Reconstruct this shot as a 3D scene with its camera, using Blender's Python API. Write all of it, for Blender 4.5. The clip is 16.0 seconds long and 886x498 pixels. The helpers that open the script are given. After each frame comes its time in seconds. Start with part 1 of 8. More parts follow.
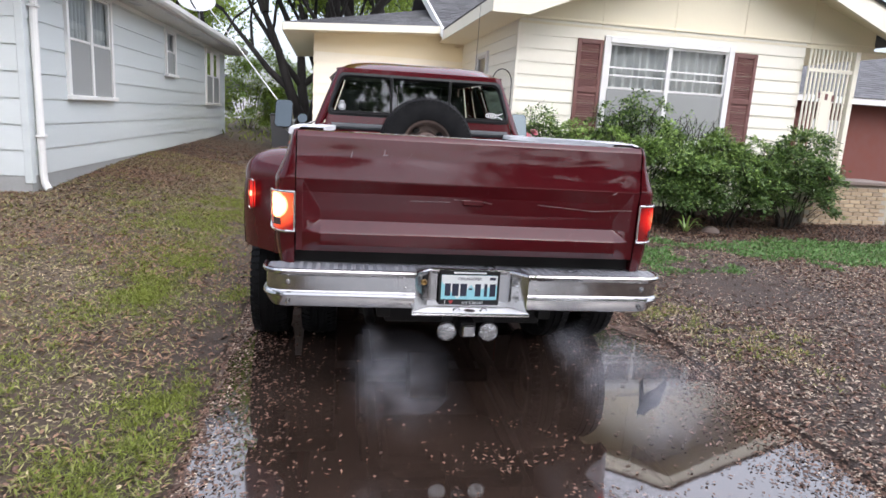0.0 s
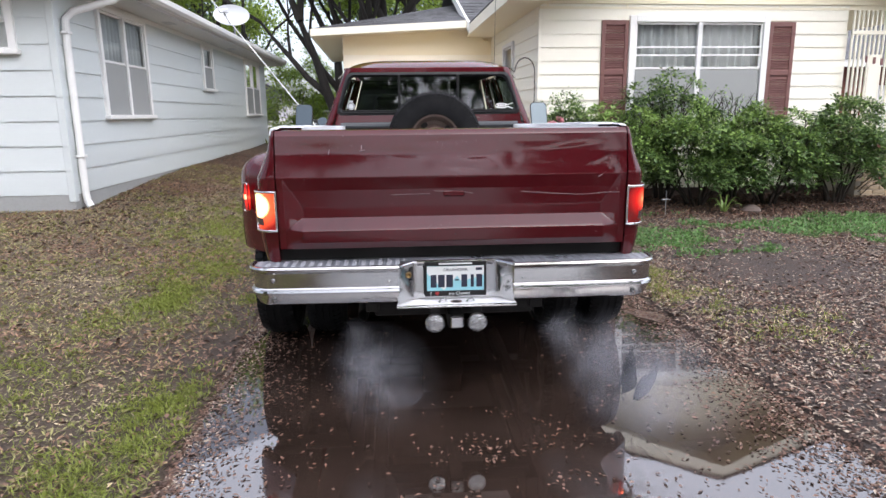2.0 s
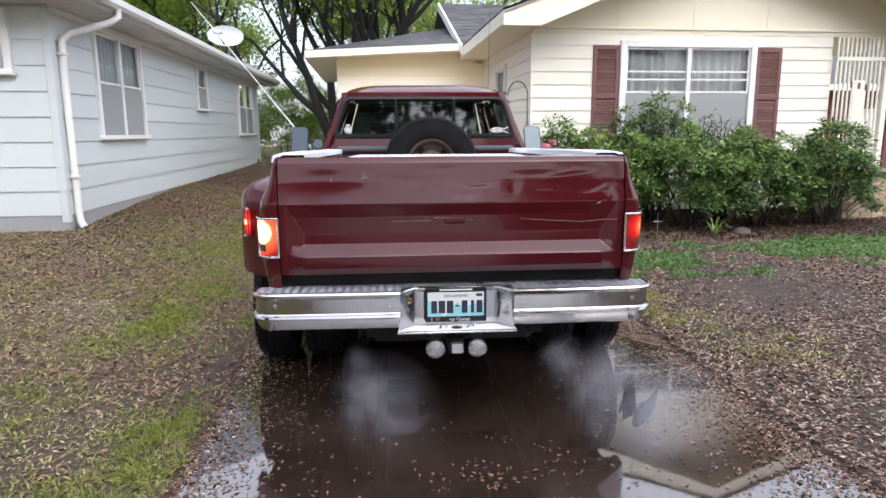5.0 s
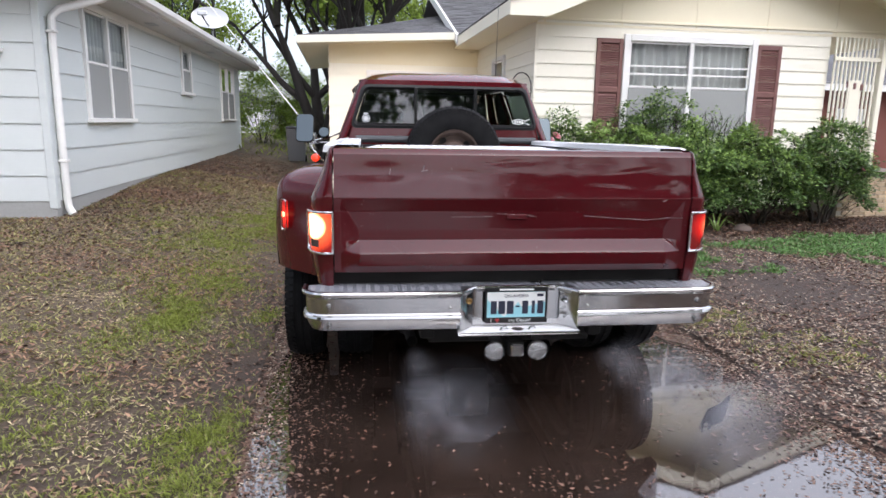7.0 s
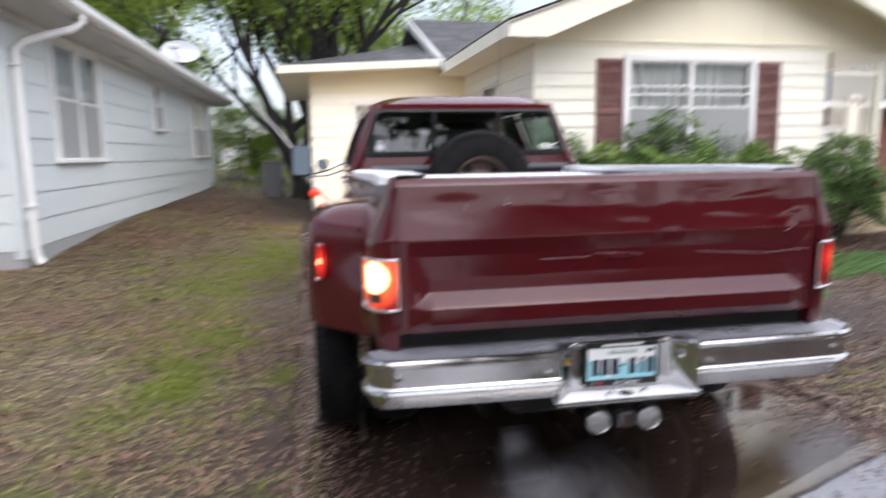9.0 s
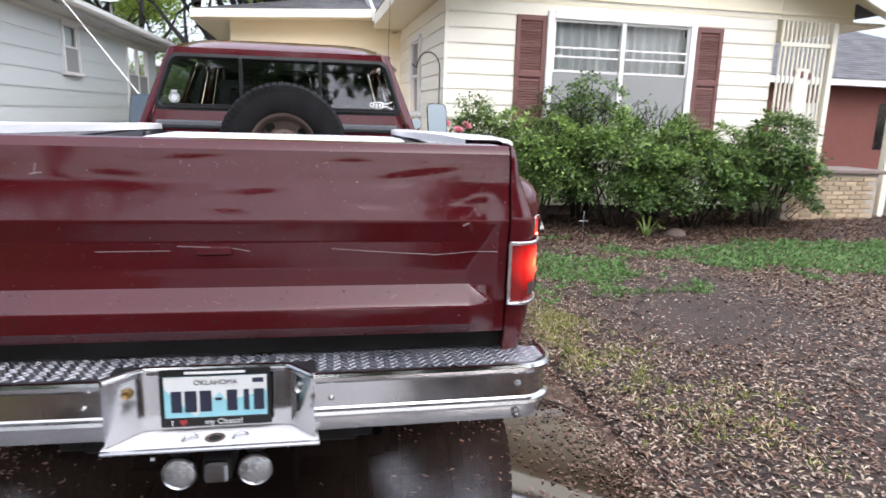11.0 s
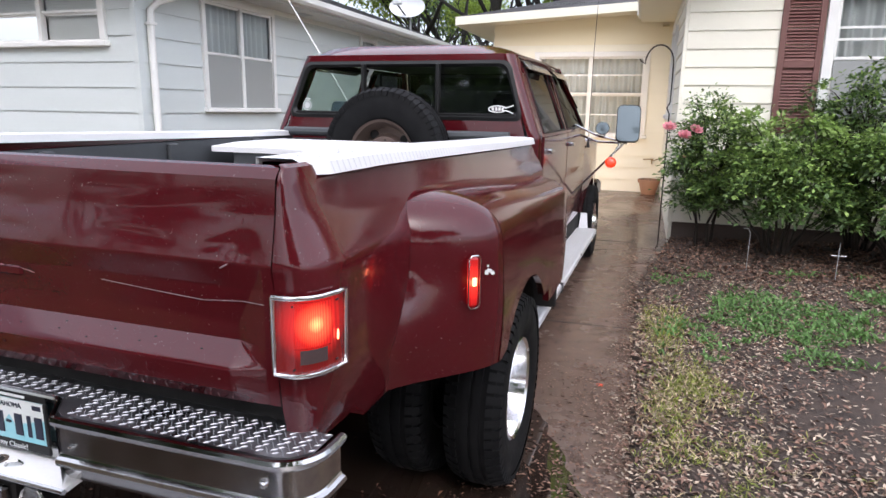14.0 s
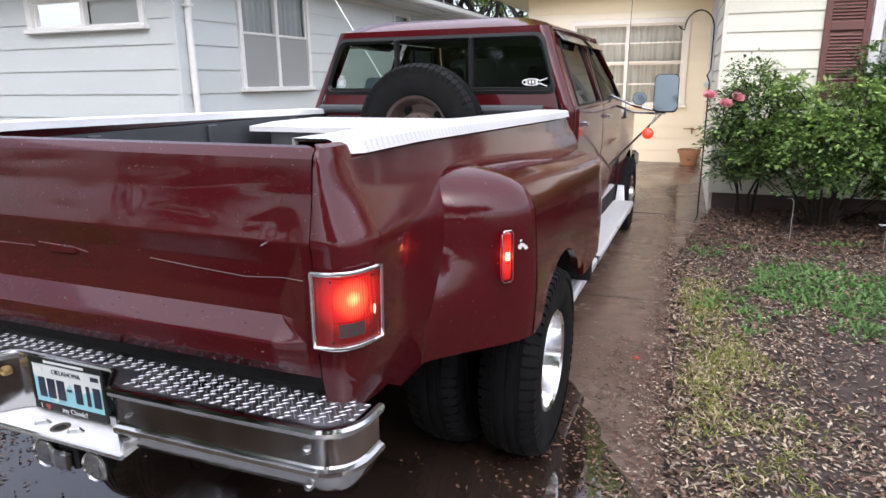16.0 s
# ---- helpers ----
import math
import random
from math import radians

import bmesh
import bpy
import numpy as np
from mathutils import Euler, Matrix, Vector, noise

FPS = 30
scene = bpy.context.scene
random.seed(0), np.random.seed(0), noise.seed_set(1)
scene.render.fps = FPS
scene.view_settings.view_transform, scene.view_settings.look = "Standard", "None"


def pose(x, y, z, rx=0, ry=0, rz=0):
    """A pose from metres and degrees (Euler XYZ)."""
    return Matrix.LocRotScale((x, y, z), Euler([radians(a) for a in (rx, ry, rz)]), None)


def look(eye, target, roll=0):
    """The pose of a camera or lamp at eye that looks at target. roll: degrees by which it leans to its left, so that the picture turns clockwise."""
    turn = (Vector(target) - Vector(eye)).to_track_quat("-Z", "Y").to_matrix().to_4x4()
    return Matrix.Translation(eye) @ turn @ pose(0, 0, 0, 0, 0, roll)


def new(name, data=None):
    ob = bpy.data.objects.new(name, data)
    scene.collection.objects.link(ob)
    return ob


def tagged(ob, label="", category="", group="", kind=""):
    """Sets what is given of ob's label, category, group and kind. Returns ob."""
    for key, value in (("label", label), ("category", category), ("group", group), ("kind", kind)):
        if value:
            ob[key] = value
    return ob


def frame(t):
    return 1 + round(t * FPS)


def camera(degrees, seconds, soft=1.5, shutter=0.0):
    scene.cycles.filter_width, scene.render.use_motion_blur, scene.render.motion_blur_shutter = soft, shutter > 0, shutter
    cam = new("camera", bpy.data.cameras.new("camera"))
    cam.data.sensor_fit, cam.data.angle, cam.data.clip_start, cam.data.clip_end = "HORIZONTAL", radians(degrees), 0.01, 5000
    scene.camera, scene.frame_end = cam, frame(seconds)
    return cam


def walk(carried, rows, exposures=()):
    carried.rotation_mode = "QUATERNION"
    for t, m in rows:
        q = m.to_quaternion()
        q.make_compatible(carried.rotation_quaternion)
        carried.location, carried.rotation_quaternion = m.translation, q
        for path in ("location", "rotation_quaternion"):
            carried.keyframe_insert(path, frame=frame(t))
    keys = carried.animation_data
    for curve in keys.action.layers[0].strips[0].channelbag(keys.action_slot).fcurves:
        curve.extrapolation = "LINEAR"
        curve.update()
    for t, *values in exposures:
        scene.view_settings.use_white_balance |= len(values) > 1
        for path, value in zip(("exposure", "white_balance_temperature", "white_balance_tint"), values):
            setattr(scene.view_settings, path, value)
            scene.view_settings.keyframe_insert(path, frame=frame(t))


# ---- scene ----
cam = camera(69.3, 16.0, shutter=0.4)
PATH = [
    (0, (-0.034, -0.007, 1.53), (0.331, 1.918, 1.13), 3.5),
    (0.5, (0.077, -0.036, 1.535), (0.423, 1.902, 1.187), 3.0),
    (1, (0.256, -0.157, 1.54), (0.427, 1.808, 1.209), 2.7),
    (1.5, (0.345, -0.139, 1.543), (0.469, 1.829, 1.211), -1.3),
    (2, (0.332, -0.049, 1.509), (0.524, 1.899, 1.095), -0.6),
    (2.5, (0.332, -0.019, 1.516), (0.516, 1.935, 1.133), -1.3),
    (3, (0.34, -0.025, 1.515), (0.484, 1.933, 1.133), -1.0),
    (3.5, (0.356, -0.036, 1.522), (0.512, 1.923, 1.15), -0.7),
    (4, (0.356, -0.035, 1.523), (0.509, 1.925, 1.153), -0.8),
    (4.2, (0.35, -0.038, 1.527), (0.504, 1.921, 1.154), -0.8),
    (6.3, (0.006, -0.107, 1.593), (0.361, 1.834, 1.266), 0.7),
    (6.5, (-0.049, -0.057, 1.584), (0.298, 1.876, 1.208), 0.7),
    (7, (-0.145, 0.156, 1.558), (0.171, 2.092, 1.171), 1.0),
    (7.5, (-0.299, 0.337, 1.559), (-0.014, 2.273, 1.148), -0.3),
    (7.8, (-0.468, 0.412, 1.573), (-0.159, 2.341, 1.144), -1.5),
    (8, (-0.537, 0.479, 1.58), (-0.202, 2.401, 1.142), -0.5),
    (8.5, (-0.584, 0.632, 1.552), (-0.37, 2.597, 1.247), -5.2),
    (8.8, (-0.546, 0.716, 1.538), (-0.326, 2.667, 1.157), -2.7),
    (9, (-0.504, 0.826, 1.53), (-0.093, 2.761, 1.233), -0.9),
    (9.2, (-0.443, 0.861, 1.561), (0.177, 2.748, 1.327), 1.7),
    (11.3, (1.211, 1.258, 1.519), (1.505, 3.183, 1.062), 1.4),
    (11.5, (1.349, 1.262, 1.551), (1.416, 3.202, 1.072), 1.1),
    (12, (1.638, 1.439, 1.529), (1.319, 3.379, 1.16), 4.1),
    (12.5, (1.887, 1.648, 1.574), (1.577, 3.579, 1.152), 1.0),
    (13, (2.197, 1.748, 1.562), (1.722, 3.658, 1.202), 2.4),
    (13.5, (2.377, 1.817, 1.572), (1.806, 3.696, 1.19), 0.9),
    (14, (2.384, 1.832, 1.573), (1.823, 3.704, 1.145), 0.9),
    (14.5, (2.383, 1.821, 1.582), (1.78, 3.682, 1.17), 0.3),
    (15, (2.396, 1.804, 1.572), (1.759, 3.635, 1.083), -0.5),
    (15.5, (2.396, 1.804, 1.578), (1.745, 3.624, 1.065), -0.5),
    (16, (2.403, 1.805, 1.583), (1.74, 3.623, 1.078), -0.6),
]
# the clip's camera lightens its picture a little at the start and as it swings round
EXPOSURES = [(0, 1.29, 6220, 14), (1.5, 1.31, 6220, 14), (4, 1.37, 6220, 14), (6.5, 1.24, 6220, 14), (9, 1.25, 6220, 14), (11.5, 1.50, 6220, 14), (12.1, 1.53, 6220, 14), (12.7, 1.27, 6220, 14), (14, 1.25, 6220, 14), (16, 1.25, 6220, 14)]
walk(cam, [(t, look(eye, target, roll)) for t, eye, target, roll in PATH], EXPOSURES)

# ---- world, sun and exposure ----
world = bpy.data.worlds.new("world")
scene.world = world
world.use_nodes = True
wn, wl = world.node_tree.nodes, world.node_tree.links
wn.clear()
sky = wn.new("ShaderNodeTexSky")
sky.sky_type = "NISHITA"
sky.sun_disc = False
sky.sun_elevation = radians(48)
sky.sun_rotation = radians(160)
sky.air_density, sky.dust_density, sky.ozone_density = 1.0, 3.0, 1.0
soft_sky = wn.new("ShaderNodeHueSaturation")
soft_sky.inputs["Saturation"].default_value = 0.5
soft_sky.inputs["Value"].default_value = 1.0
wback = wn.new("ShaderNodeBackground")
wback.inputs["Strength"].default_value = 0.12
wout = wn.new("ShaderNodeOutputWorld")
wl.new(sky.outputs[0], soft_sky.inputs["Color"])
wl.new(soft_sky.outputs[0], wback.inputs["Color"])
wl.new(wback.outputs[0], wout.inputs["Surface"])

sun_data = bpy.data.lights.new("sun", "SUN")
sun_data.energy, sun_data.angle, sun_data.color = 1.5, radians(135), (0.935, 0.94, 1.0)
sun = new("sun", sun_data)
sun.matrix_world = look((0, 0, 30), (-6, 1, 0))


# ---- materials ----
def nodes_of(m):
    m.use_nodes = True
    nt = m.node_tree
    return nt.nodes, nt.links, nt.nodes["Principled BSDF"]


def noise_tex(n, l, scale, detail=6, rough=0.6, stretch=None):
    co = n.new("ShaderNodeTexCoord")
    tex = n.new("ShaderNodeTexNoise")
    tex.inputs["Scale"].default_value = scale
    tex.inputs["Detail"].default_value = detail
    tex.inputs["Roughness"].default_value = rough
    if stretch:
        mp = n.new("ShaderNodeMapping")
        mp.inputs["Scale"].default_value = stretch
        l.new(co.outputs["Object"], mp.inputs["Vector"])
        l.new(mp.outputs[0], tex.inputs["Vector"])
    else:
        l.new(co.outputs["Object"], tex.inputs["Vector"])
    return tex.outputs["Fac"]


def ramp(n, l, fac, stops):
    r = n.new("ShaderNodeValToRGB")
    el = r.color_ramp.elements
    while len(el) < len(stops):
        el.new(0.5)
    for e, (p, c) in zip(el, stops):
        e.position = p
        e.color = (*c, 1) if len(c) == 3 else c
    l.new(fac, r.inputs["Fac"])
    return r.outputs["Color"]


def blend(n, l, fac, a, b, mode="MIX"):
    mx = n.new("ShaderNodeMix")
    mx.data_type, mx.blend_type = "RGBA", mode
    for key, v in (("Factor", fac), ("A", a), ("B", b)):
        slot = [s for s in mx.inputs if s.name == key and s.type == ("VALUE" if key == "Factor" else "RGBA")][0]
        if isinstance(v, (int, float)):
            slot.default_value = v
        elif isinstance(v, tuple):
            slot.default_value = (*v, 1)
        else:
            l.new(v, slot)
    return [s for s in mx.outputs if s.type == "RGBA"][0]


def bump_on(n, l, bs, height, strength, dist=0.01):
    b = n.new("ShaderNodeBump")
    b.inputs["Strength"].default_value = strength
    b.inputs["Distance"].default_value = dist
    l.new(height, b.inputs["Height"])
    l.new(b.outputs[0], bs.inputs["Normal"])


def surface(name, base, second=None, rough=0.6, metal=0.0, fine=80.0, coarse=3.0, amount=0.5, bump=0.1, bump_dist=0.004,
            coat=0.0, rough_var=0.15, stretch=None, island=0.0, obj_random=0.0, emit=None, spec=0.5):
    """Base colour broken at two scales by grain and stains, with fine relief and uneven gloss."""
    m = bpy.data.materials.new(name)
    n, l, bs = nodes_of(m)
    second = second or tuple(c * 0.7 for c in base)
    f1, f2 = noise_tex(n, l, fine, 4, 0.6, stretch), noise_tex(n, l, coarse, 5, 0.55, stretch)
    c1 = ramp(n, l, f1, [(0.3, second), (0.7, base)])
    c2 = ramp(n, l, f2, [(0.35, second), (0.65, base)])
    col = blend(n, l, amount, c1, c2)
    col = blend(n, l, 0.4, base, col)
    if island or obj_random:
        src = n.new("ShaderNodeNewGeometry").outputs["Random Per Island"] if island else n.new("ShaderNodeObjectInfo").outputs["Random"]
        k = island or obj_random
        v = ramp(n, l, src, [(0.0, (1 - k,) * 3), (1.0, (1 + 0.3 * k,) * 3)])
        col = blend(n, l, 1.0, col, v, "MULTIPLY")
    l.new(col, bs.inputs["Base Color"])
    rr = ramp(n, l, f2, [(0.3, (max(rough - rough_var, 0.02),) * 3), (0.7, (min(rough + rough_var, 1),) * 3)])
    l.new(rr, bs.inputs["Roughness"])
    bs.inputs["Metallic"].default_value = metal
    bs.inputs["Specular IOR Level"].default_value = spec
    bs.inputs["Coat Weight"].default_value = coat
    bs.inputs["Coat Roughness"].default_value = 0.06
    if bump:
        bump_on(n, l, bs, f1, bump, bump_dist)
    if emit:
        bs.inputs["Emission Color"].default_value = (*emit[:3], 1)
        bs.inputs["Emission Strength"].default_value = emit[3]
    return m


def glass(name, tint=(0.75, 0.8, 0.8), gloss=1.0, ior=1.7):
    m = bpy.data.materials.new(name)
    m.use_nodes = True
    n, l = m.node_tree.nodes, m.node_tree.links
    n.clear()
    out = n.new("ShaderNodeOutputMaterial")
    mix = n.new("ShaderNodeMixShader")
    tr = n.new("ShaderNodeBsdfTransparent")
    tr.inputs["Color"].default_value = (*tint, 1)
    gl = n.new("ShaderNodeBsdfGlossy")
    gl.inputs["Roughness"].default_value = 0.03
    gl.inputs["Color"].default_value = (gloss, gloss, gloss, 1)
    fr = n.new("ShaderNodeFresnel")
    fr.inputs["IOR"].default_value = ior
    l.new(fr.outputs[0], mix.inputs[0])
    l.new(tr.outputs[0], mix.inputs[1])
    l.new(gl.outputs[0], mix.inputs[2])
    l.new(mix.outputs[0], out.inputs["Surface"])
    return m


def truck_paint():
    m = bpy.data.materials.new("maroon_paint")
    n, l, bs = nodes_of(m)
    f2 = noise_tex(n, l, 2.2, 5, 0.6)
    f3 = noise_tex(n, l, 160, 3, 0.6)
    col = ramp(n, l, f2, [(0.3, (0.056, 0.0046, 0.0068)), (0.7, (0.074, 0.0061, 0.0090))])
    chip = ramp(n, l, noise_tex(n, l, 46, 5, 0.7), [(0.722, (0, 0, 0)), (0.735, (1, 1, 1))])
    col = blend(n, l, chip, col, (0.30, 0.22, 0.22))
    speck = ramp(n, l, noise_tex(n, l, 190, 2, 0.5), [(0.722, (0, 0, 0)), (0.74, (1, 1, 1))])
    col = blend(n, l, speck, col, (0.26, 0.18, 0.18))
    l.new(col, bs.inputs["Base Color"])
    rr = ramp(n, l, noise_tex(n, l, 14, 6, 0.7), [(0.35, (0.06,) * 3), (0.7, (0.13,) * 3)])
    l.new(rr, bs.inputs["Roughness"])
    bs.inputs["Specular IOR Level"].default_value = 0.42
    bs.inputs["Coat Weight"].default_value = 0.12
    bs.inputs["Coat Roughness"].default_value = 0.03
    drops = ramp(n, l, noise_tex(n, l, 95, 2, 0.4), [(0.60, (0, 0, 0)), (0.66, (1, 1, 1))])
    bump_on(n, l, bs, drops, 0.06, 0.006)
    return m


def leafy(name, base, second, rough=0.5, through_=0.35, island=0.5):
    """Thin leaves that let some light through."""
    m = surface(name, base, second, rough, 0.0, 30, 2, bump=0, island=island)
    n, l = m.node_tree.nodes, m.node_tree.links
    bs, out = n["Principled BSDF"], n["Material Output"]
    tl = n.new("ShaderNodeBsdfTranslucent")
    mix = n.new("ShaderNodeMixShader")
    mix.inputs[0].default_value = through_
    src = bs.inputs["Base Color"].links[0].from_socket
    l.new(src, tl.inputs["Color"])
    l.new(bs.outputs[0], mix.inputs[1])
    l.new(tl.outputs[0], mix.inputs[2])
    l.new(mix.outputs[0], out.inputs["Surface"])
    return m


def lit_lens(name, centre, stops):
    """Ribbed lamp lens, brightest before its bulb; stops: distance in metres, colour, strength."""
    m = surface(name, (0.16, 0.006, 0.006), (0.10, 0.004, 0.004), 0.14, coat=0.7, bump=0)
    n, l = m.node_tree.nodes, m.node_tree.links
    bs = n["Principled BSDF"]
    co = n.new("ShaderNodeTexCoord")
    far = n.new("ShaderNodeVectorMath")
    far.operation = "DISTANCE"
    far.inputs[1].default_value = centre
    l.new(co.outputs["Object"], far.inputs[0])
    wide = n.new("ShaderNodeMath")
    wide.operation = "MULTIPLY"
    wide.inputs[1].default_value = 5.0
    l.new(far.outputs["Value"], wide.inputs[0])
    ribs = n.new("ShaderNodeTexWave")
    ribs.inputs["Scale"].default_value = 95
    ribs.inputs["Distortion"].default_value = 0.6
    l.new(co.outputs["Object"], ribs.inputs["Vector"])
    shade = ramp(n, l, ribs.outputs["Fac"], [(0.0, (0.5, 0.5, 0.5)), (1.0, (1, 1, 1))])
    glow = ramp(n, l, wide.outputs[0], [(d * 5, tuple(c * k / 8 for c in col)) for d, col, k in stops])
    l.new(blend(n, l, 1.0, glow, shade, "MULTIPLY"), bs.inputs["Emission Color"])
    bs.inputs["Emission Strength"].default_value = 8.0
    bump_on(n, l, bs, ribs.outputs["Fac"], 0.3, 0.002)
    return m


PAINT = truck_paint()
CHROME = surface("chrome", (0.52, 0.52, 0.52), (0.28, 0.28, 0.28), 0.13, 1.0, 130, 9, 0.6, 0.10, 0.0015, rough_var=0.08)
TREAD_METAL = surface("tread_metal", (0.46, 0.46, 0.48), (0.28, 0.28, 0.30), 0.38, 1.0, 90, 6, 0.5, 0.05, 0.001)
WHITE_METAL = surface("white_coated_metal", (0.82, 0.82, 0.82), (0.70, 0.70, 0.69), 0.42, 0.0, 70, 3, 0.5, 0.05, 0.001)
BED_LINER = surface("grey_bed_paint", (0.055, 0.06, 0.065), (0.03, 0.032, 0.035), 0.55, 0.0, 50, 3)
BLACK = surface("black_plastic", (0.009, 0.009, 0.009), (0.014, 0.014, 0.014), 0.5, spec=0.3)
# near-black: carries the deep shade of gaps and holes as well as dirt
DARK = surface("underbody_dirt_and_shade", (0.006, 0.005, 0.0045), (0.010, 0.008, 0.007), 0.9)
RUBBER = surface("tyre_rubber", (0.0045, 0.0045, 0.005), (0.009, 0.009, 0.009), 0.7, 0.0, 120, 8, bump=0.15, spec=0.18)
RIM_RUST = surface("rusty_rim_steel", (0.13, 0.10, 0.085), (0.10, 0.045, 0.03), 0.6, 0.3, 40, 12)
ALU = surface("polished_aluminium", (0.82, 0.82, 0.84), (0.65, 0.65, 0.66), 0.14, 1.0, 60, 8)
GLASS = glass("car_glass", (0.74, 0.78, 0.76), 1.0, 1.85)
GLASS_SIDE = glass("side_glass", (0.60, 0.70, 0.65), 1.0, 1.18)
# right-hand copy of the side glass, its dark green reflection put into the tint
GLASS_DARK = glass("side_glass_dark_reflection", (0.20, 0.27, 0.24), 0.35, 1.3)
PANE = glass("window_glass", (0.93, 0.96, 0.96), ior=1.48)
TINTED_MIRROR = surface("blue_grey_mirror", (0.055, 0.068, 0.076), (0.046, 0.058, 0.066), 0.05, 1.0, bump=0, rough_var=0.01)
LENS_RED = surface("red_lens", (0.12, 0.004, 0.004), (0.08, 0.003, 0.003), 0.12, coat=0.8, emit=(1.0, 0.01, 0.01, 0.03), bump=0.05)
GLOW_BULB = surface("bulb_glow", (0.9, 0.6, 0.3), (0.9, 0.6, 0.3), 0.3, emit=(1.0, 0.72, 0.34, 5.0), bump=0)
GLOW_RED = surface("red_bulb_glow", (0.9, 0.2, 0.1), (0.9, 0.2, 0.1), 0.3, emit=(1.0, 0.22, 0.10, 3.0), bump=0)
LENS_CLEAR = surface("clear_lens", (0.075, 0.05, 0.05), (0.03, 0.02, 0.02), 0.16, coat=0.3, bump=0.3, fine=60)
AMBER = surface("red_signal_lens_lit", (0.55, 0.035, 0.012), (0.40, 0.02, 0.008), 0.15, emit=(1.0, 0.045, 0.012, 0.45), bump=0.3, fine=60)
WORK_LENS = surface("work_lamp_glass", (0.62, 0.63, 0.64), (0.015, 0.015, 0.015), 0.10, 0.9, 30, 22, 0.7, 0.9, 0.012)
SEAT = surface("dark_cloth", (0.03, 0.03, 0.035), (0.02, 0.02, 0.025), 0.9)
PLATE_BLUE = surface("plate_paint", (0.25, 0.58, 0.66), (0.55, 0.68, 0.68), 0.35, 0.0, 30, 9)
PLATE_WHITE = surface("plate_white", (0.72, 0.74, 0.72), (0.65, 0.68, 0.66), 0.35)
PLATE_INK = surface("plate_ink", (0.015, 0.02, 0.04), (0.02, 0.02, 0.04), 0.4)
RED_INK = surface("red_ink", (0.35, 0.03, 0.03), (0.3, 0.02, 0.02), 0.4)

GREY_SIDING = surface("grey_painted_siding", (0.60, 0.645, 0.640), (0.515, 0.56, 0.556), 0.62, 0.0, 45, 1.3, 0.5, 0.12, 0.003, stretch=(0.35, 0.35, 2.0), obj_random=0.05)
YELLOW_SIDING = surface("pale_yellow_siding", (0.84, 0.815, 0.70), (0.77, 0.745, 0.63), 0.6, 0.0, 45, 1.2, 0.5, 0.1, 0.003, stretch=(0.35, 0.35, 2.0), obj_random=0.04)
YELLOW_PANEL = surface("pale_yellow_board", (0.82, 0.76, 0.58), (0.75, 0.69, 0.51), 0.62, 0.0, 40, 0.9, 0.5, 0.08, 0.003)
WHITE_TRIM = surface("white_trim_paint", (0.78, 0.78, 0.76), (0.66, 0.66, 0.63), 0.5, 0.0, 50, 2.2, 0.5, 0.08, 0.002)
CREAM_TRIM = surface("cream_trim_paint", (0.80, 0.77, 0.64), (0.70, 0.67, 0.55), 0.5, 0.0, 50, 2.2)
SOFFIT = surface("grey_soffit_paint", (0.62, 0.62, 0.60), (0.50, 0.50, 0.48), 0.7, 0.0, 40, 1.4)
FOUNDATION = surface("foundation_concrete", (0.34, 0.35, 0.34), (0.22, 0.22, 0.21), 0.8, 0.0, 30, 2, bump=0.3)
BROWN_BASE = surface("stained_brown_foundation", (0.13, 0.10, 0.085), (0.075, 0.055, 0.045), 0.85, 0.0, 30, 2, bump=0.3)
SHINGLE = surface("grey_shingle", (0.13, 0.13, 0.135), (0.08, 0.08, 0.085), 0.9, 0.0, 120, 4, bump=0.5, island=0.35)
SHUTTER = surface("red_brown_shutter_paint", (0.17, 0.075, 0.065), (0.12, 0.052, 0.046), 0.55, 0.0, 50, 3)
CURTAIN = surface("white_curtain", (0.58, 0.60, 0.59), (0.40, 0.42, 0.42), 0.9, 0.0, 30, 3, stretch=(4, 1, 0.1))
SCREEN = surface("window_screen_mesh", (0.31, 0.32, 0.31), (0.22, 0.23, 0.23), 0.8, 0.0, 200, 2, bump=0.2)
# dark wall colour that stands in for the shade of unlit rooms
ROOM_DARK = surface("room_wall_shade_tone", (0.10, 0.095, 0.085), (0.07, 0.065, 0.06), 0.9)
BRICK = surface("buff_brick", (0.46, 0.36, 0.24), (0.36, 0.27, 0.17), 0.85, 0.0, 60, 5, bump=0.4, obj_random=0.3)
MORTAR = surface("mortar", (0.42, 0.38, 0.32), (0.34, 0.3, 0.25), 0.9, bump=0.3)
IRON = surface("dark_iron", (0.03, 0.028, 0.026), (0.05, 0.035, 0.028), 0.6, 0.5)
GALV = surface("galvanised_steel", (0.45, 0.46, 0.47), (0.34, 0.35, 0.36), 0.45, 0.7)
DISH_GREY = surface("grey_dish_paint", (0.55, 0.57, 0.58), (0.47, 0.49, 0.50), 0.5)
CABLE = surface("pale_cable_sheath", (0.75, 0.75, 0.72), (0.6, 0.6, 0.58), 0.6)
TERRACOTTA = surface("terracotta", (0.34, 0.17, 0.10), (0.42, 0.28, 0.20), 0.8, bump=0.2)
BARK = surface("dark_wet_bark", (0.026, 0.022, 0.019), (0.012, 0.010, 0.009), 0.85, 0.0, 25, 4, bump=0.8, bump_dist=0.02, stretch=(2, 2, 0.4))
LEAF_SPRING = leafy("spring_leaf", (0.34, 0.46, 0.075), (0.21, 0.33, 0.045), 0.5, 0.5, 0.5)
LEAF_DARK = leafy("shrub_leaf", (0.120, 0.205, 0.058), (0.062, 0.120, 0.034), 0.40, 0.28, 0.6)
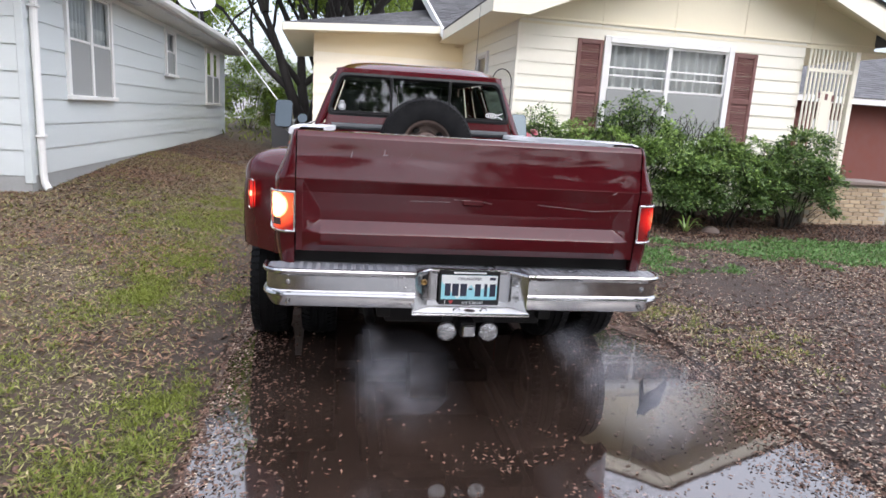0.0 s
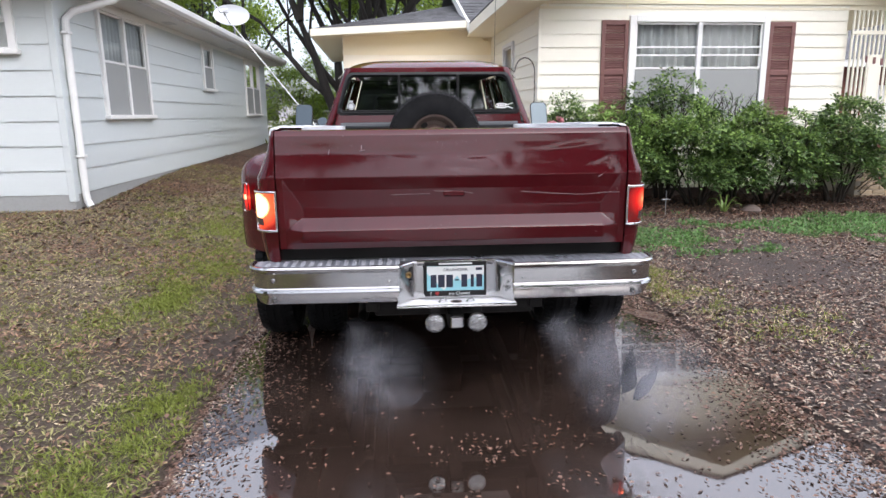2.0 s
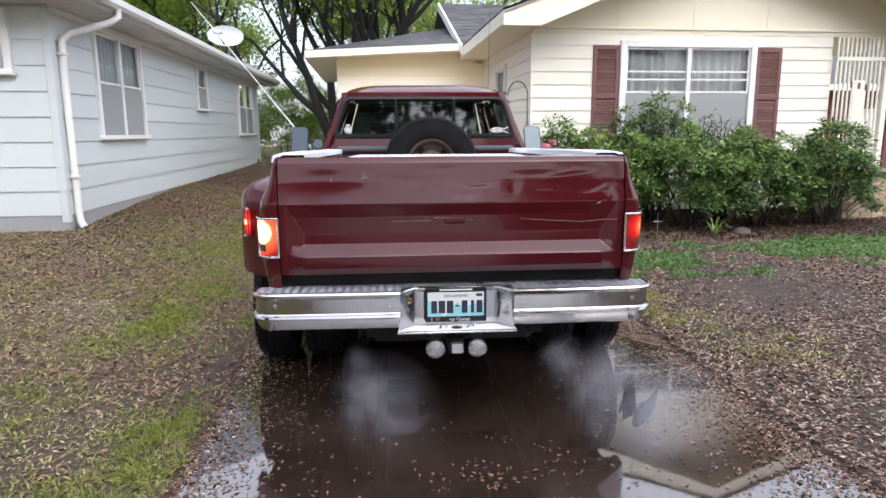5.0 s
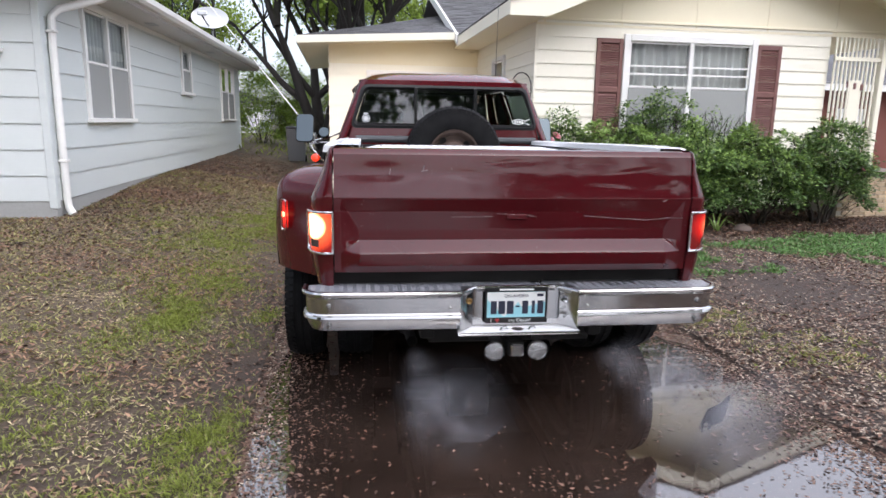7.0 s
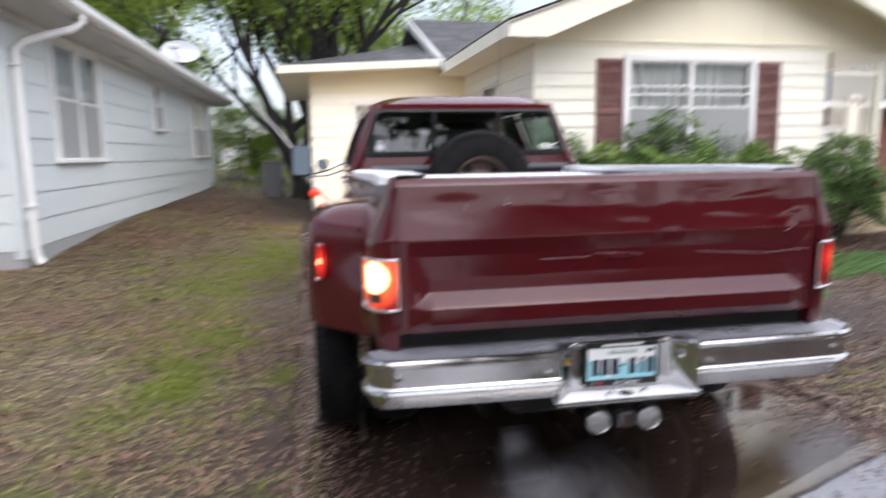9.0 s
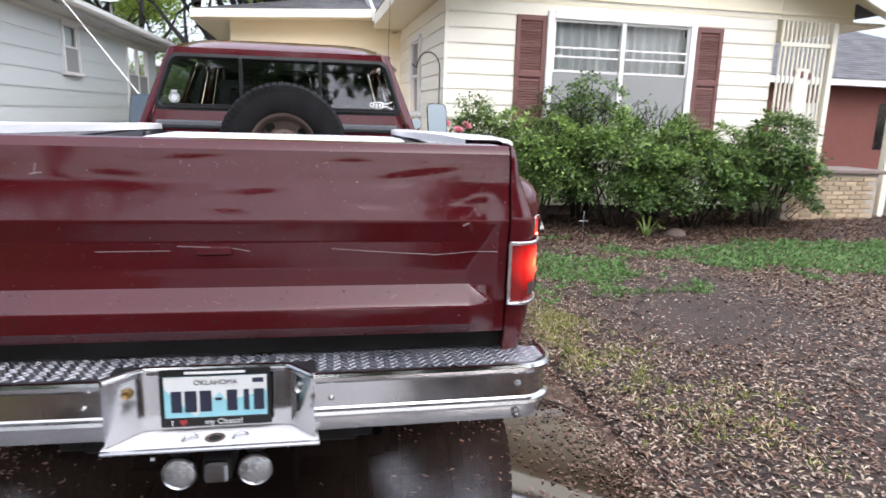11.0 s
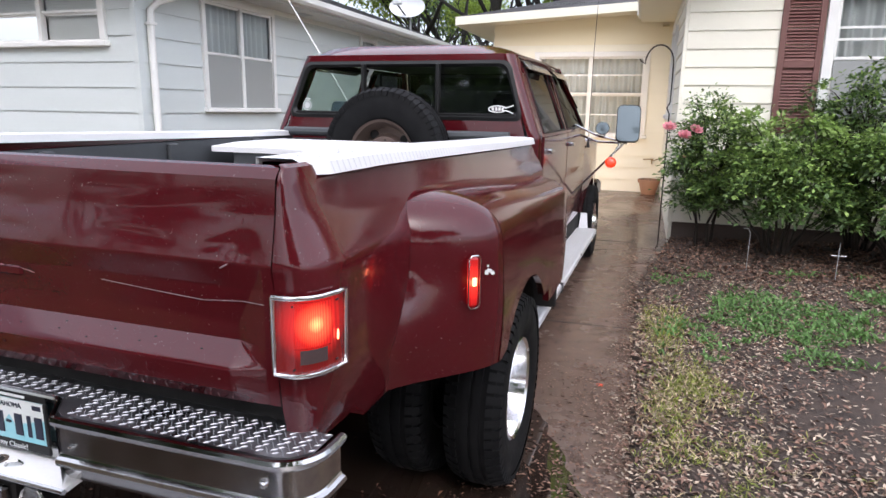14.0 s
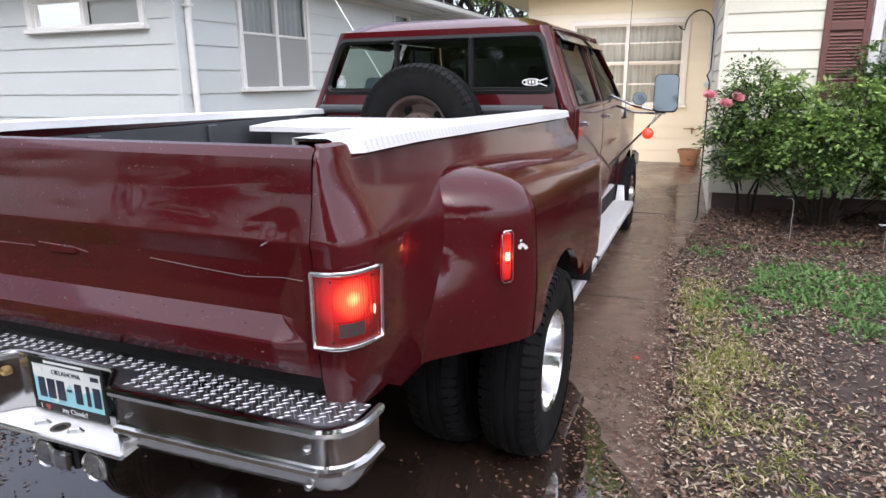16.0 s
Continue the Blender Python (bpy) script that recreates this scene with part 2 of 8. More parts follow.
LEAF_PALE = leafy("pale_shrub_leaf", (0.31, 0.45, 0.12), (0.19, 0.31, 0.075), 0.40, 0.3, 0.5)
TWIG = surface("shrub_twig", (0.07, 0.05, 0.035), (0.04, 0.03, 0.02), 0.85)
PETAL = surface("pink_petal", (0.80, 0.36, 0.40), (0.70, 0.24, 0.30), 0.6, island=0.3)
GRASS = leafy("grass_blade", (0.30, 0.345, 0.06), (0.18, 0.23, 0.038), 0.55, 0.3, 0.5)
GRASS_DEEP = leafy("groundcover_leaf", (0.155, 0.30, 0.08), (0.105, 0.22, 0.055), 0.5, 0.3, 0.5)
THATCH = surface("dry_thatch", (0.56, 0.45, 0.27), (0.39, 0.31, 0.18), 0.85, 0.0, 20, 1.5, island=0.8)
LITTER = surface("dead_leaf", (0.235, 0.135, 0.092), (0.12, 0.066, 0.046), 0.7, 0.0, 20, 1.5, island=0.8)
CHIP = surface("pale_dead_leaf", (0.52, 0.42, 0.315), (0.34, 0.265, 0.195), 0.75, 0.0, 20, 1.5, island=0.6)
RED_LEAF = surface("orange_red_leaf", (0.75, 0.09, 0.04), (0.6, 0.06, 0.03), 0.5)
CAP = surface("brown_stone_cap", (0.20, 0.155, 0.13), (0.13, 0.10, 0.085), 0.75, bump=0.3)
RED_BRICK = surface("dark_red_brick", (0.17, 0.060, 0.045), (0.11, 0.038, 0.03), 0.85, 0.0, 40, 3, bump=0.4)
BIN_GREY = surface("grey_bin_plastic", (0.12, 0.125, 0.13), (0.09, 0.09, 0.095), 0.6)
BRASS = surface("dull_brass", (0.35, 0.24, 0.10), (0.22, 0.14, 0.06), 0.4, 0.8)
THATCH_OLIVE = surface("olive_thatch", (0.38, 0.355, 0.14), (0.25, 0.235, 0.09), 0.8, 0.0, 20, 1.5, island=0.6)
THATCH_BROWN = surface("brown_thatch", (0.38, 0.235, 0.145), (0.22, 0.128, 0.08), 0.85, 0.0, 20, 1.5, island=0.7)
BOARD_METAL = surface("scuffed_board_metal", (0.72, 0.72, 0.73), (0.42, 0.42, 0.43), 0.4, 0.35, 40, 4, 0.6, 0.1, 0.002, stretch=(3, 0.4, 1))
TREAD_PALE = surface("worn_white_tread", (0.68, 0.68, 0.69), (0.56, 0.56, 0.57), 0.4)
TWIG_DARK = surface("dark_wet_twig", (0.030, 0.022, 0.016), (0.018, 0.013, 0.010), 0.8)
PALE_SCRATCH = surface("pale_scratch", (0.26, 0.17, 0.18), (0.16, 0.09, 0.10), 0.5)


# ---- mesh helpers ----
class Shape:
    """Gathers vertices and faces of one part."""

    def __init__(self):
        self.v, self.f = [], []

    def add(self, verts, faces):
        k = len(self.v)
        self.v += [tuple(p) for p in verts]
        self.f += [tuple(k + i for i in f) for f in faces]
        return self

    def grid(self, rows, close_u=False, close_v=False, flip=False):
        nr, nc = len(rows), len(rows[0])
        faces = []
        for i in range(nr if close_v else nr - 1):
            for j in range(nc if close_u else nc - 1):
                a, b = i * nc + j, i * nc + (j + 1) % nc
                c, d = ((i + 1) % nr) * nc + (j + 1) % nc, ((i + 1) % nr) * nc + j
                faces.append((d, c, b, a) if flip else (a, b, c, d))
        return self.add([p for r in rows for p in r], faces)

    def box(self, x0, x1, y0, y1, z0, z1, bevel=0.0):
        b = min(bevel, (x1 - x0) * 0.45, (y1 - y0) * 0.45, (z1 - z0) * 0.45)
        if b <= 0:
            v = [(x, y, z) for z in (z0, z1) for y in (y0, y1) for x in (x0, x1)]
            return self.add(v, [(0, 2, 3, 1), (4, 5, 7, 6), (0, 1, 5, 4), (2, 6, 7, 3), (0, 4, 6, 2), (1, 3, 7, 5)])
        rows = []
        for z, k in ((z0, b), (z0 + b, 0), (z1 - b, 0), (z1, b)):
            ax0, ax1, ay0, ay1 = x0 + k, x1 - k, y0 + k, y1 - k
            rows.append([(ax0 + b, ay0, z), (ax1 - b, ay0, z), (ax1, ay0 + b, z), (ax1, ay1 - b, z), (ax1 - b, ay1, z), (ax0 + b, ay1, z), (ax0, ay1 - b, z), (ax0, ay0 + b, z)])
        self.grid(rows, close_u=True)
        k = len(self.v)
        self.f += [tuple(range(k - 25, k - 33, -1)), tuple(range(k - 8, k))]
        return self

    def prism(self, outline, axis, a, b):
        """An outline in the two other axes, pushed from a to b along axis."""
        def put(p, t):
            q = list(p)
            q.insert("xyz".index(axis), t)
            return tuple(q)
        n = len(outline)
        v = [put(p, a) for p in outline] + [put(p, b) for p in outline]
        f = [tuple(range(n - 1, -1, -1)), tuple(range(n, 2 * n))]
        f += [(i, (i + 1) % n, n + (i + 1) % n, n + i) for i in range(n)]
        return self.add(v, f)

    def tube(self, path, r, sides=8, caps=True):
        pts = [Vector(p) for p in path]
        radii = r if isinstance(r, (list, tuple)) else [r] * len(pts)
        rows, ref = [], None
        for i, p in enumerate(pts):
            d = (pts[min(i + 1, len(pts) - 1)] - pts[max(i - 1, 0)]).normalized()
            if ref is None:
                ref = Vector((0, 0, 1)) if abs(d.z) < 0.9 else Vector((1, 0, 0))
            u = d.cross(ref).normalized()
            w = u.cross(d).normalized()
            ref = w
            rows.append([p + (u * math.cos(2 * math.pi * k / sides) + w * math.sin(2 * math.pi * k / sides)) * radii[i] for k in range(sides)])
        self.grid(rows, close_u=True)
        if caps:
            k = len(self.v)
            self.f += [tuple(k - len(rows) * sides + i for i in range(sides)), tuple(k - 1 - i for i in range(sides))]
        return self

    def lathe(self, profile, axis="x", centre=(0, 0, 0), sides=32, start=0.0, turn=360.0):
        """profile: (along the axis, radius)."""
        rows = []
        full = turn >= 360
        for k in range(sides if full else sides + 1):
            a = radians(start + turn * k / sides)
            row = []
            for t, r in profile:
                c, s = math.cos(a) * r, math.sin(a) * r
                p = {"x": (t, c, s), "y": (s, t, c), "z": (c, s, t)}[axis]
                row.append((p[0] + centre[0], p[1] + centre[1], p[2] + centre[2]))
            rows.append(row)
        return self.grid(rows, close_v=full)

    def ring(self, outer, inner):
        """A frame between two loops of the same count."""
        return self.grid([list(outer), list(inner)], close_u=True)

    def moved(self, m):
        self.v = [tuple(m @ Vector(p)) for p in self.v]
        return self

    def data(self, name, material, angle=35.0):
        me = bpy.data.meshes.new(name)
        me.from_pydata(self.v, [], self.f)
        me.validate()
        bm = bmesh.new()
        bm.from_mesh(me)
        if len(bm.faces) < 60000:
            bmesh.ops.recalc_face_normals(bm, faces=bm.faces)
        bm.to_mesh(me)
        bm.free()
        me.materials.append(material)
        if angle:
            me.shade_smooth()
            me.set_sharp_from_angle(angle=radians(angle))
        return me


def part(name, shape, material, parent, label="", angle=35.0):
    """ONE mesh object under a thing or a part."""
    ob = new(name, shape.data(name, material, angle))
    ob.parent = parent
    return tagged(ob, label)


def holder(name, label, category, m=None, group="", kind=""):
    ob = new(name)
    ob.empty_display_size = 0.2
    if m is not None:
        ob.matrix_world = m
    return tagged(ob, label, category, group, kind)


def solid(name, shape, material, label, category, kind="", group="", angle=35.0, m=None):
    ob = new(name, shape.data(name, material, angle))
    if m is not None:
        ob.matrix_world = m
    return tagged(ob, label, category, group, kind)


def smooth(a, b, t):
    t = min(max((t - a) / (b - a), 0), 1)
    return t * t * (3 - 2 * t)


# ---- ground ----
DRIVE_L, DRIVE_R, DRIVE_END = -0.62, 2.45, 14.0


def drive_height(y):
    return 0.15 * smooth(6.5, 14.0, y)


def land(x, y):
    """Height of the soil beside the driveway."""
    h = drive_height(y)
    if x < DRIVE_L:
        d = DRIVE_L - x
        h += 0.02 + (0.28 + 0.014 * max(min(y, 22) - 9, 0)) * smooth(0.1, 2.9, d)
    elif x < DRIVE_R + 0.34 * smooth(7.6, 9.6, y):
        h -= 0.10
    elif x > DRIVE_R:
        d = x - DRIVE_R
        h += 0.02 + 0.06 * smooth(0.1, 2.0, d) + 0.06 * smooth(7.6, 9.0, y)
        if y > 9.6:
            h = drive_height(y) + 0.01
    else:
        h -= 0.10
    return h + 0.012 * noise.noise((x * 1.7, y * 1.7, 0)) + 0.03 * noise.noise((x * 0.3, y * 0.3, 4)) * min(1, max(abs(x - 0.9) - 1.6, 0))


def ground_material():
    m = bpy.data.materials.new("soil_and_thatch")
    n, l, bs = nodes_of(m)
    big = noise_tex(n, l, 0.55, 5, 0.6)
    mid = noise_tex(n, l, 7, 6, 0.7)
    fine = noise_tex(n, l, 60, 5, 0.7)
    soil = ramp(n, l, mid, [(0.3, (0.032, 0.022, 0.017)), (0.7, (0.085, 0.060, 0.047))])
    straw = ramp(n, l, fine, [(0.3, (0.060, 0.042, 0.027)), (0.7, (0.17, 0.125, 0.078))])
    # thatch lies to the left of the driveway, bare wet mulch to its right
    sep = n.new("ShaderNodeSeparateXYZ")
    co = n.new("ShaderNodeTexCoord")
    l.new(co.outputs["Object"], sep.inputs[0])
    side = n.new("ShaderNodeMapRange")
    side.inputs["From Min"].default_value, side.inputs["From Max"].default_value = 0.2, -1.2
    l.new(sep.outputs["X"], side.inputs["Value"])
    patch = ramp(n, l, big, [(0.38, (0.25, 0.25, 0.25)), (0.6, (1, 1, 1))])
    k = blend(n, l, 1.0, patch, side.outputs[0], "MULTIPLY")
    col = blend(n, l, k, soil, straw)
    l.new(col, bs.inputs["Base Color"])
    rr = ramp(n, l, mid, [(0.3, (0.72,) * 3), (0.7, (0.95,) * 3)])
    l.new(rr, bs.inputs["Roughness"])
    bump_on(n, l, bs, fine, 0.8, 0.02)
    return m


def axis_steps(lo, hi, fine_lo, fine_hi, fine):
    out, s = [lo], lo
    while s < fine_lo:
        s = min(s + max((fine_lo - s) * 0.35, fine * 2), fine_lo)
        out.append(s)
    while s < fine_hi - 1e-6:
        s += fine
        out.append(s)
    step = fine * 2
    while s < hi:
        step *= 1.6
        s = min(s + step, hi)
        out.append(s)
    return out


xs = axis_steps(-400, 400, -7.0, 11.0, 0.12)
xs = sorted(xs + [DRIVE_L - 0.03, DRIVE_L + 0.05, DRIVE_R - 0.05, DRIVE_R + 0.03])
ys = axis_steps(-200, 900, -3.0, 26.0, 0.16)
rows = []
for y in ys:
    row = []
    for x in xs:
        yy = y
        inside = DRIVE_L < x < DRIVE_R and yy < DRIVE_END + 0.05
        h = land(x, yy) if not (DRIVE_L < x < DRIVE_R and not inside) else 0.14
        row.append((x, y, h))
    rows.append(row)
solid("ground", Shape().grid(rows), ground_material(), "wet lawn soil with thatch and leaf litter", "ground", "structure", angle=180)


def concrete_material():
    m = bpy.data.materials.new("wet_brown_concrete")
    n, l, bs = nodes_of(m)
    a, b, c = noise_tex(n, l, 1.1, 6, 0.65), noise_tex(n, l, 9, 6, 0.7), noise_tex(n, l, 110, 4, 0.7)
    c1 = ramp(n, l, a, [(0.3, (0.085, 0.052, 0.039)), (0.7, (0.165, 0.110, 0.085))])
    c2 = ramp(n, l, b, [(0.35, (0.060, 0.034, 0.024)), (0.65, (0.18, 0.120, 0.093))])
    col = blend(n, l, 0.45, c1, c2)
    l.new(col, bs.inputs["Base Color"])
    rr = ramp(n, l, a, [(0.35, (0.09,) * 3), (0.65, (0.36,) * 3)])
    l.new(rr, bs.inputs["Roughness"])
    bump_on(n, l, bs, c, 0.25, 0.004)
    return m


drive = Shape()
rows = []
yy = [-14 + 0.4 * i for i in range(70)]
yy[-1] = DRIVE_END
for y in yy:
    z = drive_height(y)
    w = [0.02 * noise.noise((0.0, y * 2.3, 1.0)), 0.02 * noise.noise((5.0, y * 2.3, 1.0))]
    w[1] += 0.34 * smooth(7.6, 9.6, y)
    rows.append([(DRIVE_L + w[0], y, z - 0.12), (DRIVE_L + w[0], y, z - 0.008), (DRIVE_L + w[0] + 0.02, y, z), (0.9, y, z - 0.006), (DRIVE_R + w[1] - 0.02, y, z), (DRIVE_R + w[1], y, z - 0.008), (DRIVE_R + w[1], y, z - 0.12)])
drive.grid(rows)
CONCRETE = concrete_material()
solid("driveway", drive, CONCRETE, "wet brown-stained concrete driveway with leaf debris", "driveway", "structure")


def water_material():
    m = bpy.data.materials.new("muddy_rain_water")
    n, l, bs = nodes_of(m)
    a = noise_tex(n, l, 2.0, 5, 0.6)
    col = ramp(n, l, a, [(0.3, (0.020, 0.0125, 0.009)), (0.7, (0.050, 0.032, 0.024))])
    l.new(col, bs.inputs["Base Color"])
    bs.inputs["Roughness"].default_value = 0.03
    bs.inputs["IOR"].default_value = 1.8
    bs.inputs["Specular IOR Level"].default_value = 1.0
    bump_on(n, l, bs, noise_tex(n, l, 5, 2, 0.5), 0.02, 0.01)
    return m


WATER = water_material()


def puddle(name, outline, z, seed, label):
    """A flat sheet of water with an uneven shore."""
    pts = []
    n = len(outline)
    for i in range(n):
        a, b = Vector(outline[i]), Vector(outline[(i + 1) % n])
        steps = max(int((b - a).length / 0.05), 1)
        for k in range(steps):
            p = a.lerp(b, k / steps)
            q = noise.noise((p.x * 3, p.y * 3, seed)) * 0.08 + noise.noise((p.x * 11, p.y * 11, seed)) * 0.028
            d = (b - a).normalized()
            p = p + Vector((-d.y, d.x)) * q
            pts.append((min(max(p.x, DRIVE_L + 0.03), DRIVE_R - 0.03), p.y, z))
    bm = bmesh.new()
    bm.faces.new([bm.verts.new(p) for p in pts])
    bmesh.ops.triangulate(bm, faces=bm.faces)
    me = bpy.data.meshes.new(name)
    bm.to_mesh(me)
    bm.free()
    me.materials.append(WATER)
    ob = new(name, me)
    return tagged(ob, label, "puddle", kind="structure")


puddle("rain_puddle", [(-0.57, -0.8), (2.40, -0.8), (2.40, 1.6), (2.40, 3.2), (2.36, 3.9), (2.18, 4.6), (1.86, 5.2), (1.4, 6.3), (0.3, 6.4), (-0.2, 5.2), (-0.48, 4.5), (-0.57, 3.9), (-0.58, 2.4)], 0.004, 3.0, "shallow muddy rain puddle on the driveway behind the truck")


# ---- grey neighbour house ----
GREY = pose(-3.55, 8.55, 0, 0, 0, -1.1)


def clap_wall(parent, x0, x1, y, z0, z1, course, material, openings=(), proud=0.014, facing=-1, axis="x", name="siding_board", lift=0.0):
    """Lap siding: one board a course, cut round the openings; axis: the way it runs; facing: the side of the other axis it looks to."""
    z = z0
    while z < z1 - 1e-4:
        top = min(z + course, z1)
        cuts = [(x0, x1)]
        for a, b, c, d in openings:
            if c < top - 0.01 and d > z + 0.01:
                nxt = []
                for s, e in cuts:
                    if b <= s or a >= e:
                        nxt.append((s, e))
                    else:
                        nxt += [(s, a)] * (a > s + 0.01) + [(b, e)] * (b < e - 0.01)
                cuts = nxt
        pieces = [(s, e, z, top) for s, e in cuts]
        for a, b, c, d in openings:
            if z + 0.02 < c < top - 0.01:
                pieces.append((a, b, z, c))
            if z + 0.01 < d < top - 0.02:
                pieces.append((a, b, d, top))
        for s, e, lo, hi in pieces:
            f = facing
            slip = (proud + 0.002) * (hi - lo) / course
            near_ = proud + 0.008 - (proud + 0.002) * (lo - z) / course
            prof = [(y, lo), (y + f * near_, lo), (y + f * near_, lo + 0.006), (y + f * max(near_ - slip, 0.006), hi), (y, hi)]
            sh = Shape().prism(prof, axis, s, e) if axis == "x" else Shape().prism(prof, "y", s, e)
            part(name, sh, material, parent, angle=20)
        z = top


def window_unit(name, m, width, height, label, sashes=2, trim=0.07, depth=0.06, material=None, screen=True, blind=False, bars=(), group=""):
    """A double-hung window in its own frame: x along the wall, y into the room, z up from the sill."""
    material = material or WHITE_TRIM
    w = holder(name, label, "window", m, group, "structure")
    fr = Shape()
    fr.box(0, trim, -depth, 0.03, 0, height, 0.006).box(width - trim, width, -depth, 0.03, 0, height, 0.006)
    fr.box(trim, width - trim, -depth, 0.03, height - trim, height, 0.006)
    part("window_frame", fr, material, w)
    part("window_sill", Shape().box(-0.03, width + 0.03, -depth - 0.04, 0.03, -0.03, 0.035, 0.01), material, w)
    inner = (width - 2 * trim)
    sw = inner / sashes
    for k in range(sashes):
        x0, x1 = trim + k * sw, trim + (k + 1) * sw
        if k:
            part("mullion", Shape().box(x0 - 0.035, x0 + 0.035, -depth + 0.005, 0.02, 0.03, height - trim, 0.005), material, w)
        mid = height * 0.5
        for z0, z1, yy in ((0.035, mid, 0.015), (mid, height - trim, -0.012)):
            s = Shape()
            t = 0.03
            s.box(x0, x0 + t, yy - 0.015, yy + 0.015, z0, z1).box(x1 - t, x1, yy - 0.015, yy + 0.015, z0, z1)
            s.box(x0 + t, x1 - t, yy - 0.015, yy + 0.015, z0, z0 + t).box(x0 + t, x1 - t, yy - 0.015, yy + 0.015, z1 - t, z1)
            part("sash", s, material, w)
            pane = part("pane", Shape().add([(x0 + t, yy, z0 + t), (x1 - t, yy, z0 + t), (x1 - t, yy, z1 - t), (x0 + t, yy, z1 - t)], [(0, 1, 2, 3)]), PANE, w, angle=0)
            pane.visible_shadow = False
        for bz in bars:
            part("glazing_bar", Shape().box(x0, x1, -0.03, -0.015, bz - 0.012, bz + 0.012), material, w)
        if screen:
            part("screen", Shape().box(x0 + 0.02, x1 - 0.02, -0.034, -0.031, 0.04, mid - 0.01), SCREEN, w)
        if blind:
            s = Shape()
            z = 0.05
            while z < height - trim:
                s.add([(x0 + 0.02, 0.050, z), (x1 - 0.02, 0.050, z), (x1 - 0.02, 0.066, z + 0.036), (x0 + 0.02, 0.066, z + 0.036)], [(0, 1, 2, 3)])
                z += 0.034
            part("blind", s, WHITE_TRIM, w)
    return w


def curtain(name, m, width, height, label, seed=0, gap=0.0):
    rows = []
    n = int(width / 0.012)
    for zz in (0, height * 0.5, height):
        rows.append([(i * width / n, 0.035 * math.sin(i * 0.55 + seed + 0.8 * math.sin(i * 0.13)) + 0.01 * noise.noise((i * 0.2, zz, seed)), zz) for i in range(n + 1)])
    return solid(name, Shape().grid(rows), CURTAIN, label, "curtain", m=m, angle=180)


def room_box(name, x0, x1, y0, y1, z0, z1, m=None):
    """Closes the space behind windows; the rooms' dimness is in the wall colour."""
    s = Shape()
    s.add([(x0, y0, z0), (x1, y0, z0), (x1, y1, z0), (x0, y1, z0), (x0, y0, z1), (x1, y0, z1), (x1, y1, z1), (x0, y1, z1)],
          [(0, 1, 2, 3), (4, 5, 6, 7), (1, 2, 6, 5), (2, 3, 7, 6), (3, 0, 4, 7)])
    return solid(name, s, ROOM_DARK, "plain inner walls of the house with room shade in their dark colour", "wall", "structure", m=m, angle=0)


def wall_with_holes(s, axis, u0, u1, z0, z1, a, b, holes):
    """A wall from u0 to u1 along axis, a to b thick, with rectangular openings (u0, u1, z0, z1) through it."""
    us = sorted({u0, u1, *[h[0] for h in holes], *[h[1] for h in holes]})
    zs = sorted({z0, z1, *[h[2] for h in holes], *[h[3] for h in holes]})
    nu, nz = len(us) - 1, len(zs) - 1

    def full(i, j):
        if not (0 <= i < nu and 0 <= j < nz):
            return False
        cu, cz = (us[i] + us[i + 1]) / 2, (zs[j] + zs[j + 1]) / 2
        return not any(h[0] < cu < h[1] and h[2] < cz < h[3] for h in holes)
    at, verts, faces = {}, [], []

    def vert(i, j, w):
        if (i, j, w) not in at:
            at[i, j, w] = len(verts)
            d = b if w else a
            verts.append((us[i], d, zs[j]) if axis == "x" else (d, us[i], zs[j]))
        return at[i, j, w]
    for i in range(nu):
        for j in range(nz):
            if not full(i, j):
                continue
            q = ((i, j), (i + 1, j), (i + 1, j + 1), (i, j + 1))
            faces.append(tuple(vert(*p, 0) for p in q))
            faces.append(tuple(vert(*p, 1) for p in reversed(q)))
            for k, (di, dj) in enumerate(((0, -1), (1, 0), (0, 1), (-1, 0))):
                if not full(i + di, j + dj):
                    p, r = q[k], q[(k + 1) % 4]
                    faces.append((vert(*p, 0), vert(*p, 1), vert(*r, 1), vert(*r, 0)))
    return s.add(verts, faces)


def shingled(parent, corners, course=0.145, width=0.32, material=None, thick=0.012, name="roof_shingles", seed=1):
    """Rows of shingles over a roof plane given by eave-left, eave-right, ridge-right, ridge-left; joined, as they are too many to count."""
    a, b, c, d = (Vector(p) for p in corners)
    rng = random.Random(seed)
    s = Shape()
    up = ((d - a) + (c - b)) / 2
    nrows = max(int(up.length / course), 1)
    nrm = (b - a).cross(d - a).normalized()
    if nrm.z < 0:
        nrm = -nrm
    for i in range(nrows):
        l0, r0 = a.lerp(d, i / nrows), b.lerp(c, i / nrows)
        l1, r1 = a.lerp(d, min((i + 1.15) / nrows, 1)), b.lerp(c, min((i + 1.15) / nrows, 1))
        n = max(int((r0 - l0).length / width), 1)
        off = rng.random()
        cuts = [0.0] + [min(max((k + off) / n, 0), 1) for k in range(n)] + [1.0]
        for k in range(len(cuts) - 1):
            t0, t1 = cuts[k], cuts[k + 1]
            if t1 - t0 < 0.002:
                continue
            g = 0.004 / max((r0 - l0).length, 0.1)
            lift = nrm * (thick + rng.random() * 0.005)
            p = [l0.lerp(r0, t0 + g), l0.lerp(r0, t1 - g), l1.lerp(r1, t1 - g), l1.lerp(r1, t0 + g)]
            top = [p[0] + lift, p[1] + lift, p[2] + nrm * 0.003, p[3] + nrm * 0.003]
            s.add([p[0], p[1], *top], [(0, 1, 3, 2), (2, 3, 4, 5)])
    ob = part(name, s, material or SHINGLE, parent, angle=0)
    tagged(ob, "weathered grey asphalt shingles", kind="stuff")
    return ob


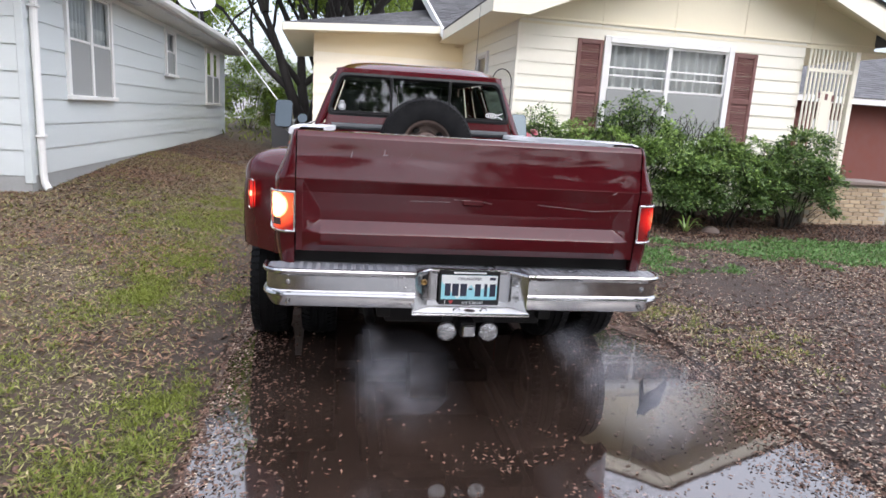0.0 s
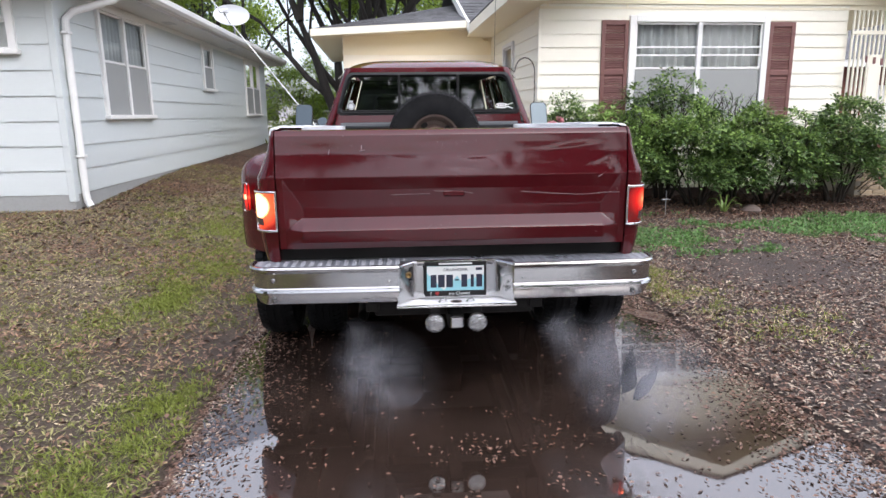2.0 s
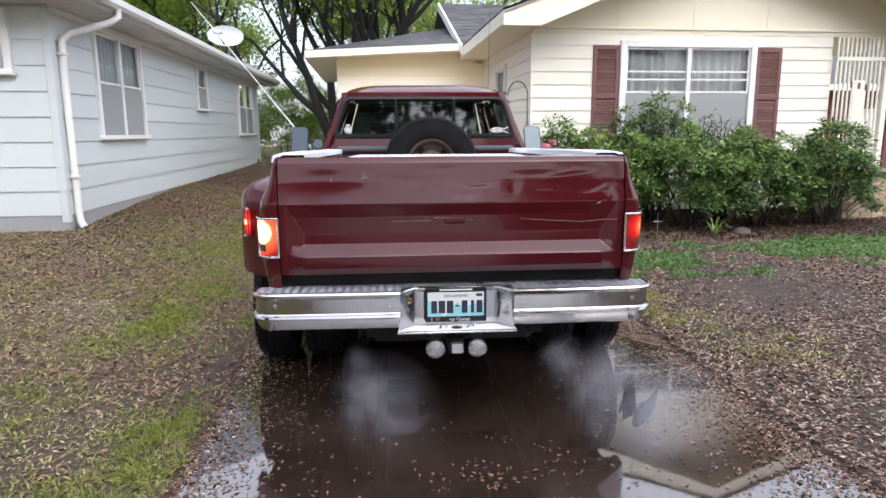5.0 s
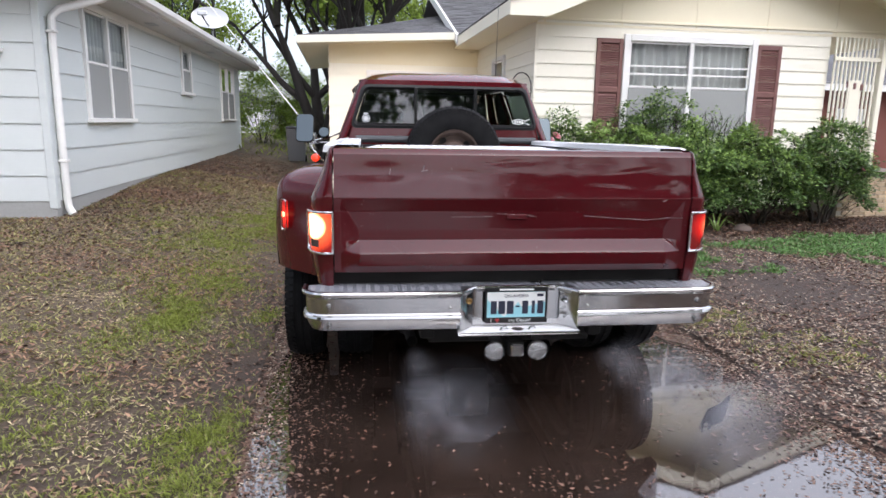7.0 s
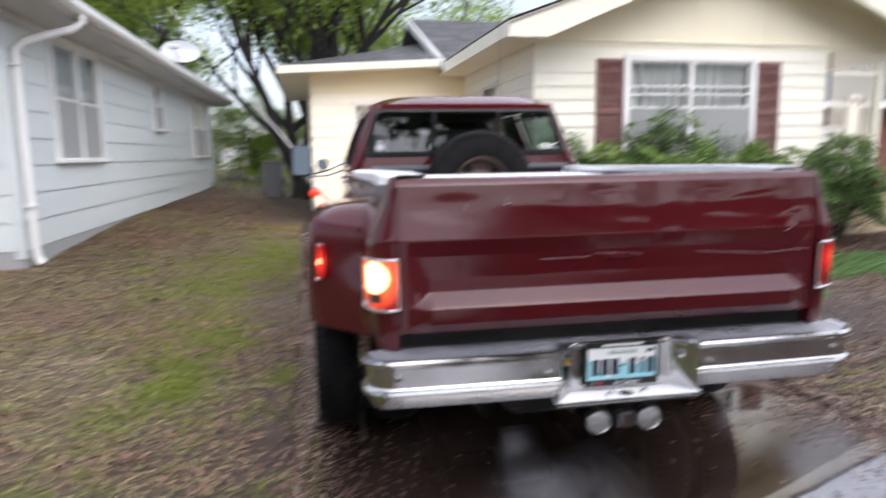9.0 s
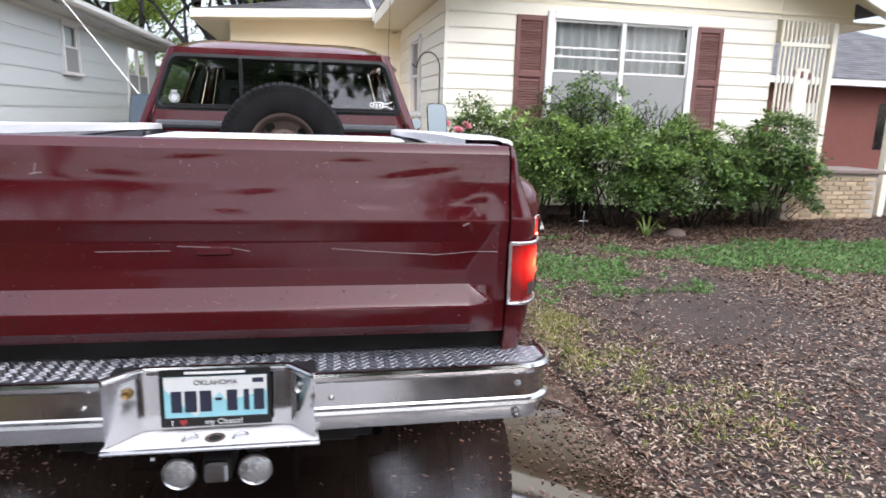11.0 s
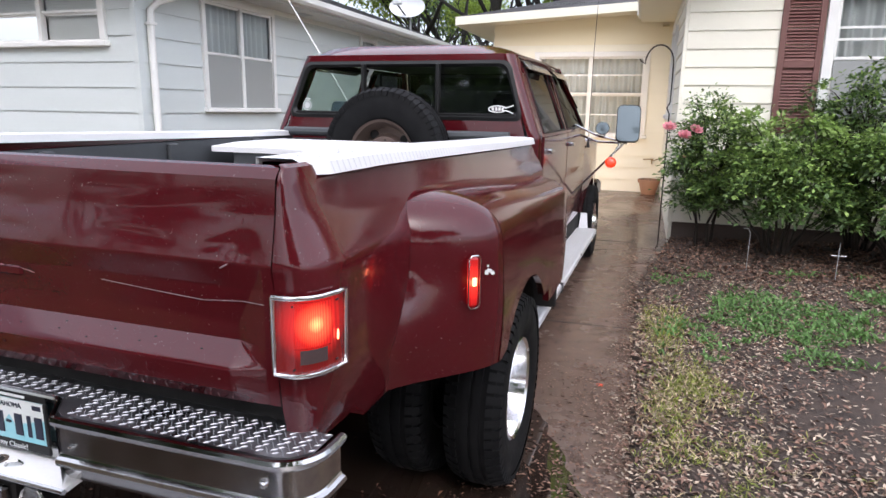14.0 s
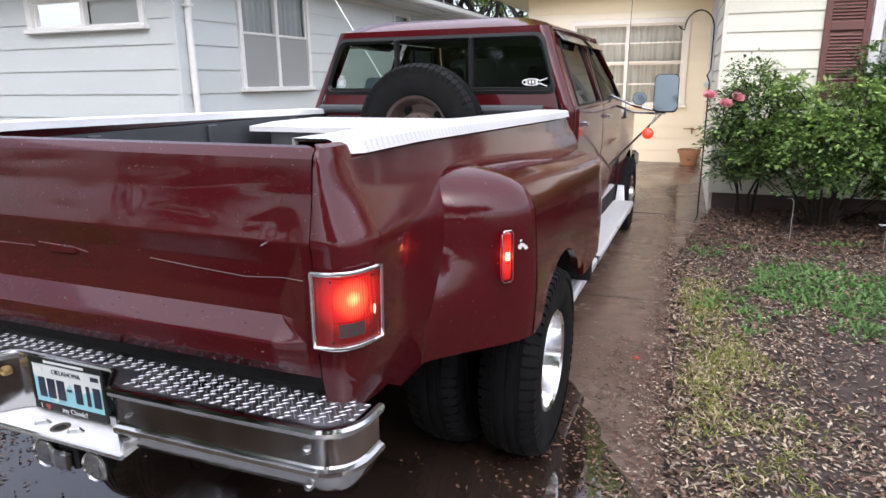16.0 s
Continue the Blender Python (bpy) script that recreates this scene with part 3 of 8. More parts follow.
def grey_house():
    h = holder("grey_house", "pale grey single-storey house with white gutters and lap siding", "house", GREY)
    depth, wide, top = 13.4, 9.0, 3.02
    side_win = [(1.17, 2.98, 1.50, 3.05), (6.26, 7.12, 2.07, 3.05), (10.42, 12.42, 1.52, 3.05)]
    front_win = [(-2.50, -0.43, 2.29, 3.05)]
    s = Shape()
    wall_with_holes(s, "y", 0.0, depth, 0.1, 3.2, -0.14, 0.0, side_win)
    part("side_wall", s, GREY_SIDING, h)
    s = Shape()
    wall_with_holes(s, "x", -wide, -0.14, 0.1, 3.2, 0.0, 0.14, front_win)
    part("front_wall", s, GREY_SIDING, h)
    part("back_wall", Shape().box(-wide, -0.14, depth - 0.14, depth, 0.1, 3.2), GREY_SIDING, h)
    part("far_wall", Shape().box(-wide, -wide + 0.14, 0.14, depth - 0.14, 0.1, 3.2), GREY_SIDING, h)
    part("foundation", Shape().box(-0.3, 0.012, 0.16, depth, 0.0, 0.545).box(-wide, 0.012, -0.012, 0.16, 0.0, 0.545), FOUNDATION, h, "grey-painted concrete foundation strip")
    clap_wall(h, 0.06, depth - 0.06, 0.0, 0.54, 3.08, 0.308, GREY_SIDING, side_win, facing=1, axis="y")
    clap_wall(h, -wide, -0.06, 0.0, 0.54, 3.08, 0.308, GREY_SIDING, front_win, facing=-1, axis="x")
    part("corner_board", Shape().box(-0.06, 0.03, -0.03, 0.06, 0.45, 3.05, 0.006), GREY_SIDING, h)
    part("corner_board", Shape().box(-0.06, 0.03, depth - 0.06, depth + 0.03, 0.45, 3.05, 0.006), GREY_SIDING, h)
    # soffit, gutters and hip roof
    o, e0, e1 = 0.55, -0.55, depth + 0.6
    part("soffit", Shape().box(-0.0, o, e0 + 0.02, e1, 3.10, 3.14).box(-wide, 0.0, e0 + 0.02, 0.0, 3.10, 3.14), SOFFIT, h, "grey-white painted soffit boards")
    part("frieze_board", Shape().box(0.0, 0.03, 0.03, depth, 3.03, 3.10, 0.004), WHITE_TRIM, h)
    for vy in (3.4, 8.0):
        part("soffit_vent", Shape().box(0.18, 0.34, vy, vy + 0.32, 3.088, 3.098, 0.003), GALV, h, "dull metal soffit vent")
    prof = [(0, 3.15), (0.0, 3.27), (0.02, 3.27), (0.02, 3.165), (0.075, 3.165), (0.11, 3.20), (0.115, 3.27), (0.13, 3.27), (0.125, 3.19), (0.085, 3.15)]
    part("gutter", Shape().prism([(o + a, z) for a, z in prof], "y", e0 - 0.12, e1), WHITE_TRIM, h, "white metal gutter")
    part("gutter", Shape().prism([(e0 - a, z) for a, z in prof], "x", -wide, o + 0.10), WHITE_TRIM, h, "white metal gutter")
    part("fascia", Shape().box(o - 0.02, o, e0, e1, 3.10, 3.28).box(-wide, o - 0.02, e0, e0 + 0.02, 3.10, 3.28), WHITE_TRIM, h)
    run = 4.6
    rise = run * 0.36
    a, b = Vector((o + 0.03, e0 - 0.03, 3.27)), Vector((o + 0.03, e1, 3.27))
    r0, r1 = Vector((o - run, e0 + run, 3.27 + rise)), Vector((o - run, e1 - run, 3.27 + rise))
    deck = Shape().add([a, b, r1, r0, (-wide - 0.5, e0 - 0.03, 3.27), (-wide - 0.5, e1, 3.27)], [(0, 1, 2, 3), (0, 3, 4), (3, 2, 5, 4), (1, 5, 2)])
    part("roof_deck", deck, SHINGLE, h)
    shingled(h, [a, b, r1, r0], seed=2)
    shingled(h, [(-wide - 0.5, e0 - 0.03, 3.27), a, r0, r0 + Vector((-0.05, 0, 0))], seed=3)
    # downspout
    path = [(o + 0.06, 0.62, 3.17), (o + 0.06, 0.62, 3.06), (o - 0.02, 0.55, 2.98), (0.14, 0.24, 2.80), (0.075, 0.18, 2.70), (0.065, 0.17, 2.4), (0.065, 0.17, 0.55), (0.075, 0.17, 0.44), (0.13, 0.14, 0.36)]
    sp = holder("downspout", "white metal downspout with elbow at the corner of the grey house", "downspout", GREY)
    part("pipe", Shape().tube(path, 0.045, 10), WHITE_TRIM, sp)
    for z in (2.52, 1.0):
        part("bracket", Shape().box(-0.0 + 0.022, 0.12, 0.11, 0.23, z, z + 0.035, 0.005), WHITE_TRIM, sp)
    # windows
    side = GREY @ pose(0.0, 0, 0, 0, 0, 90)
    for k, (u0, u1, z0, z1) in enumerate(side_win):
        window_unit(f"window_{k + 1}", side @ pose(u0, 0, z0), u1 - u0, z1 - z0, "white-framed double-hung window with screens on the grey house", 1 if k == 1 else 2, 0.075, blind=False)
        curtain("roller_blind", side @ pose(u0 + 0.08, 0.075, z0 + 0.03), u1 - u0 - 0.16, z1 - z0 - 0.1, "pale drawn blind behind the window of the grey house", k)
    u0, u1, z0, z1 = front_win[0]
    window_unit("window_4", GREY @ pose(u0, 0, z0), u1 - u0, z1 - z0, "wide white-framed window with lowered blinds on the grey house", 2, 0.09, screen=False, blind=True)
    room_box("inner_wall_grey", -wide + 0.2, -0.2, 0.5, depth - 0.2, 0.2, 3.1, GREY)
    return h


grey_house()


# ---- yellow house ----
FRONT_Y, CORNER_X, REAR_Y = 9.843, 2.80, 14.0


def yellow_house():
    h = holder("yellow_house", "pale yellow single-storey house with lap siding and grey shingle roof", "house")
    x_end = 7.72
    win = (4.18, 6.42, 1.36, 2.93)
    side_win = (11.6, 12.5, 1.5, 2.75)
    s = Shape()
    wall_with_holes(s, "x", CORNER_X, x_end, 0.30, 3.25, FRONT_Y, FRONT_Y + 0.14, [win])
    part("front_wall", s, YELLOW_SIDING, h)
    s = Shape()
    wall_with_holes(s, "y", FRONT_Y + 0.14, REAR_Y, 0.30, 3.25, CORNER_X, CORNER_X + 0.14, [side_win])
    part("side_wall", s, YELLOW_SIDING, h)
    clap_wall(h, CORNER_X + 0.0, x_end, FRONT_Y, 0.31, 3.10, 0.196, YELLOW_SIDING, [win], facing=-1, axis="x")
    clap_wall(h, FRONT_Y + 0.01, REAR_Y, CORNER_X, 0.31, 3.02, 0.196, YELLOW_SIDING, [side_win], facing=-1, axis="y")
    part("corner_board", Shape().box(CORNER_X - 0.028, CORNER_X + 0.01, FRONT_Y - 0.028, FRONT_Y + 0.01, 0.30, 3.02, 0.005), YELLOW_SIDING, h)
    part("foundation", Shape().box(CORNER_X + 0.03, x_end, FRONT_Y + 0.03, FRONT_Y + 0.2, -0.05, 0.31).box(CORNER_X + 0.03, CORNER_X + 0.2, FRONT_Y + 0.2, REAR_Y, -0.05, 0.31), BROWN_BASE, h, "stained dark brown concrete foundation")
    part("skirt_board", Shape().box(CORNER_X - 0.010, CORNER_X + 0.028, FRONT_Y + 0.03, REAR_Y, 0.02, 0.312), YELLOW_SIDING, h)
    # gable: board panels with battens above a ledger
    ridge_x, eave_l, eave_r, eave_z = 5.95, 2.22, 9.68, 3.10
    slope = 0.36
    apex = eave_z + 0.16 + (ridge_x - eave_l) * slope

    def roof_z(x):
        return apex - abs(x - ridge_x) * slope

    part("gable_panel", Shape().prism([(CORNER_X - 0.01, 3.02), (9.0, 3.02), (9.0, roof_z(9.0) - 0.1), (ridge_x, apex - 0.1), (CORNER_X - 0.01, roof_z(CORNER_X) - 0.1)], "y", FRONT_Y - 0.018, FRONT_Y + 0.02), YELLOW_PANEL, h, "pale yellow vertical board gable", angle=10)
    x = CORNER_X + 0.1
    while x < 8.95:
        part("batten", Shape().box(x, x + 0.022, FRONT_Y - 0.027, FRONT_Y - 0.016, 3.05, roof_z(x) - 0.12), YELLOW_PANEL, h)
        x += 1.22
    part("ledger", Shape().box(CORNER_X - 0.02, 9.0, FRONT_Y - 0.045, FRONT_Y - 0.012, 3.09, 3.125, 0.004), YELLOW_PANEL, h)
    vent = part("gable_vent", Shape().prism([(ridge_x - 0.55, apex - 0.42), (ridge_x + 0.55, apex - 0.42), (ridge_x, apex - 0.22)], "y", FRONT_Y - 0.05, FRONT_Y - 0.02), CREAM_TRIM, h)
    for k in range(4):
        z = apex - 0.40 + k * 0.045
        w = 0.5 - k * 0.11
        part("louver", Shape().box(ridge_x - w, ridge_x + w, FRONT_Y - 0.075, FRONT_Y - 0.05, z, z + 0.02), CREAM_TRIM, vent)
    # rake boards and roof planes
    yf = FRONT_Y - 0.62
    back = 18.2
    for sx in (-1, 1):
        xe = eave_l if sx < 0 else eave_r
        ze = roof_z(xe)
        p = [(ridge_x, apex - 0.02), (xe, ze - 0.02), (xe, ze - 0.22), (xe - sx * 0.55, ze - 0.22), (ridge_x, apex - 0.24)]
        part("rake_board", Shape().prism(p, "y", yf, yf + 0.05), CREAM_TRIM, h, "cream-white rake board", angle=15)
        part("rake_soffit", Shape().add([(xe, yf + 0.05, ze - 0.17), (ridge_x, yf + 0.05, apex - 0.17), (ridge_x, FRONT_Y, apex - 0.17), (xe, FRONT_Y, ze - 0.17)], [(0, 1, 2, 3)]), YELLOW_PANEL, h)
        y_back = 13.35 if sx < 0 else back
        a, b = Vector((xe, yf - 0.03, ze)), Vector((xe, y_back, ze))
        c, d = Vector((ridge_x, back, apex)), Vector((ridge_x, yf - 0.03, apex))
        part("roof_deck", Shape().add([a, b, c, d], [(0, 1, 2, 3)]).add([p_ - Vector((0, 0, 0.04)) for p_ in (a, b, c, d)], [(0, 1, 2, 3)]), SHINGLE, h)
        shingled(h, [b, a, d, c] if sx < 0 else [a, b, c, d], seed=5 + sx)
    ze = roof_z(eave_l)
    part("eave_board", Shape().box(eave_l, eave_l + 0.035, yf + 0.05, 13.35, ze - 0.20, ze - 0.01, 0.004), CREAM_TRIM, h, "cream-white eave board")
    part("eave_soffit", Shape().box(eave_l + 0.035, CORNER_X, yf + 0.05, 13.9, ze - 0.19, ze - 0.15), YELLOW_PANEL, h)
    # main roof behind, its gable end towards the grey house
    e = Vector((eave_l, 13.3, ze))
    top = Vector((eave_l - 0.02, 17.4, 4.85))
    part("roof_deck", Shape().add([e, (9.6, 13.3, ze), (9.6, 17.4, 4.85), top], [(0, 1, 2, 3)]).add([top, (9.6, 17.4, 4.85), (9.6, 21.5, ze), (eave_l, 21.5, ze)], [(0, 1, 2, 3)]), SHINGLE, h)
    shingled(h, [e, (5.5, 13.3, ze), (5.5, 17.4, 4.85), top], seed=9)
    part("rake_board", Shape().add([e + Vector((-0.03, -0.03, 0.02)), top + Vector((-0.03, 0, 0.02)), top + Vector((-0.03, 0, -0.16)), e + Vector((-0.03, -0.03, -0.16)), e + Vector((0.02, -0.03, 0.02)), top + Vector((0.02, 0, 0.02)), top + Vector((0.02, 0, -0.16)), e + Vector((0.02, -0.03, -0.16))],
                              [(0, 1, 2, 3), (4, 7, 6, 5), (0, 4, 5, 1), (2, 6, 7, 3), (0, 3, 7, 4), (1, 5, 6, 2)]), WHITE_TRIM, h, "white rake board")
    part("gable_end", Shape().prism([(13.9, 3.0), (21.0, 3.0), (17.4, 4.72)], "x", eave_l + 0.4, eave_l + 0.5), YELLOW_PANEL, h, "tan gable end wall", angle=10)
    # rear wing beside the driveway
    wl_, wr = -0.32, CORNER_X
    pw = (0.44, 2.46, 1.13, 2.60)
    s = Shape()
    wall_with_holes(s, "x", wl_, wr, 0.10, 3.12, REAR_Y, REAR_Y + 0.14, [pw])
    s.box(wl_, wl_ + 0.14, REAR_Y + 0.14, 20, 0.1, 3.2)
    part("rear_wall", s, YELLOW_SIDING, h)
    clap_wall(h, wl_, wr, REAR_Y, 0.15, 2.72, 0.215, YELLOW_SIDING, [pw], facing=-1, axis="x")
    part("frieze_panel", Shape().prism([(wl_, 2.72), (wr, 2.72), (wr, 3.30), (wl_, 3.09)], "y", REAR_Y - 0.024, REAR_Y), YELLOW_PANEL, h, angle=10)
    clap_wall(h, REAR_Y, 20.0, wl_, 0.15, 3.1, 0.215, YELLOW_SIDING, [], facing=-1, axis="y")
    fl, fr_ = Vector((-0.92, 13.45, 3.165)), Vector((2.26, 13.45, 3.335))
    bl, br = Vector((-0.86, 13.56, 3.19)), Vector((2.44, 17.0, 4.20))
    part("roof_deck", Shape().add([fl, fr_, br, bl], [(0, 1, 2, 3)]), SHINGLE, h)
    shingled(h, [fl, fr_, br, bl], seed=12)
    part("fascia", Shape().add([fl + Vector((0, -0.02, 0.01)), fr_ + Vector((0, -0.02, 0.01)), fr_ + Vector((0, -0.02, -0.13)), fl + Vector((0, -0.02, -0.13)), fl + Vector((0, 0.02, 0.01)), fr_ + Vector((0, 0.02, 0.01)), fr_ + Vector((0, 0.02, -0.13)), fl + Vector((0, 0.02, -0.13))],
                           [(0, 1, 2, 3), (4, 7, 6, 5), (0, 4, 5, 1), (3, 2, 6, 7), (0, 3, 7, 4), (1, 5, 6, 2)]), CREAM_TRIM, h, "cream-white fascia board")
    part("side_fascia", Shape().box(-0.94, -0.90, 13.47, 20.0, 3.03, 3.165), CREAM_TRIM, h)
    part("roof_deck", Shape().add([fl, br, (2.44, 20, 4.20), (-0.92, 20, 3.165)], [(0, 1, 2, 3)]), SHINGLE, h)
    part("eave_soffit", Shape().add([fl + Vector((0, 0.02, -0.12)), (wl_, 13.47, 3.08), (wl_, 20, 3.08), (-0.92, 20, 3.04)], [(0, 1, 2, 3)]).add([(wl_, 13.47, 3.08), (2.26, 13.47, 3.215), (2.26, REAR_Y, 3.215), (wl_, REAR_Y, 3.08)], [(0, 1, 2, 3)]), YELLOW_PANEL, h)
    # windows and shutters
    window_unit("window_5", pose(win[0], FRONT_Y, win[2]), win[1] - win[0], win[3] - win[2], "wide white-framed double window with curtains on the yellow house", 2, 0.10, bars=(1.11, 0.99), screen=True)
    curtain("net_curtain", pose(win[0] + 0.1, FRONT_Y + 0.10, win[2] + 0.05), win[1] - win[0] - 0.2, win[3] - win[2] - 0.12, "white gathered net curtain behind the window", 4)
    window_unit("window_6", pose(pw[0], REAR_Y, pw[2]), pw[1] - pw[0], pw[3] - pw[2], "white-framed double window with pale curtains beside the driveway", 2, 0.09, bars=(1.07, 0.38), screen=False)
    curtain("pale_curtain", pose(pw[0] + 0.1, REAR_Y + 0.10, pw[2] + 0.05), 1.82, 1.36, "pale curtain behind the driveway window", 6)
    window_unit("window_7", pose(CORNER_X, side_win[1], side_win[2], 0, 0, -90), side_win[1] - side_win[0], side_win[3] - side_win[2], "small white side window under the eave", 1, 0.07, screen=False)
    for x0, z0_ in ((3.75, 1.36), (6.43, 1.34)):
        sh = holder("shutter", "dark red-brown louvered window shutter", "shutter", pose(x0, FRONT_Y - 0.045, z0_), "shutters beside the front window")
        w, ht = 0.42, 1.50
        part("shutter_frame", Shape().box(0, 0.06, 0, 0.04, 0, ht, 0.004).box(w - 0.06, w, 0, 0.04, 0, ht, 0.004).box(0.06, w - 0.06, 0, 0.04, ht - 0.07, ht, 0.004).box(0.06, w - 0.06, 0, 0.04, 0, 0.09, 0.004).box(0.06, w - 0.06, 0, 0.04, 0.70, 0.78, 0.004), SHUTTER, sh)
        part("backing", Shape().box(0.05, w - 0.05, 0.03, 0.038, 0.05, ht - 0.04), SHUTTER, sh)
        z = 0.10
        while z < ht - 0.09:
            if not 0.67 < z < 0.78:
                part("slat", Shape().add([(0.06, 0.004, z), (w - 0.06, 0.004, z), (w - 0.06, 0.028, z + 0.03), (0.06, 0.028, z + 0.03), (0.06, 0.010, z - 0.003), (w - 0.06, 0.010, z - 0.003), (w - 0.06, 0.034, z + 0.027), (0.06, 0.034, z + 0.027)], [(0, 1, 2, 3), (4, 7, 6, 5), (0, 4, 5, 1), (3, 2, 6, 7)]), SHUTTER, sh, angle=0)
            z += 0.034
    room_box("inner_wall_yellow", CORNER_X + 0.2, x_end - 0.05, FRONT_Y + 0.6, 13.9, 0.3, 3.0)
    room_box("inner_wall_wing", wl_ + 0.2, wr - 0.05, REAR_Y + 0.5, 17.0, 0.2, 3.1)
    part("porch_side_wall", Shape().box(x_end - 0.1, x_end, FRONT_Y + 0.14, 12.4, 0.2, 3.02), YELLOW_SIDING, h)
    part("porch_back_wall", Shape().box(x_end, 9.6, 12.3, 12.44, 0.2, 3.02), YELLOW_SIDING, h)
    part("porch_ceiling", Shape().box(x_end - 0.1, 9.6, FRONT_Y, 12.4, 3.02, 3.06), YELLOW_PANEL, h)
    return h


yellow_house()


# ---- pickup truck ----
# local frame: x to the right, y forward from the tailgate, z up
TRUCK = pose(0.7065, 3.157, 0, 0, 0, -2.1)


def gate_y(z):
    """Depth of the tailgate's outer face at a height."""
    pts = [(0.80, 0.012), (0.83, 0.0), (0.95, -0.012), (1.14, -0.012), (1.205, -0.022), (1.32, 0.002), (1.41, 0.012), (1.432, 0.03)]
    for (a, u), (b, v) in zip(pts, pts[1:]):
        if z <= b:
            return u + (v - u) * max((z - a) / (b - a), 0)
    return pts[-1][1]


def side_x(z):
    """Half width of the bed's outer skin at a height."""
    pts = [(0.74, 0.955), (0.78, 0.972), (0.90, 0.993), (1.17, 0.998), (1.20, 0.996), (1.225, 0.985), (1.33, 0.935), (1.40, 0.918), (1.432, 0.905)]
    for (a, u), (b, v) in zip(pts, pts[1:]):
        if z <= b:
            return u + (v - u) * max((z - a) / (b - a), 0)
    return pts[-1][1]


def corner_curve(z, s, out=0.0):
    """Runs from the gate seam round the rear corner onto the side; s from 0 to 1."""
    x0, x1, y0, y1 = 0.886, side_x(z), gate_y(z) - 0.004, 0.22
    a = s * math.pi / 2
    e = 0.62
    x = x0 + (x1 - x0) * max(math.sin(a), 0) ** e
    y = y0 + (y1 - y0) * (1 - max(math.cos(a), 0) ** e)
    ny, nx = -math.cos(a), math.sin(a)
    return x + nx * out, y + ny * out


def rounded_loop(x0, x1, z0, z1, r, skew=0.0, n=5):
    """Rounded window outline in x and z; skew narrows the top on both sides."""
    pts = []
    for cx, cz, a0 in ((x1 - r, z1 - r, 0), (x0 + r, z1 - r, 90), (x0 + r, z0 + r, 180), (x1 - r, z0 + r, 270)):
        for k in range(n + 1):
            a = radians(a0 + 90 * k / n)
            x, z = cx + r * math.cos(a), cz + r * math.sin(a)
            mid = (x0 + x1) / 2
            x = mid + (x - mid) * (1 - skew * (z - z0) / (z1 - z0))
            pts.append((x, z))
    return pts


def tyre_shape(radius, rim, width, tread=True):
    """A tyre about the x axis, width along x, centred at the origin."""
    s = Shape()
    h = width / 2
    prof = [(-h * 0.72, rim), (-h * 0.86, rim + 0.015), (-h, rim + (radius - rim) * 0.45), (-h * 0.97, rim + (radius - rim) * 0.72), (-h * 0.86, radius - 0.018), (-h * 0.74, radius - 0.004), (0, radius), (h * 0.74, radius - 0.004), (h * 0.86, radius - 0.018), (h * 0.97, rim + (radius - rim) * 0.72), (h, rim + (radius - rim) * 0.45), (h * 0.86, rim + 0.015), (h * 0.72, rim)]
    s.lathe(prof, "x", sides=56)
    if tread:
        n = 58
        for k in range(n):
            for side in (-1, 1):
                a = 2 * math.pi * (k + (0.5 if side > 0 else 0)) / n
                da = 2 * math.pi / n * 0.36
                v = []
                for dx, rr in ((0.50, radius + 0.008), (0.97, radius - 0.014)):
                    for aa in (a - da, a + da):
                        v.append((side * h * dx, math.cos(aa) * rr, math.sin(aa) * rr))
                for dx, rr in ((0.50, radius - 0.006), (1.0, radius - 0.045)):
                    for aa in (a - da, a + da):
                        v.append((side * h * dx, math.cos(aa) * rr, math.sin(aa) * rr))
                s.add(v, [(0, 1, 3, 2), (0, 4, 5, 1), (2, 3, 7, 6), (0, 2, 6, 4), (1, 5, 7, 3)])
        for rx in (-0.18, 0.18):
            s.lathe([(h * (rx - 0.13), radius), (h * (rx - 0.12), radius + 0.008), (h * (rx + 0.12), radius + 0.008), (h * (rx + 0.13), radius)], "x", sides=56)
    return s


def lozenges(s, inside, x0, x1, y0, y1, z, pitch=0.034, size=0.024, high=0.0022, zf=None):
    """Raised bars of tread plate, turned by turns to either side."""
    i = 0
    y = y0
    while y < y1:
        x = x0 + (pitch / 2 if i % 2 else 0)
        j = 0
        while x < x1:
            if inside(x, y):
                a = radians(38 if (i + j) % 2 else -38)
                ux, uy = math.cos(a) * size / 2, math.sin(a) * size / 2
                vx, vy = -math.sin(a) * size * 0.11, math.cos(a) * size * 0.11
                zz = zf(x, y) if zf else z
                s.add([(x - ux, y - uy, zz), (x + vx, y + vy, zz), (x + ux, y + uy, zz), (x - vx, y - vy, zz), (x - ux * 0.5, y - uy * 0.5, zz + high), (x + ux * 0.5, y + uy * 0.5, zz + high)],
                      [(0, 3, 5, 4), (4, 5, 1, 0), (3, 2, 5), (5, 2, 1)])
            x += pitch
            j += 1
        y += pitch * 0.62
        i += 1
    return s


def text_part(name, words, size, m, material, parent, extrude=0.0006):
    cu = bpy.data.curves.new(name, "FONT")
    cu.body, cu.size, cu.align_x, cu.align_y, cu.extrude = words, size, "CENTER", "CENTER", extrude
    tmp = bpy.data.objects.new(name, cu)
    scene.collection.objects.link(tmp)
    dg = bpy.context.evaluated_depsgraph_get()
    me = bpy.data.meshes.new_from_object(tmp.evaluated_get(dg))
    bpy.data.objects.remove(tmp)
    me.materials.clear()
    me.materials.append(material)
    ob = new(name, me)
    ob.parent = parent
    ob.matrix_local = m
    return ob


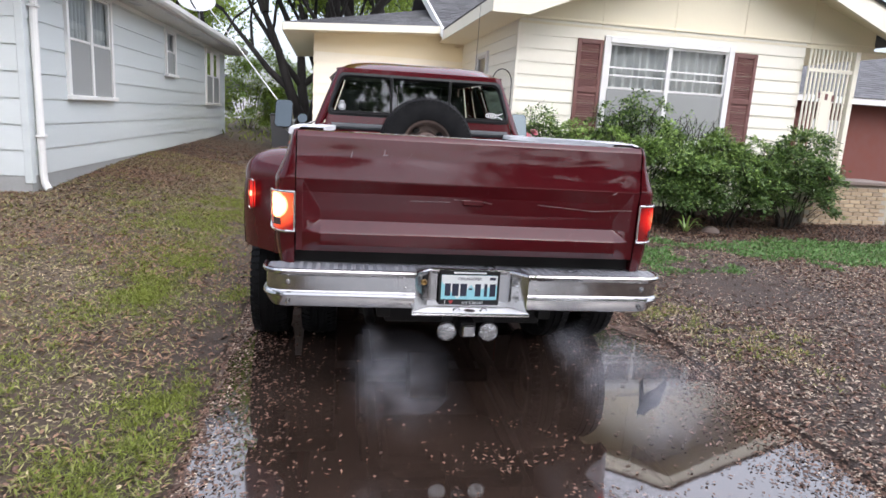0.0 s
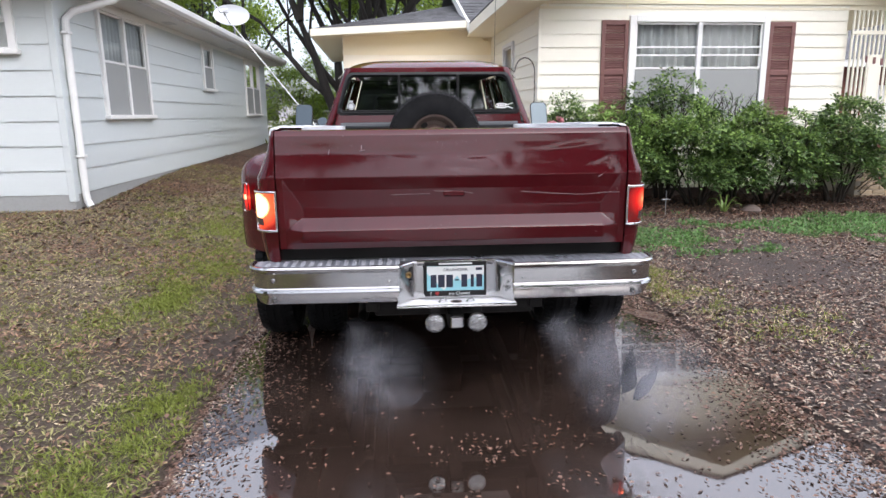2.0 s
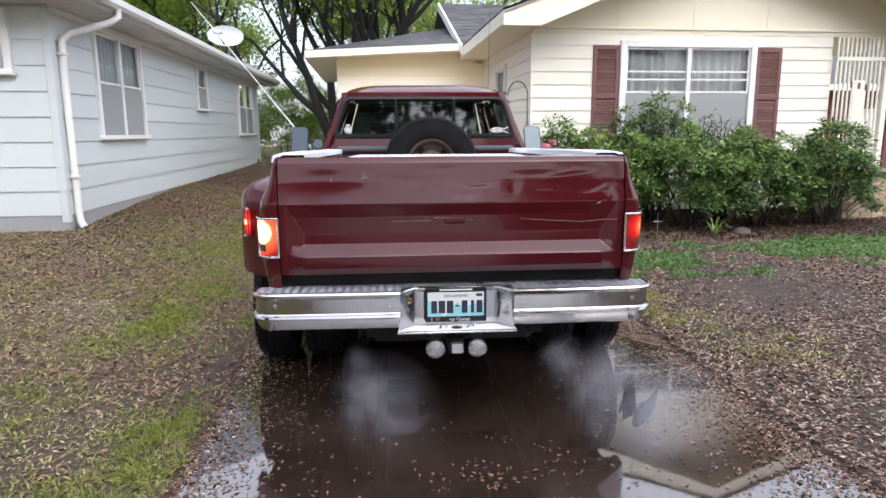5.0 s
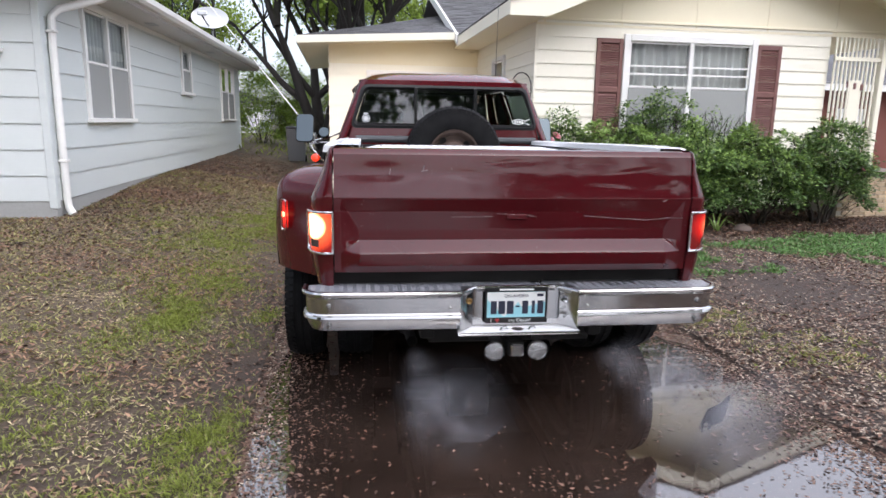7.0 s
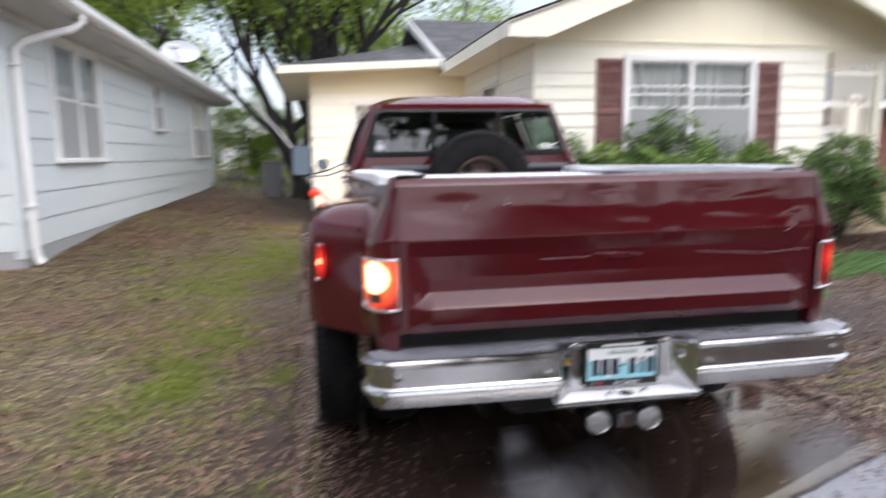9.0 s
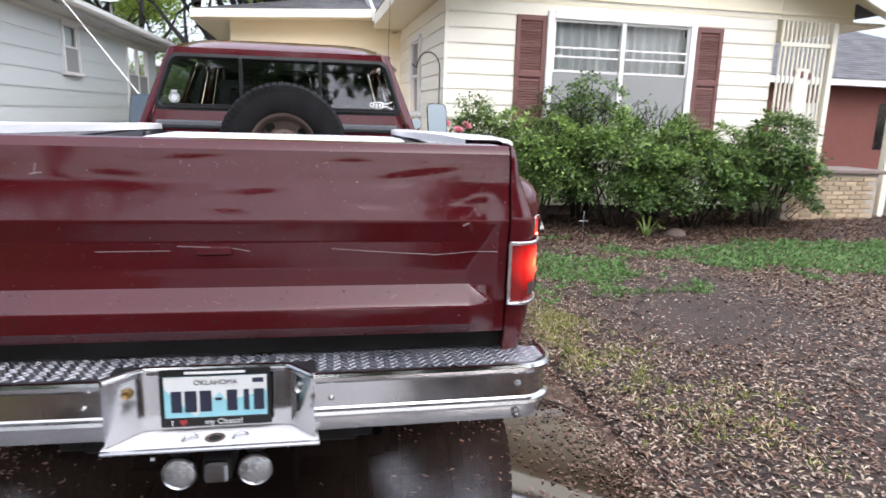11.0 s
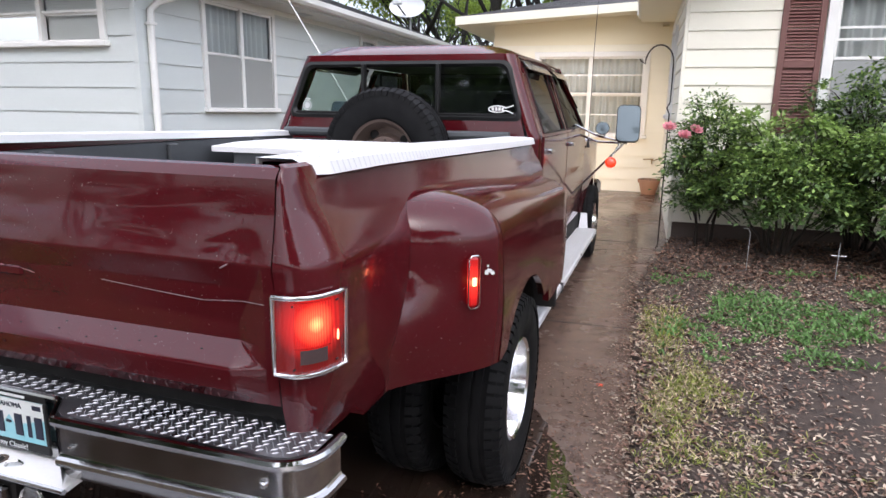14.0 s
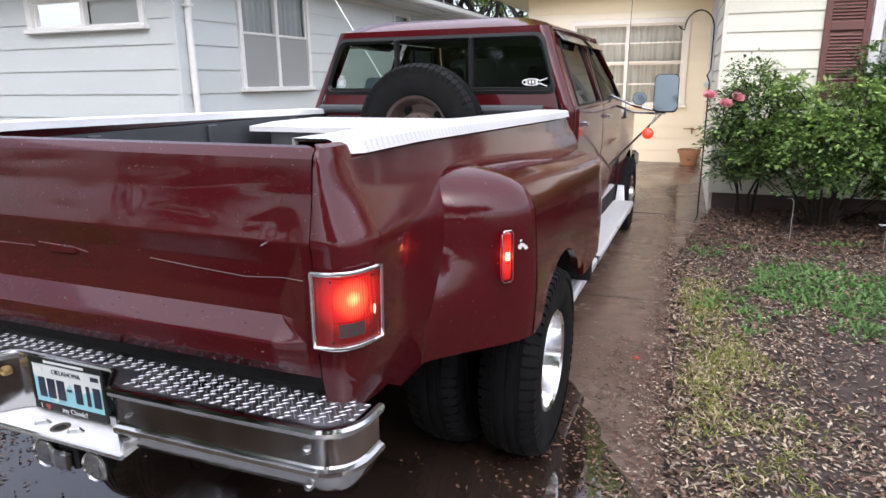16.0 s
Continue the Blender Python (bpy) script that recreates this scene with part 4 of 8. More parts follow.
def dip(y):
    """The bed rail falls a little towards the cab."""
    return 0.055 * smooth(-0.6, 3.4, y) - 0.010 if y > 0.3 else 0.0


def truck():
    t = holder("pickup_truck", "dark maroon crew-cab dually pickup with chrome step bumper, wet paint", "truck", TRUCK)

    # tailgate with its pressed recess and dents: place, half size, depth, slant
    DENTS = [(0.12, 1.30, 0.07, 0.012, 0.008, 0.05), (0.05, 1.245, 0.06, 0.014, 0.007, -0.05), (0.30, 1.285, 0.03, 0.035, 0.008, 0.0), (0.46, 1.255, 0.10, 0.010, 0.008, -0.08), (0.60, 1.335, 0.13, 0.016, 0.009, 0.12),
             (0.74, 1.25, 0.06, 0.012, 0.009, 0.20), (0.22, 1.20, 0.05, 0.02, 0.006, 0.1), (-0.25, 1.32, 0.10, 0.02, 0.006, -0.1), (-0.05, 1.375, 0.12, 0.012, 0.006, 0.05), (0.40, 1.37, 0.09, 0.015, 0.006, 0.0)]
    zs = sorted({0.845, 0.85, 0.858, 0.87, 0.88, 0.92, 0.945, 0.953, 0.956, 0.963, 0.975, 0.988, 0.993, 1.0, 1.03, 1.06, 1.09, 1.10, 1.12, 1.135, 1.145, 1.17, 1.195, 1.205, 1.215, *[0.938 + 0.004 * k for k in range(18)], *[1.02 + 0.012 * k for k in range(11)], *[1.155 + 0.009 * k for k in range(31)], 1.432})
    xs_ = sorted({-0.88, -0.87, -0.85, -0.842, -0.74, -0.73, 0.73, 0.74, 0.842, 0.85, 0.87, 0.88, *[-0.84 + 0.0175 * k for k in range(97)], *[q * (0.725 + 0.006 * k) for k in range(22) for q in (-1, 1)]})

    def face(x, z):
        y = gate_y(z)
        kx = min(max((0.85 - abs(x)) / 0.115, 0), 1)
        kz = min(max((z - 0.940) / 0.060, 0), max((1.200 - z) / 0.15, 0), 1)
        y += 0.022 * min(kx * 1.3, kz, 1)
        lip = min(max((1.0 - z) / 0.060, 0), max((z - 0.835) / 0.05, 0), 1)
        y -= 0.030 * min(kx * 1.3, 1) * lip
        if z > 1.15:
            y += 0.0004 * noise.noise((x * 3.1, z * 7.0, 2.0))
            y += 0.003 * math.exp(-((x + 0.66) / 0.16) ** 2 - ((z - 1.33) / 0.045) ** 2)
            for dx, dz, wx, wz, deep, tilt in DENTS:
                u, w = x - dx, z - dz - tilt * (x - dx)
                y += 0.20 * deep * math.exp(-(u / wx) ** 2 - (w / wz) ** 2)
            y += 0.007 * math.exp(-((x - 0.80) / 0.05) ** 2 - ((z - 1.22) / 0.05) ** 2)
        return y
    s = Shape()
    rows = [[(x, face(x, z), z) for x in xs_] for z in zs]
    rows.append([(x, 0.05, 1.436) for x in xs_])
    rows.append([(x, 0.075, 1.425) for x in xs_])
    rows.append([(x, 0.075, 0.845) for x in xs_])
    s.grid(rows)
    gate = part("tailgate", s, PAINT, t, "dented maroon tailgate with pressed recess", angle=22)
    part("latch", Shape().box(-0.055, 0.055, face(0, 1.115) - 0.006, face(0, 1.115) + 0.02, 1.098, 1.128, 0.006), PAINT, gate, "maroon tailgate latch cover")
    rng = random.Random(77)
    for k in range(26):
        x, z = rng.uniform(-0.78, 0.78), rng.choice((rng.uniform(0.955, 0.992), rng.uniform(0.945, 0.99), rng.uniform(0.87, 0.93)))
        part("paint_chip", Shape().add([(x - 0.004, face(x, z) - 0.0016, z - 0.003), (x + 0.003, face(x, z) - 0.0016, z - 0.004), (x + 0.004, face(x, z + 0.004) - 0.0016, z + 0.003), (x - 0.002, face(x, z + 0.004) - 0.0016, z + 0.004)], [(0, 1, 2, 3)]), DARK, gate)
    for k, pts in enumerate((((0.34, 1.118), (0.50, 1.106), (0.66, 1.096), (0.78, 1.106), (0.85, 1.108)), ((-0.32, 1.112), (-0.12, 1.114)), ((-0.10, 1.128), (0.05, 1.122), (0.10, 1.112)), ((0.735, 1.19), (0.755, 1.20)), ((-0.46, 1.33), (-0.455, 1.36)), ((-0.62, 1.315), (-0.615, 1.34)), ((-0.47, 1.33), (-0.44, 1.335)))):
        part("scratch", Shape().tube([(x, face(x, z) - 0.001, z) for x, z in pts], 0.0011 if k < 3 else 0.0022, 5), PALE_SCRATCH, gate)
    part("gap_panel", Shape().box(-0.90, 0.90, 0.055, 0.10, 0.70, 0.87, 0.006), DARK, t, "near-black panel filling the gap under the tailgate")

    # bed sides with the rounded rear corner
    zl = [0.74, 0.755, 0.78, 0.84, 0.90, 0.95, 1.0, 1.08, 1.17, 1.19, 1.205, 1.22, 1.24, 1.29, 1.34, 1.39, 1.42, 1.432]
    ylist = [0.30, 0.45, 0.7, 1.0, 1.3, 1.6, 1.9, 2.2, 2.5, 2.76]
    for sx in (-1, 1):
        rows = []
        for z in zl:
            row = [(sx * 0.886, gate_y(z) + 0.07, z)]
            for k in range(15):
                x, y = corner_curve(z, k / 14)
                row.append((sx * x, y, z))
            grow = 0.018
            row += [(sx * (side_x(z) + grow * smooth(0.2, 2.7, y)), y, z - dip(y) * smooth(1.24, 1.40, z) - 0.045 * smooth(0.86, 0.74, z)) for y in ylist]
            rows.append(row)
        # top flange and inner wall
        top = rows[-1]
        rows.append([(sx * max(abs(p[0]) - 0.012, 0.874), p[1] + (0.012 if i < 12 else 0), 1.440 - dip(p[1])) for i, p in enumerate(top)])
        rows.append([(sx * 0.80, max(p[1], 0.08), 1.440 - dip(p[1])) for p in top])
        rows.append([(sx * 0.80, max(p[1], 0.08), 1.38) for p in top])
        rows.append([(sx * 0.84, max(p[1], 0.08), 1.36) for p in top])
        rows.append([(sx * 0.84, max(p[1], 0.08), 0.86) for p in top])
        side = part("bed_side", Shape().grid(rows), PAINT, t, "maroon bed side with rounded rear corner", angle=28)
        part("inner_panel", Shape().box(min(sx * 0.768, sx * 0.798), max(sx * 0.768, sx * 0.798), 0.09, 2.74, 0.86, 1.378), BED_LINER, side, "grey painted inner bed wall")
        for k in range(3):
            yb = 0.75 + 0.75 * k
            part("bed_rib", Shape().box(min(sx * 0.742, sx * 0.768), max(sx * 0.742, sx * 0.768), yb, yb + 0.07, 0.86, 1.37, 0.006), BED_LINER, side)
        # tread-plate rail cap
        x_in, x_out = 0.760, 0.926
        cap = Shape()
        caprows = []
        for y in (0.11, 0.17, 0.5, 1.0, 1.5, 2.0, 2.5, 2.74):
            xo = x_out + 0.018 * smooth(0.2, 2.7, y)
            if y < 0.15:
                xo -= 0.05
            caprows.append([(sx * px, y, pz - dip(y)) for px, pz in ((x_in, 1.415), (x_in, 1.447), (xo - 0.01, 1.447), (xo + 0.004, 1.441), (xo + 0.012, 1.408), (xo + 0.008, 1.408))])
        cap.grid(caprows)
        rail = part("rail_cap", cap, WHITE_METAL, side, "white tread-plate bed rail cap", angle=20)
        loz = Shape()
        lozenges(loz, lambda x, y: True, x_in + 0.02, x_out - 0.012, 0.18, 2.72, 1.4472, 0.030, 0.024, 0.004)
        for k in range(84):
            yk = 0.18 + 0.0305 * k
            xk = x_out + 0.018 * smooth(0.2, 2.7, yk)
            loz.add([(xk + 0.005, yk, 1.440), (xk + 0.005, yk + 0.006, 1.440), (xk + 0.0135, yk + 0.012, 1.411), (xk + 0.0135, yk + 0.006, 1.411)], [(0, 1, 2, 3)])
        loz.v = [(sx * a, b, c - dip(b)) for a, b, c in loz.v]
        tagged(part("raised_tread", loz, TREAD_PALE, rail, angle=0), kind="stuff")

        # tail lamp round the corner
        lamp = new("tail_lamp")
        lamp.parent = t
        tagged(lamp, "lit rectangular red tail lamp in a chrome bezel" if sx < 0 else "dimly lit rectangular red tail lamp in a chrome bezel")
        z0, z1, s0, s1 = 0.944, 1.137, 0.0, 0.80

        def patch(sa, sb, za, zb, out, nu=10, nv=3):
            return Shape().grid([[(sx * corner_curve(za + (zb - za) * v / nv, sa + (sb - sa) * u / nu, out)[0], corner_curve(za + (zb - za) * v / nv, sa + (sb - sa) * u / nu, out)[1], za + (zb - za) * v / nv) for u in range(nu + 1)] for v in range(nv + 1)])
        def spot(sc, zc, ds, dz):
            ring = [(sc + ds * math.cos(2 * math.pi * k / 14), zc + dz * math.sin(2 * math.pi * k / 14)) for k in range(14)]
            pts = [(sx * corner_curve(z_, s_, 0.0185)[0], corner_curve(z_, s_, 0.0185)[1], z_) for s_, z_ in ring]
            return Shape().add(pts, [tuple(range(14))])
        bx_, by_ = corner_curve(z0 + 0.125, 0.44, 0.012)
        mid = (sx * bx_, by_, z0 + 0.125)
        hot = [(0.0, (1, 0.74, 0.40), 5.5), (0.050, (1, 0.60, 0.24), 4.2), (0.072, (1, 0.10, 0.03), 1.3), (0.13, (1, 0.012, 0.01), 0.12)] if sx < 0 else [(0.0, (1, 0.34, 0.12), 1.7), (0.022, (1, 0.12, 0.045), 1.0), (0.055, (1, 0.018, 0.012), 0.42), (0.10, (1, 0.01, 0.01), 0.02)]
        lit = lit_lens("lit_tail_lens", mid, hot)
        part("lens", patch(s0, s1, z0, z1, 0.012, 16, 6), lit, lamp, "red ribbed lens", angle=40)
        part("reverse_lens", patch(0.24, 0.58, z0 + 0.028, z0 + 0.064, 0.016), LENS_CLEAR, lamp, "clear reverse lens", angle=40)
        part("lit_lens", patch(0.17, 0.62, z0 + 0.070, z1 - 0.014, 0.0155, 10, 4), lit, lamp, "glowing lens over the bulb", angle=40)
        part("side_bulb_spot", spot(0.70, z0 + 0.085, 0.014, 0.014), GLOW_RED, lamp)
        for za in [z0 + 0.067, z1 - 0.012]:
            part("lens_rib", patch(0.17, 0.62, za, za + 0.0015, 0.0165, 8, 1), LENS_RED, lamp)
        loop = []
        for k in range(13):
            sp = s0 + (s1 - s0) * k / 12
            loop.append((*corner_curve(z1, sp, 0.016), z1))
        for k in range(1, 7):
            loop.append((*corner_curve(z1 + (z0 - z1) * k / 6, s1, 0.016), z1 + (z0 - z1) * k / 6))
        for k in range(1, 13):
            sp = s1 + (s0 - s1) * k / 12
            loop.append((*corner_curve(z0, sp, 0.016), z0))
        for k in range(1, 7):
            loop.append((*corner_curve(z0 + (z1 - z0) * k / 6, s0, 0.016), z0 + (z1 - z0) * k / 6))
        part("bezel", Shape().tube([(sx * a, b, c) for a, b, c in loop], 0.0062, 6, False), ALU, lamp, "chrome bezel", angle=60)
        for sp, zz in ((0.16, z1 - 0.02), (0.16, z0 + 0.015), (0.70, z1 - 0.02), (0.70, z0 + 0.02)):
            x, y = corner_curve(zz, sp, 0.014)
            part("screw", Shape().lathe([(-0.004, 0.0005), (-0.004, 0.002), (0.004, 0.003)], "y", (sx * x, y, zz), 8), BLACK, lamp)

        # flared dually fender: a rounded box that swells out of the bed side
        wheel_y, wheel_z, arch = 1.27, 0.41, 0.49
        xin, xo = side_x(1.1) + 0.002, 1.243
        wide_, y_r, y_f, long_r, long_f, zw = xo - xin, 0.800, 2.12, 0.215, 0.36, 1.105

        def power(v, e):
            return max(v, 0.0) ** e
        plan = []
        for k in range(15):
            th = math.pi / 2 * (1 - k / 14)
            u_ = k / 14
            plan.append((0.5 * power(math.cos(th), 0.78) + 0.5 * u_ * u_ * (3 - 2 * u_), 0.5 * power(math.sin(th), 0.78) + 0.64 * (1 - u_), -1))
        cuts = sorted({y_r + 0.03 + (y_f - y_r - 0.06) * k / 20 for k in range(21)} | {wheel_y + d_ for d_ in (-arch + 0.002, -0.47, -0.45, 0.45, 0.47, arch - 0.002, arch + 0.03)})
        plan += [(1.0, y, 0) for y in cuts]
        for k in range(11):
            th = math.pi / 2 * k / 10
            plan.append((power(math.cos(th), 0.62), power(math.sin(th), 0.62), 1))
        rows = []
        for i_p, (out_, along, end) in enumerate(plan):
            row = []
            u_ = i_p / 14
            y_wall = along if end == 0 else y_r - long_r * along if end < 0 else y_f + long_f * along
            rise = 0.205 - 0.085 * smooth(0.75, 2.40, y_wall)
            for k in range(13):
                ph = math.pi / 2 * (1 - k / 12)
                c_, s_ = power(math.cos(ph), 0.66), power(math.sin(ph), 0.66)
                y = y_wall if end == 0 else y_r - long_r * along * c_ if end < 0 else y_f + long_f * along * c_
                row.append((sx * (xin - 0.075 * s_ ** 3 + wide_ * out_ * c_), y, zw + rise * s_))
            d = abs(y_wall - wheel_y)
            zb = 0.705 + 0.012 * smooth(0.5, 0.8, y_wall)
            if d < arch:
                zb = max(zb, wheel_z + math.sqrt(arch ** 2 - d ** 2))
            if y_wall > wheel_y + arch + 0.02:
                zb = 0.65
            x_w = xin + wide_ * out_
            for f_ in (0.1, 0.25, 0.4, 0.55, 0.7, 0.85, 1.0):
                x_low, y_low = x_w, y_wall
                if end < 0:
                    mix_ = smooth(0.0, 0.9, f_)
                    x_low += (xin + wide_ * u_ * u_ * (3 - 2 * u_) - x_w) * mix_
                    x_low -= (xin + 0.006 - side_x(zw + (zb - zw) * f_)) * (1 - u_)
                    y_low += (y_r - 0.40 * (1 - u_) - y_wall) * mix_
                row.append((sx * (x_low + 0.008 * math.sin(f_ * math.pi)), y_low, zw + (zb - zw) * f_))
            row.append((sx * (x_low - 0.030 * out_), y_low, zb + 0.004))
            rows.append(row)
        fen = part("rear_fender", Shape().grid(rows), PAINT, t, "flared maroon dual-wheel fender", angle=38)
        mk = Shape().box(-0.017, 0.017, -0.012, 0.012, -0.082, 0.082, 0.008)
        mm = pose(sx * (xin + wide_ * 0.70 + 0.010), y_r - long_r * 0.69 - 0.012, 1.035, 0, 0, sx * 44)
        part("marker_lamp", mk.moved(mm), lit_lens("lit_marker_lens", mm.to_translation(), [(0.0, (1, 0.25, 0.10), 3.0), (0.02, (1, 0.03, 0.015), 1.0), (0.06, (1, 0.012, 0.01), 0.35), (0.09, (1, 0.01, 0.01), 0.12)]), fen, "lit narrow red marker lamp")
        part("marker_rim", Shape().tube([mm @ Vector(p) for p in ((-0.02, -0.012, -0.076), (-0.02, -0.012, 0.076), (-0.012, -0.012, 0.086), (0.012, -0.012, 0.086), (0.02, -0.012, 0.076), (0.02, -0.012, -0.076), (0.012, -0.012, -0.086), (-0.012, -0.012, -0.086), (-0.02, -0.012, -0.076))], 0.003, 6, False), CHROME, fen)
        part("marker_bulb", Shape().box(-0.008, 0.008, -0.016, -0.01, -0.012, 0.016, 0.003).moved(mm), GLOW_RED, fen)
        if sx > 0:
            rngc = random.Random(8)
            chip = Shape()
            for _ in range(7):
                a = rngc.uniform(0, 6.28)
                cxp, czp, rp = 0.055 + rngc.uniform(-0.012, 0.016), 0.035 + rngc.uniform(-0.014, 0.014), rngc.uniform(0.004, 0.009)
                chip.add([mm @ Vector((cxp + rp * math.cos(a + q), -0.008 + 0.02 * (cxp - 0.055), czp + rp * math.sin(a + q) * 1.1)) for q in (0, 1.4, 2.9, 4.4)], [(0, 1, 2, 3)])
            part("paint_chip", chip, PLATE_WHITE, fen, "bare white chip in the paint", angle=0)
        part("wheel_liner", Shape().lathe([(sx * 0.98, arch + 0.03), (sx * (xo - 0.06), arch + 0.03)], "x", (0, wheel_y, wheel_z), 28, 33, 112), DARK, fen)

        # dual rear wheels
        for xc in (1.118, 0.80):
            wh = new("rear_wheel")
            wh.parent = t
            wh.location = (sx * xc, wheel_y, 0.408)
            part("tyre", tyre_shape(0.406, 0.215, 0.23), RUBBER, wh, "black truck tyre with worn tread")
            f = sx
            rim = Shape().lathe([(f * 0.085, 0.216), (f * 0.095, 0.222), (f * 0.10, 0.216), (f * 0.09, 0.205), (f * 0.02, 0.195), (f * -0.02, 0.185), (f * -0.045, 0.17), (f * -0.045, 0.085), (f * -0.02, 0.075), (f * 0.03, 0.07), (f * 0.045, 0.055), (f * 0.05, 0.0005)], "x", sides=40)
            # the inner rim is coloured near-black for the shade between the two tyres
            part("rim", rim, ALU if xc > 1 else DARK, wh, "polished deep-dish metal rim" if xc > 1 else "inner steel rim with the shade between the tyres in its near-black colour")
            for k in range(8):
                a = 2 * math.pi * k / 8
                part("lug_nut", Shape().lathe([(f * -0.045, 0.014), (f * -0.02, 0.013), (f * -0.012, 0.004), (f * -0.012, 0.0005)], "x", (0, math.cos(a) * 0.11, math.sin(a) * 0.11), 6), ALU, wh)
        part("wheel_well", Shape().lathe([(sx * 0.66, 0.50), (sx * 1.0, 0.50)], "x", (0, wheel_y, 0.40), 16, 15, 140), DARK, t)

    # bed floor, front wall and underbody
    part("bed_floor", Shape().box(-0.84, 0.84, 0.08, 2.76, 0.82, 0.86), BED_LINER, t, "grey bed floor")
    part("bed_front_wall", Shape().box(-0.90, 0.90, 2.72, 2.765, 0.84, 1.36, 0.008), BED_LINER, t)
    part("bulkhead_bar", Shape().tube([(-0.80, 2.70, 1.405), (0.80, 2.70, 1.405)], 0.032, 10), BED_LINER, t, "dark grey bar across the bed front")
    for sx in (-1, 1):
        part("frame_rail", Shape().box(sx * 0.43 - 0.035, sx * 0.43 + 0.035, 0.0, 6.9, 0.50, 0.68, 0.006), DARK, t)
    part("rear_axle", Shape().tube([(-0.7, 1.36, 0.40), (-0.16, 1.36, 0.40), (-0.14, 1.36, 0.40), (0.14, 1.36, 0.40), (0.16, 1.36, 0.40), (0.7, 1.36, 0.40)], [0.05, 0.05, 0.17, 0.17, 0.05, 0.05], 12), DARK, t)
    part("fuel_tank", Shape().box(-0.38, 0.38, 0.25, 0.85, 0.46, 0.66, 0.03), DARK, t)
    # front axle, sump and dark boxes added to stop daylight passing beneath the truck
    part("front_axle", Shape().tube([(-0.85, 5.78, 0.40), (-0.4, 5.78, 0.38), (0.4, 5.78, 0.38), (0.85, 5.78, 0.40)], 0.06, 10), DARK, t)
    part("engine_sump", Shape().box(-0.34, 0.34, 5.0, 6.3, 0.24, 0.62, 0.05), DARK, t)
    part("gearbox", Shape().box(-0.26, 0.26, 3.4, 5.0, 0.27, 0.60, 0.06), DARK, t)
    part("front_light_block", Shape().box(-0.95, 0.95, 6.9, 7.0, 0.26, 0.60, 0.02), DARK, t)
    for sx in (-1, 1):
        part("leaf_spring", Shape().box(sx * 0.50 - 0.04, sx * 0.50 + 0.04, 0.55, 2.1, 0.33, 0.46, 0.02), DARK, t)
        part("arch_light_block", Shape().box(min(sx * 0.78, sx * 1.19), max(sx * 0.78, sx * 1.19), 2.38, 2.42, 0.435, 0.86, 0.006), DARK, t)
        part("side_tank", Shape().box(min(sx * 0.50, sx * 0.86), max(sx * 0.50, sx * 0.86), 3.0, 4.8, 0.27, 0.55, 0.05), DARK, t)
    part("bed_light_block", Shape().box(-0.84, 0.84, 2.70, 2.76, 0.44, 0.83, 0.006), DARK, t)
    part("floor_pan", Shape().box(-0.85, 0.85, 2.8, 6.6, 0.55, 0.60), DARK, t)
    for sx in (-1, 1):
        part("exhaust_pipe", Shape().tube([(sx * 0.50, 1.9, 0.42), (sx * 0.50, 0.9, 0.40), (sx * 0.50, 0.5, 0.41), (sx * 0.49, 0.20, 0.42)], 0.030, 10, False), DARK, t, "near-black tailpipe")

    bumper(t)
    cab(t)
    return t


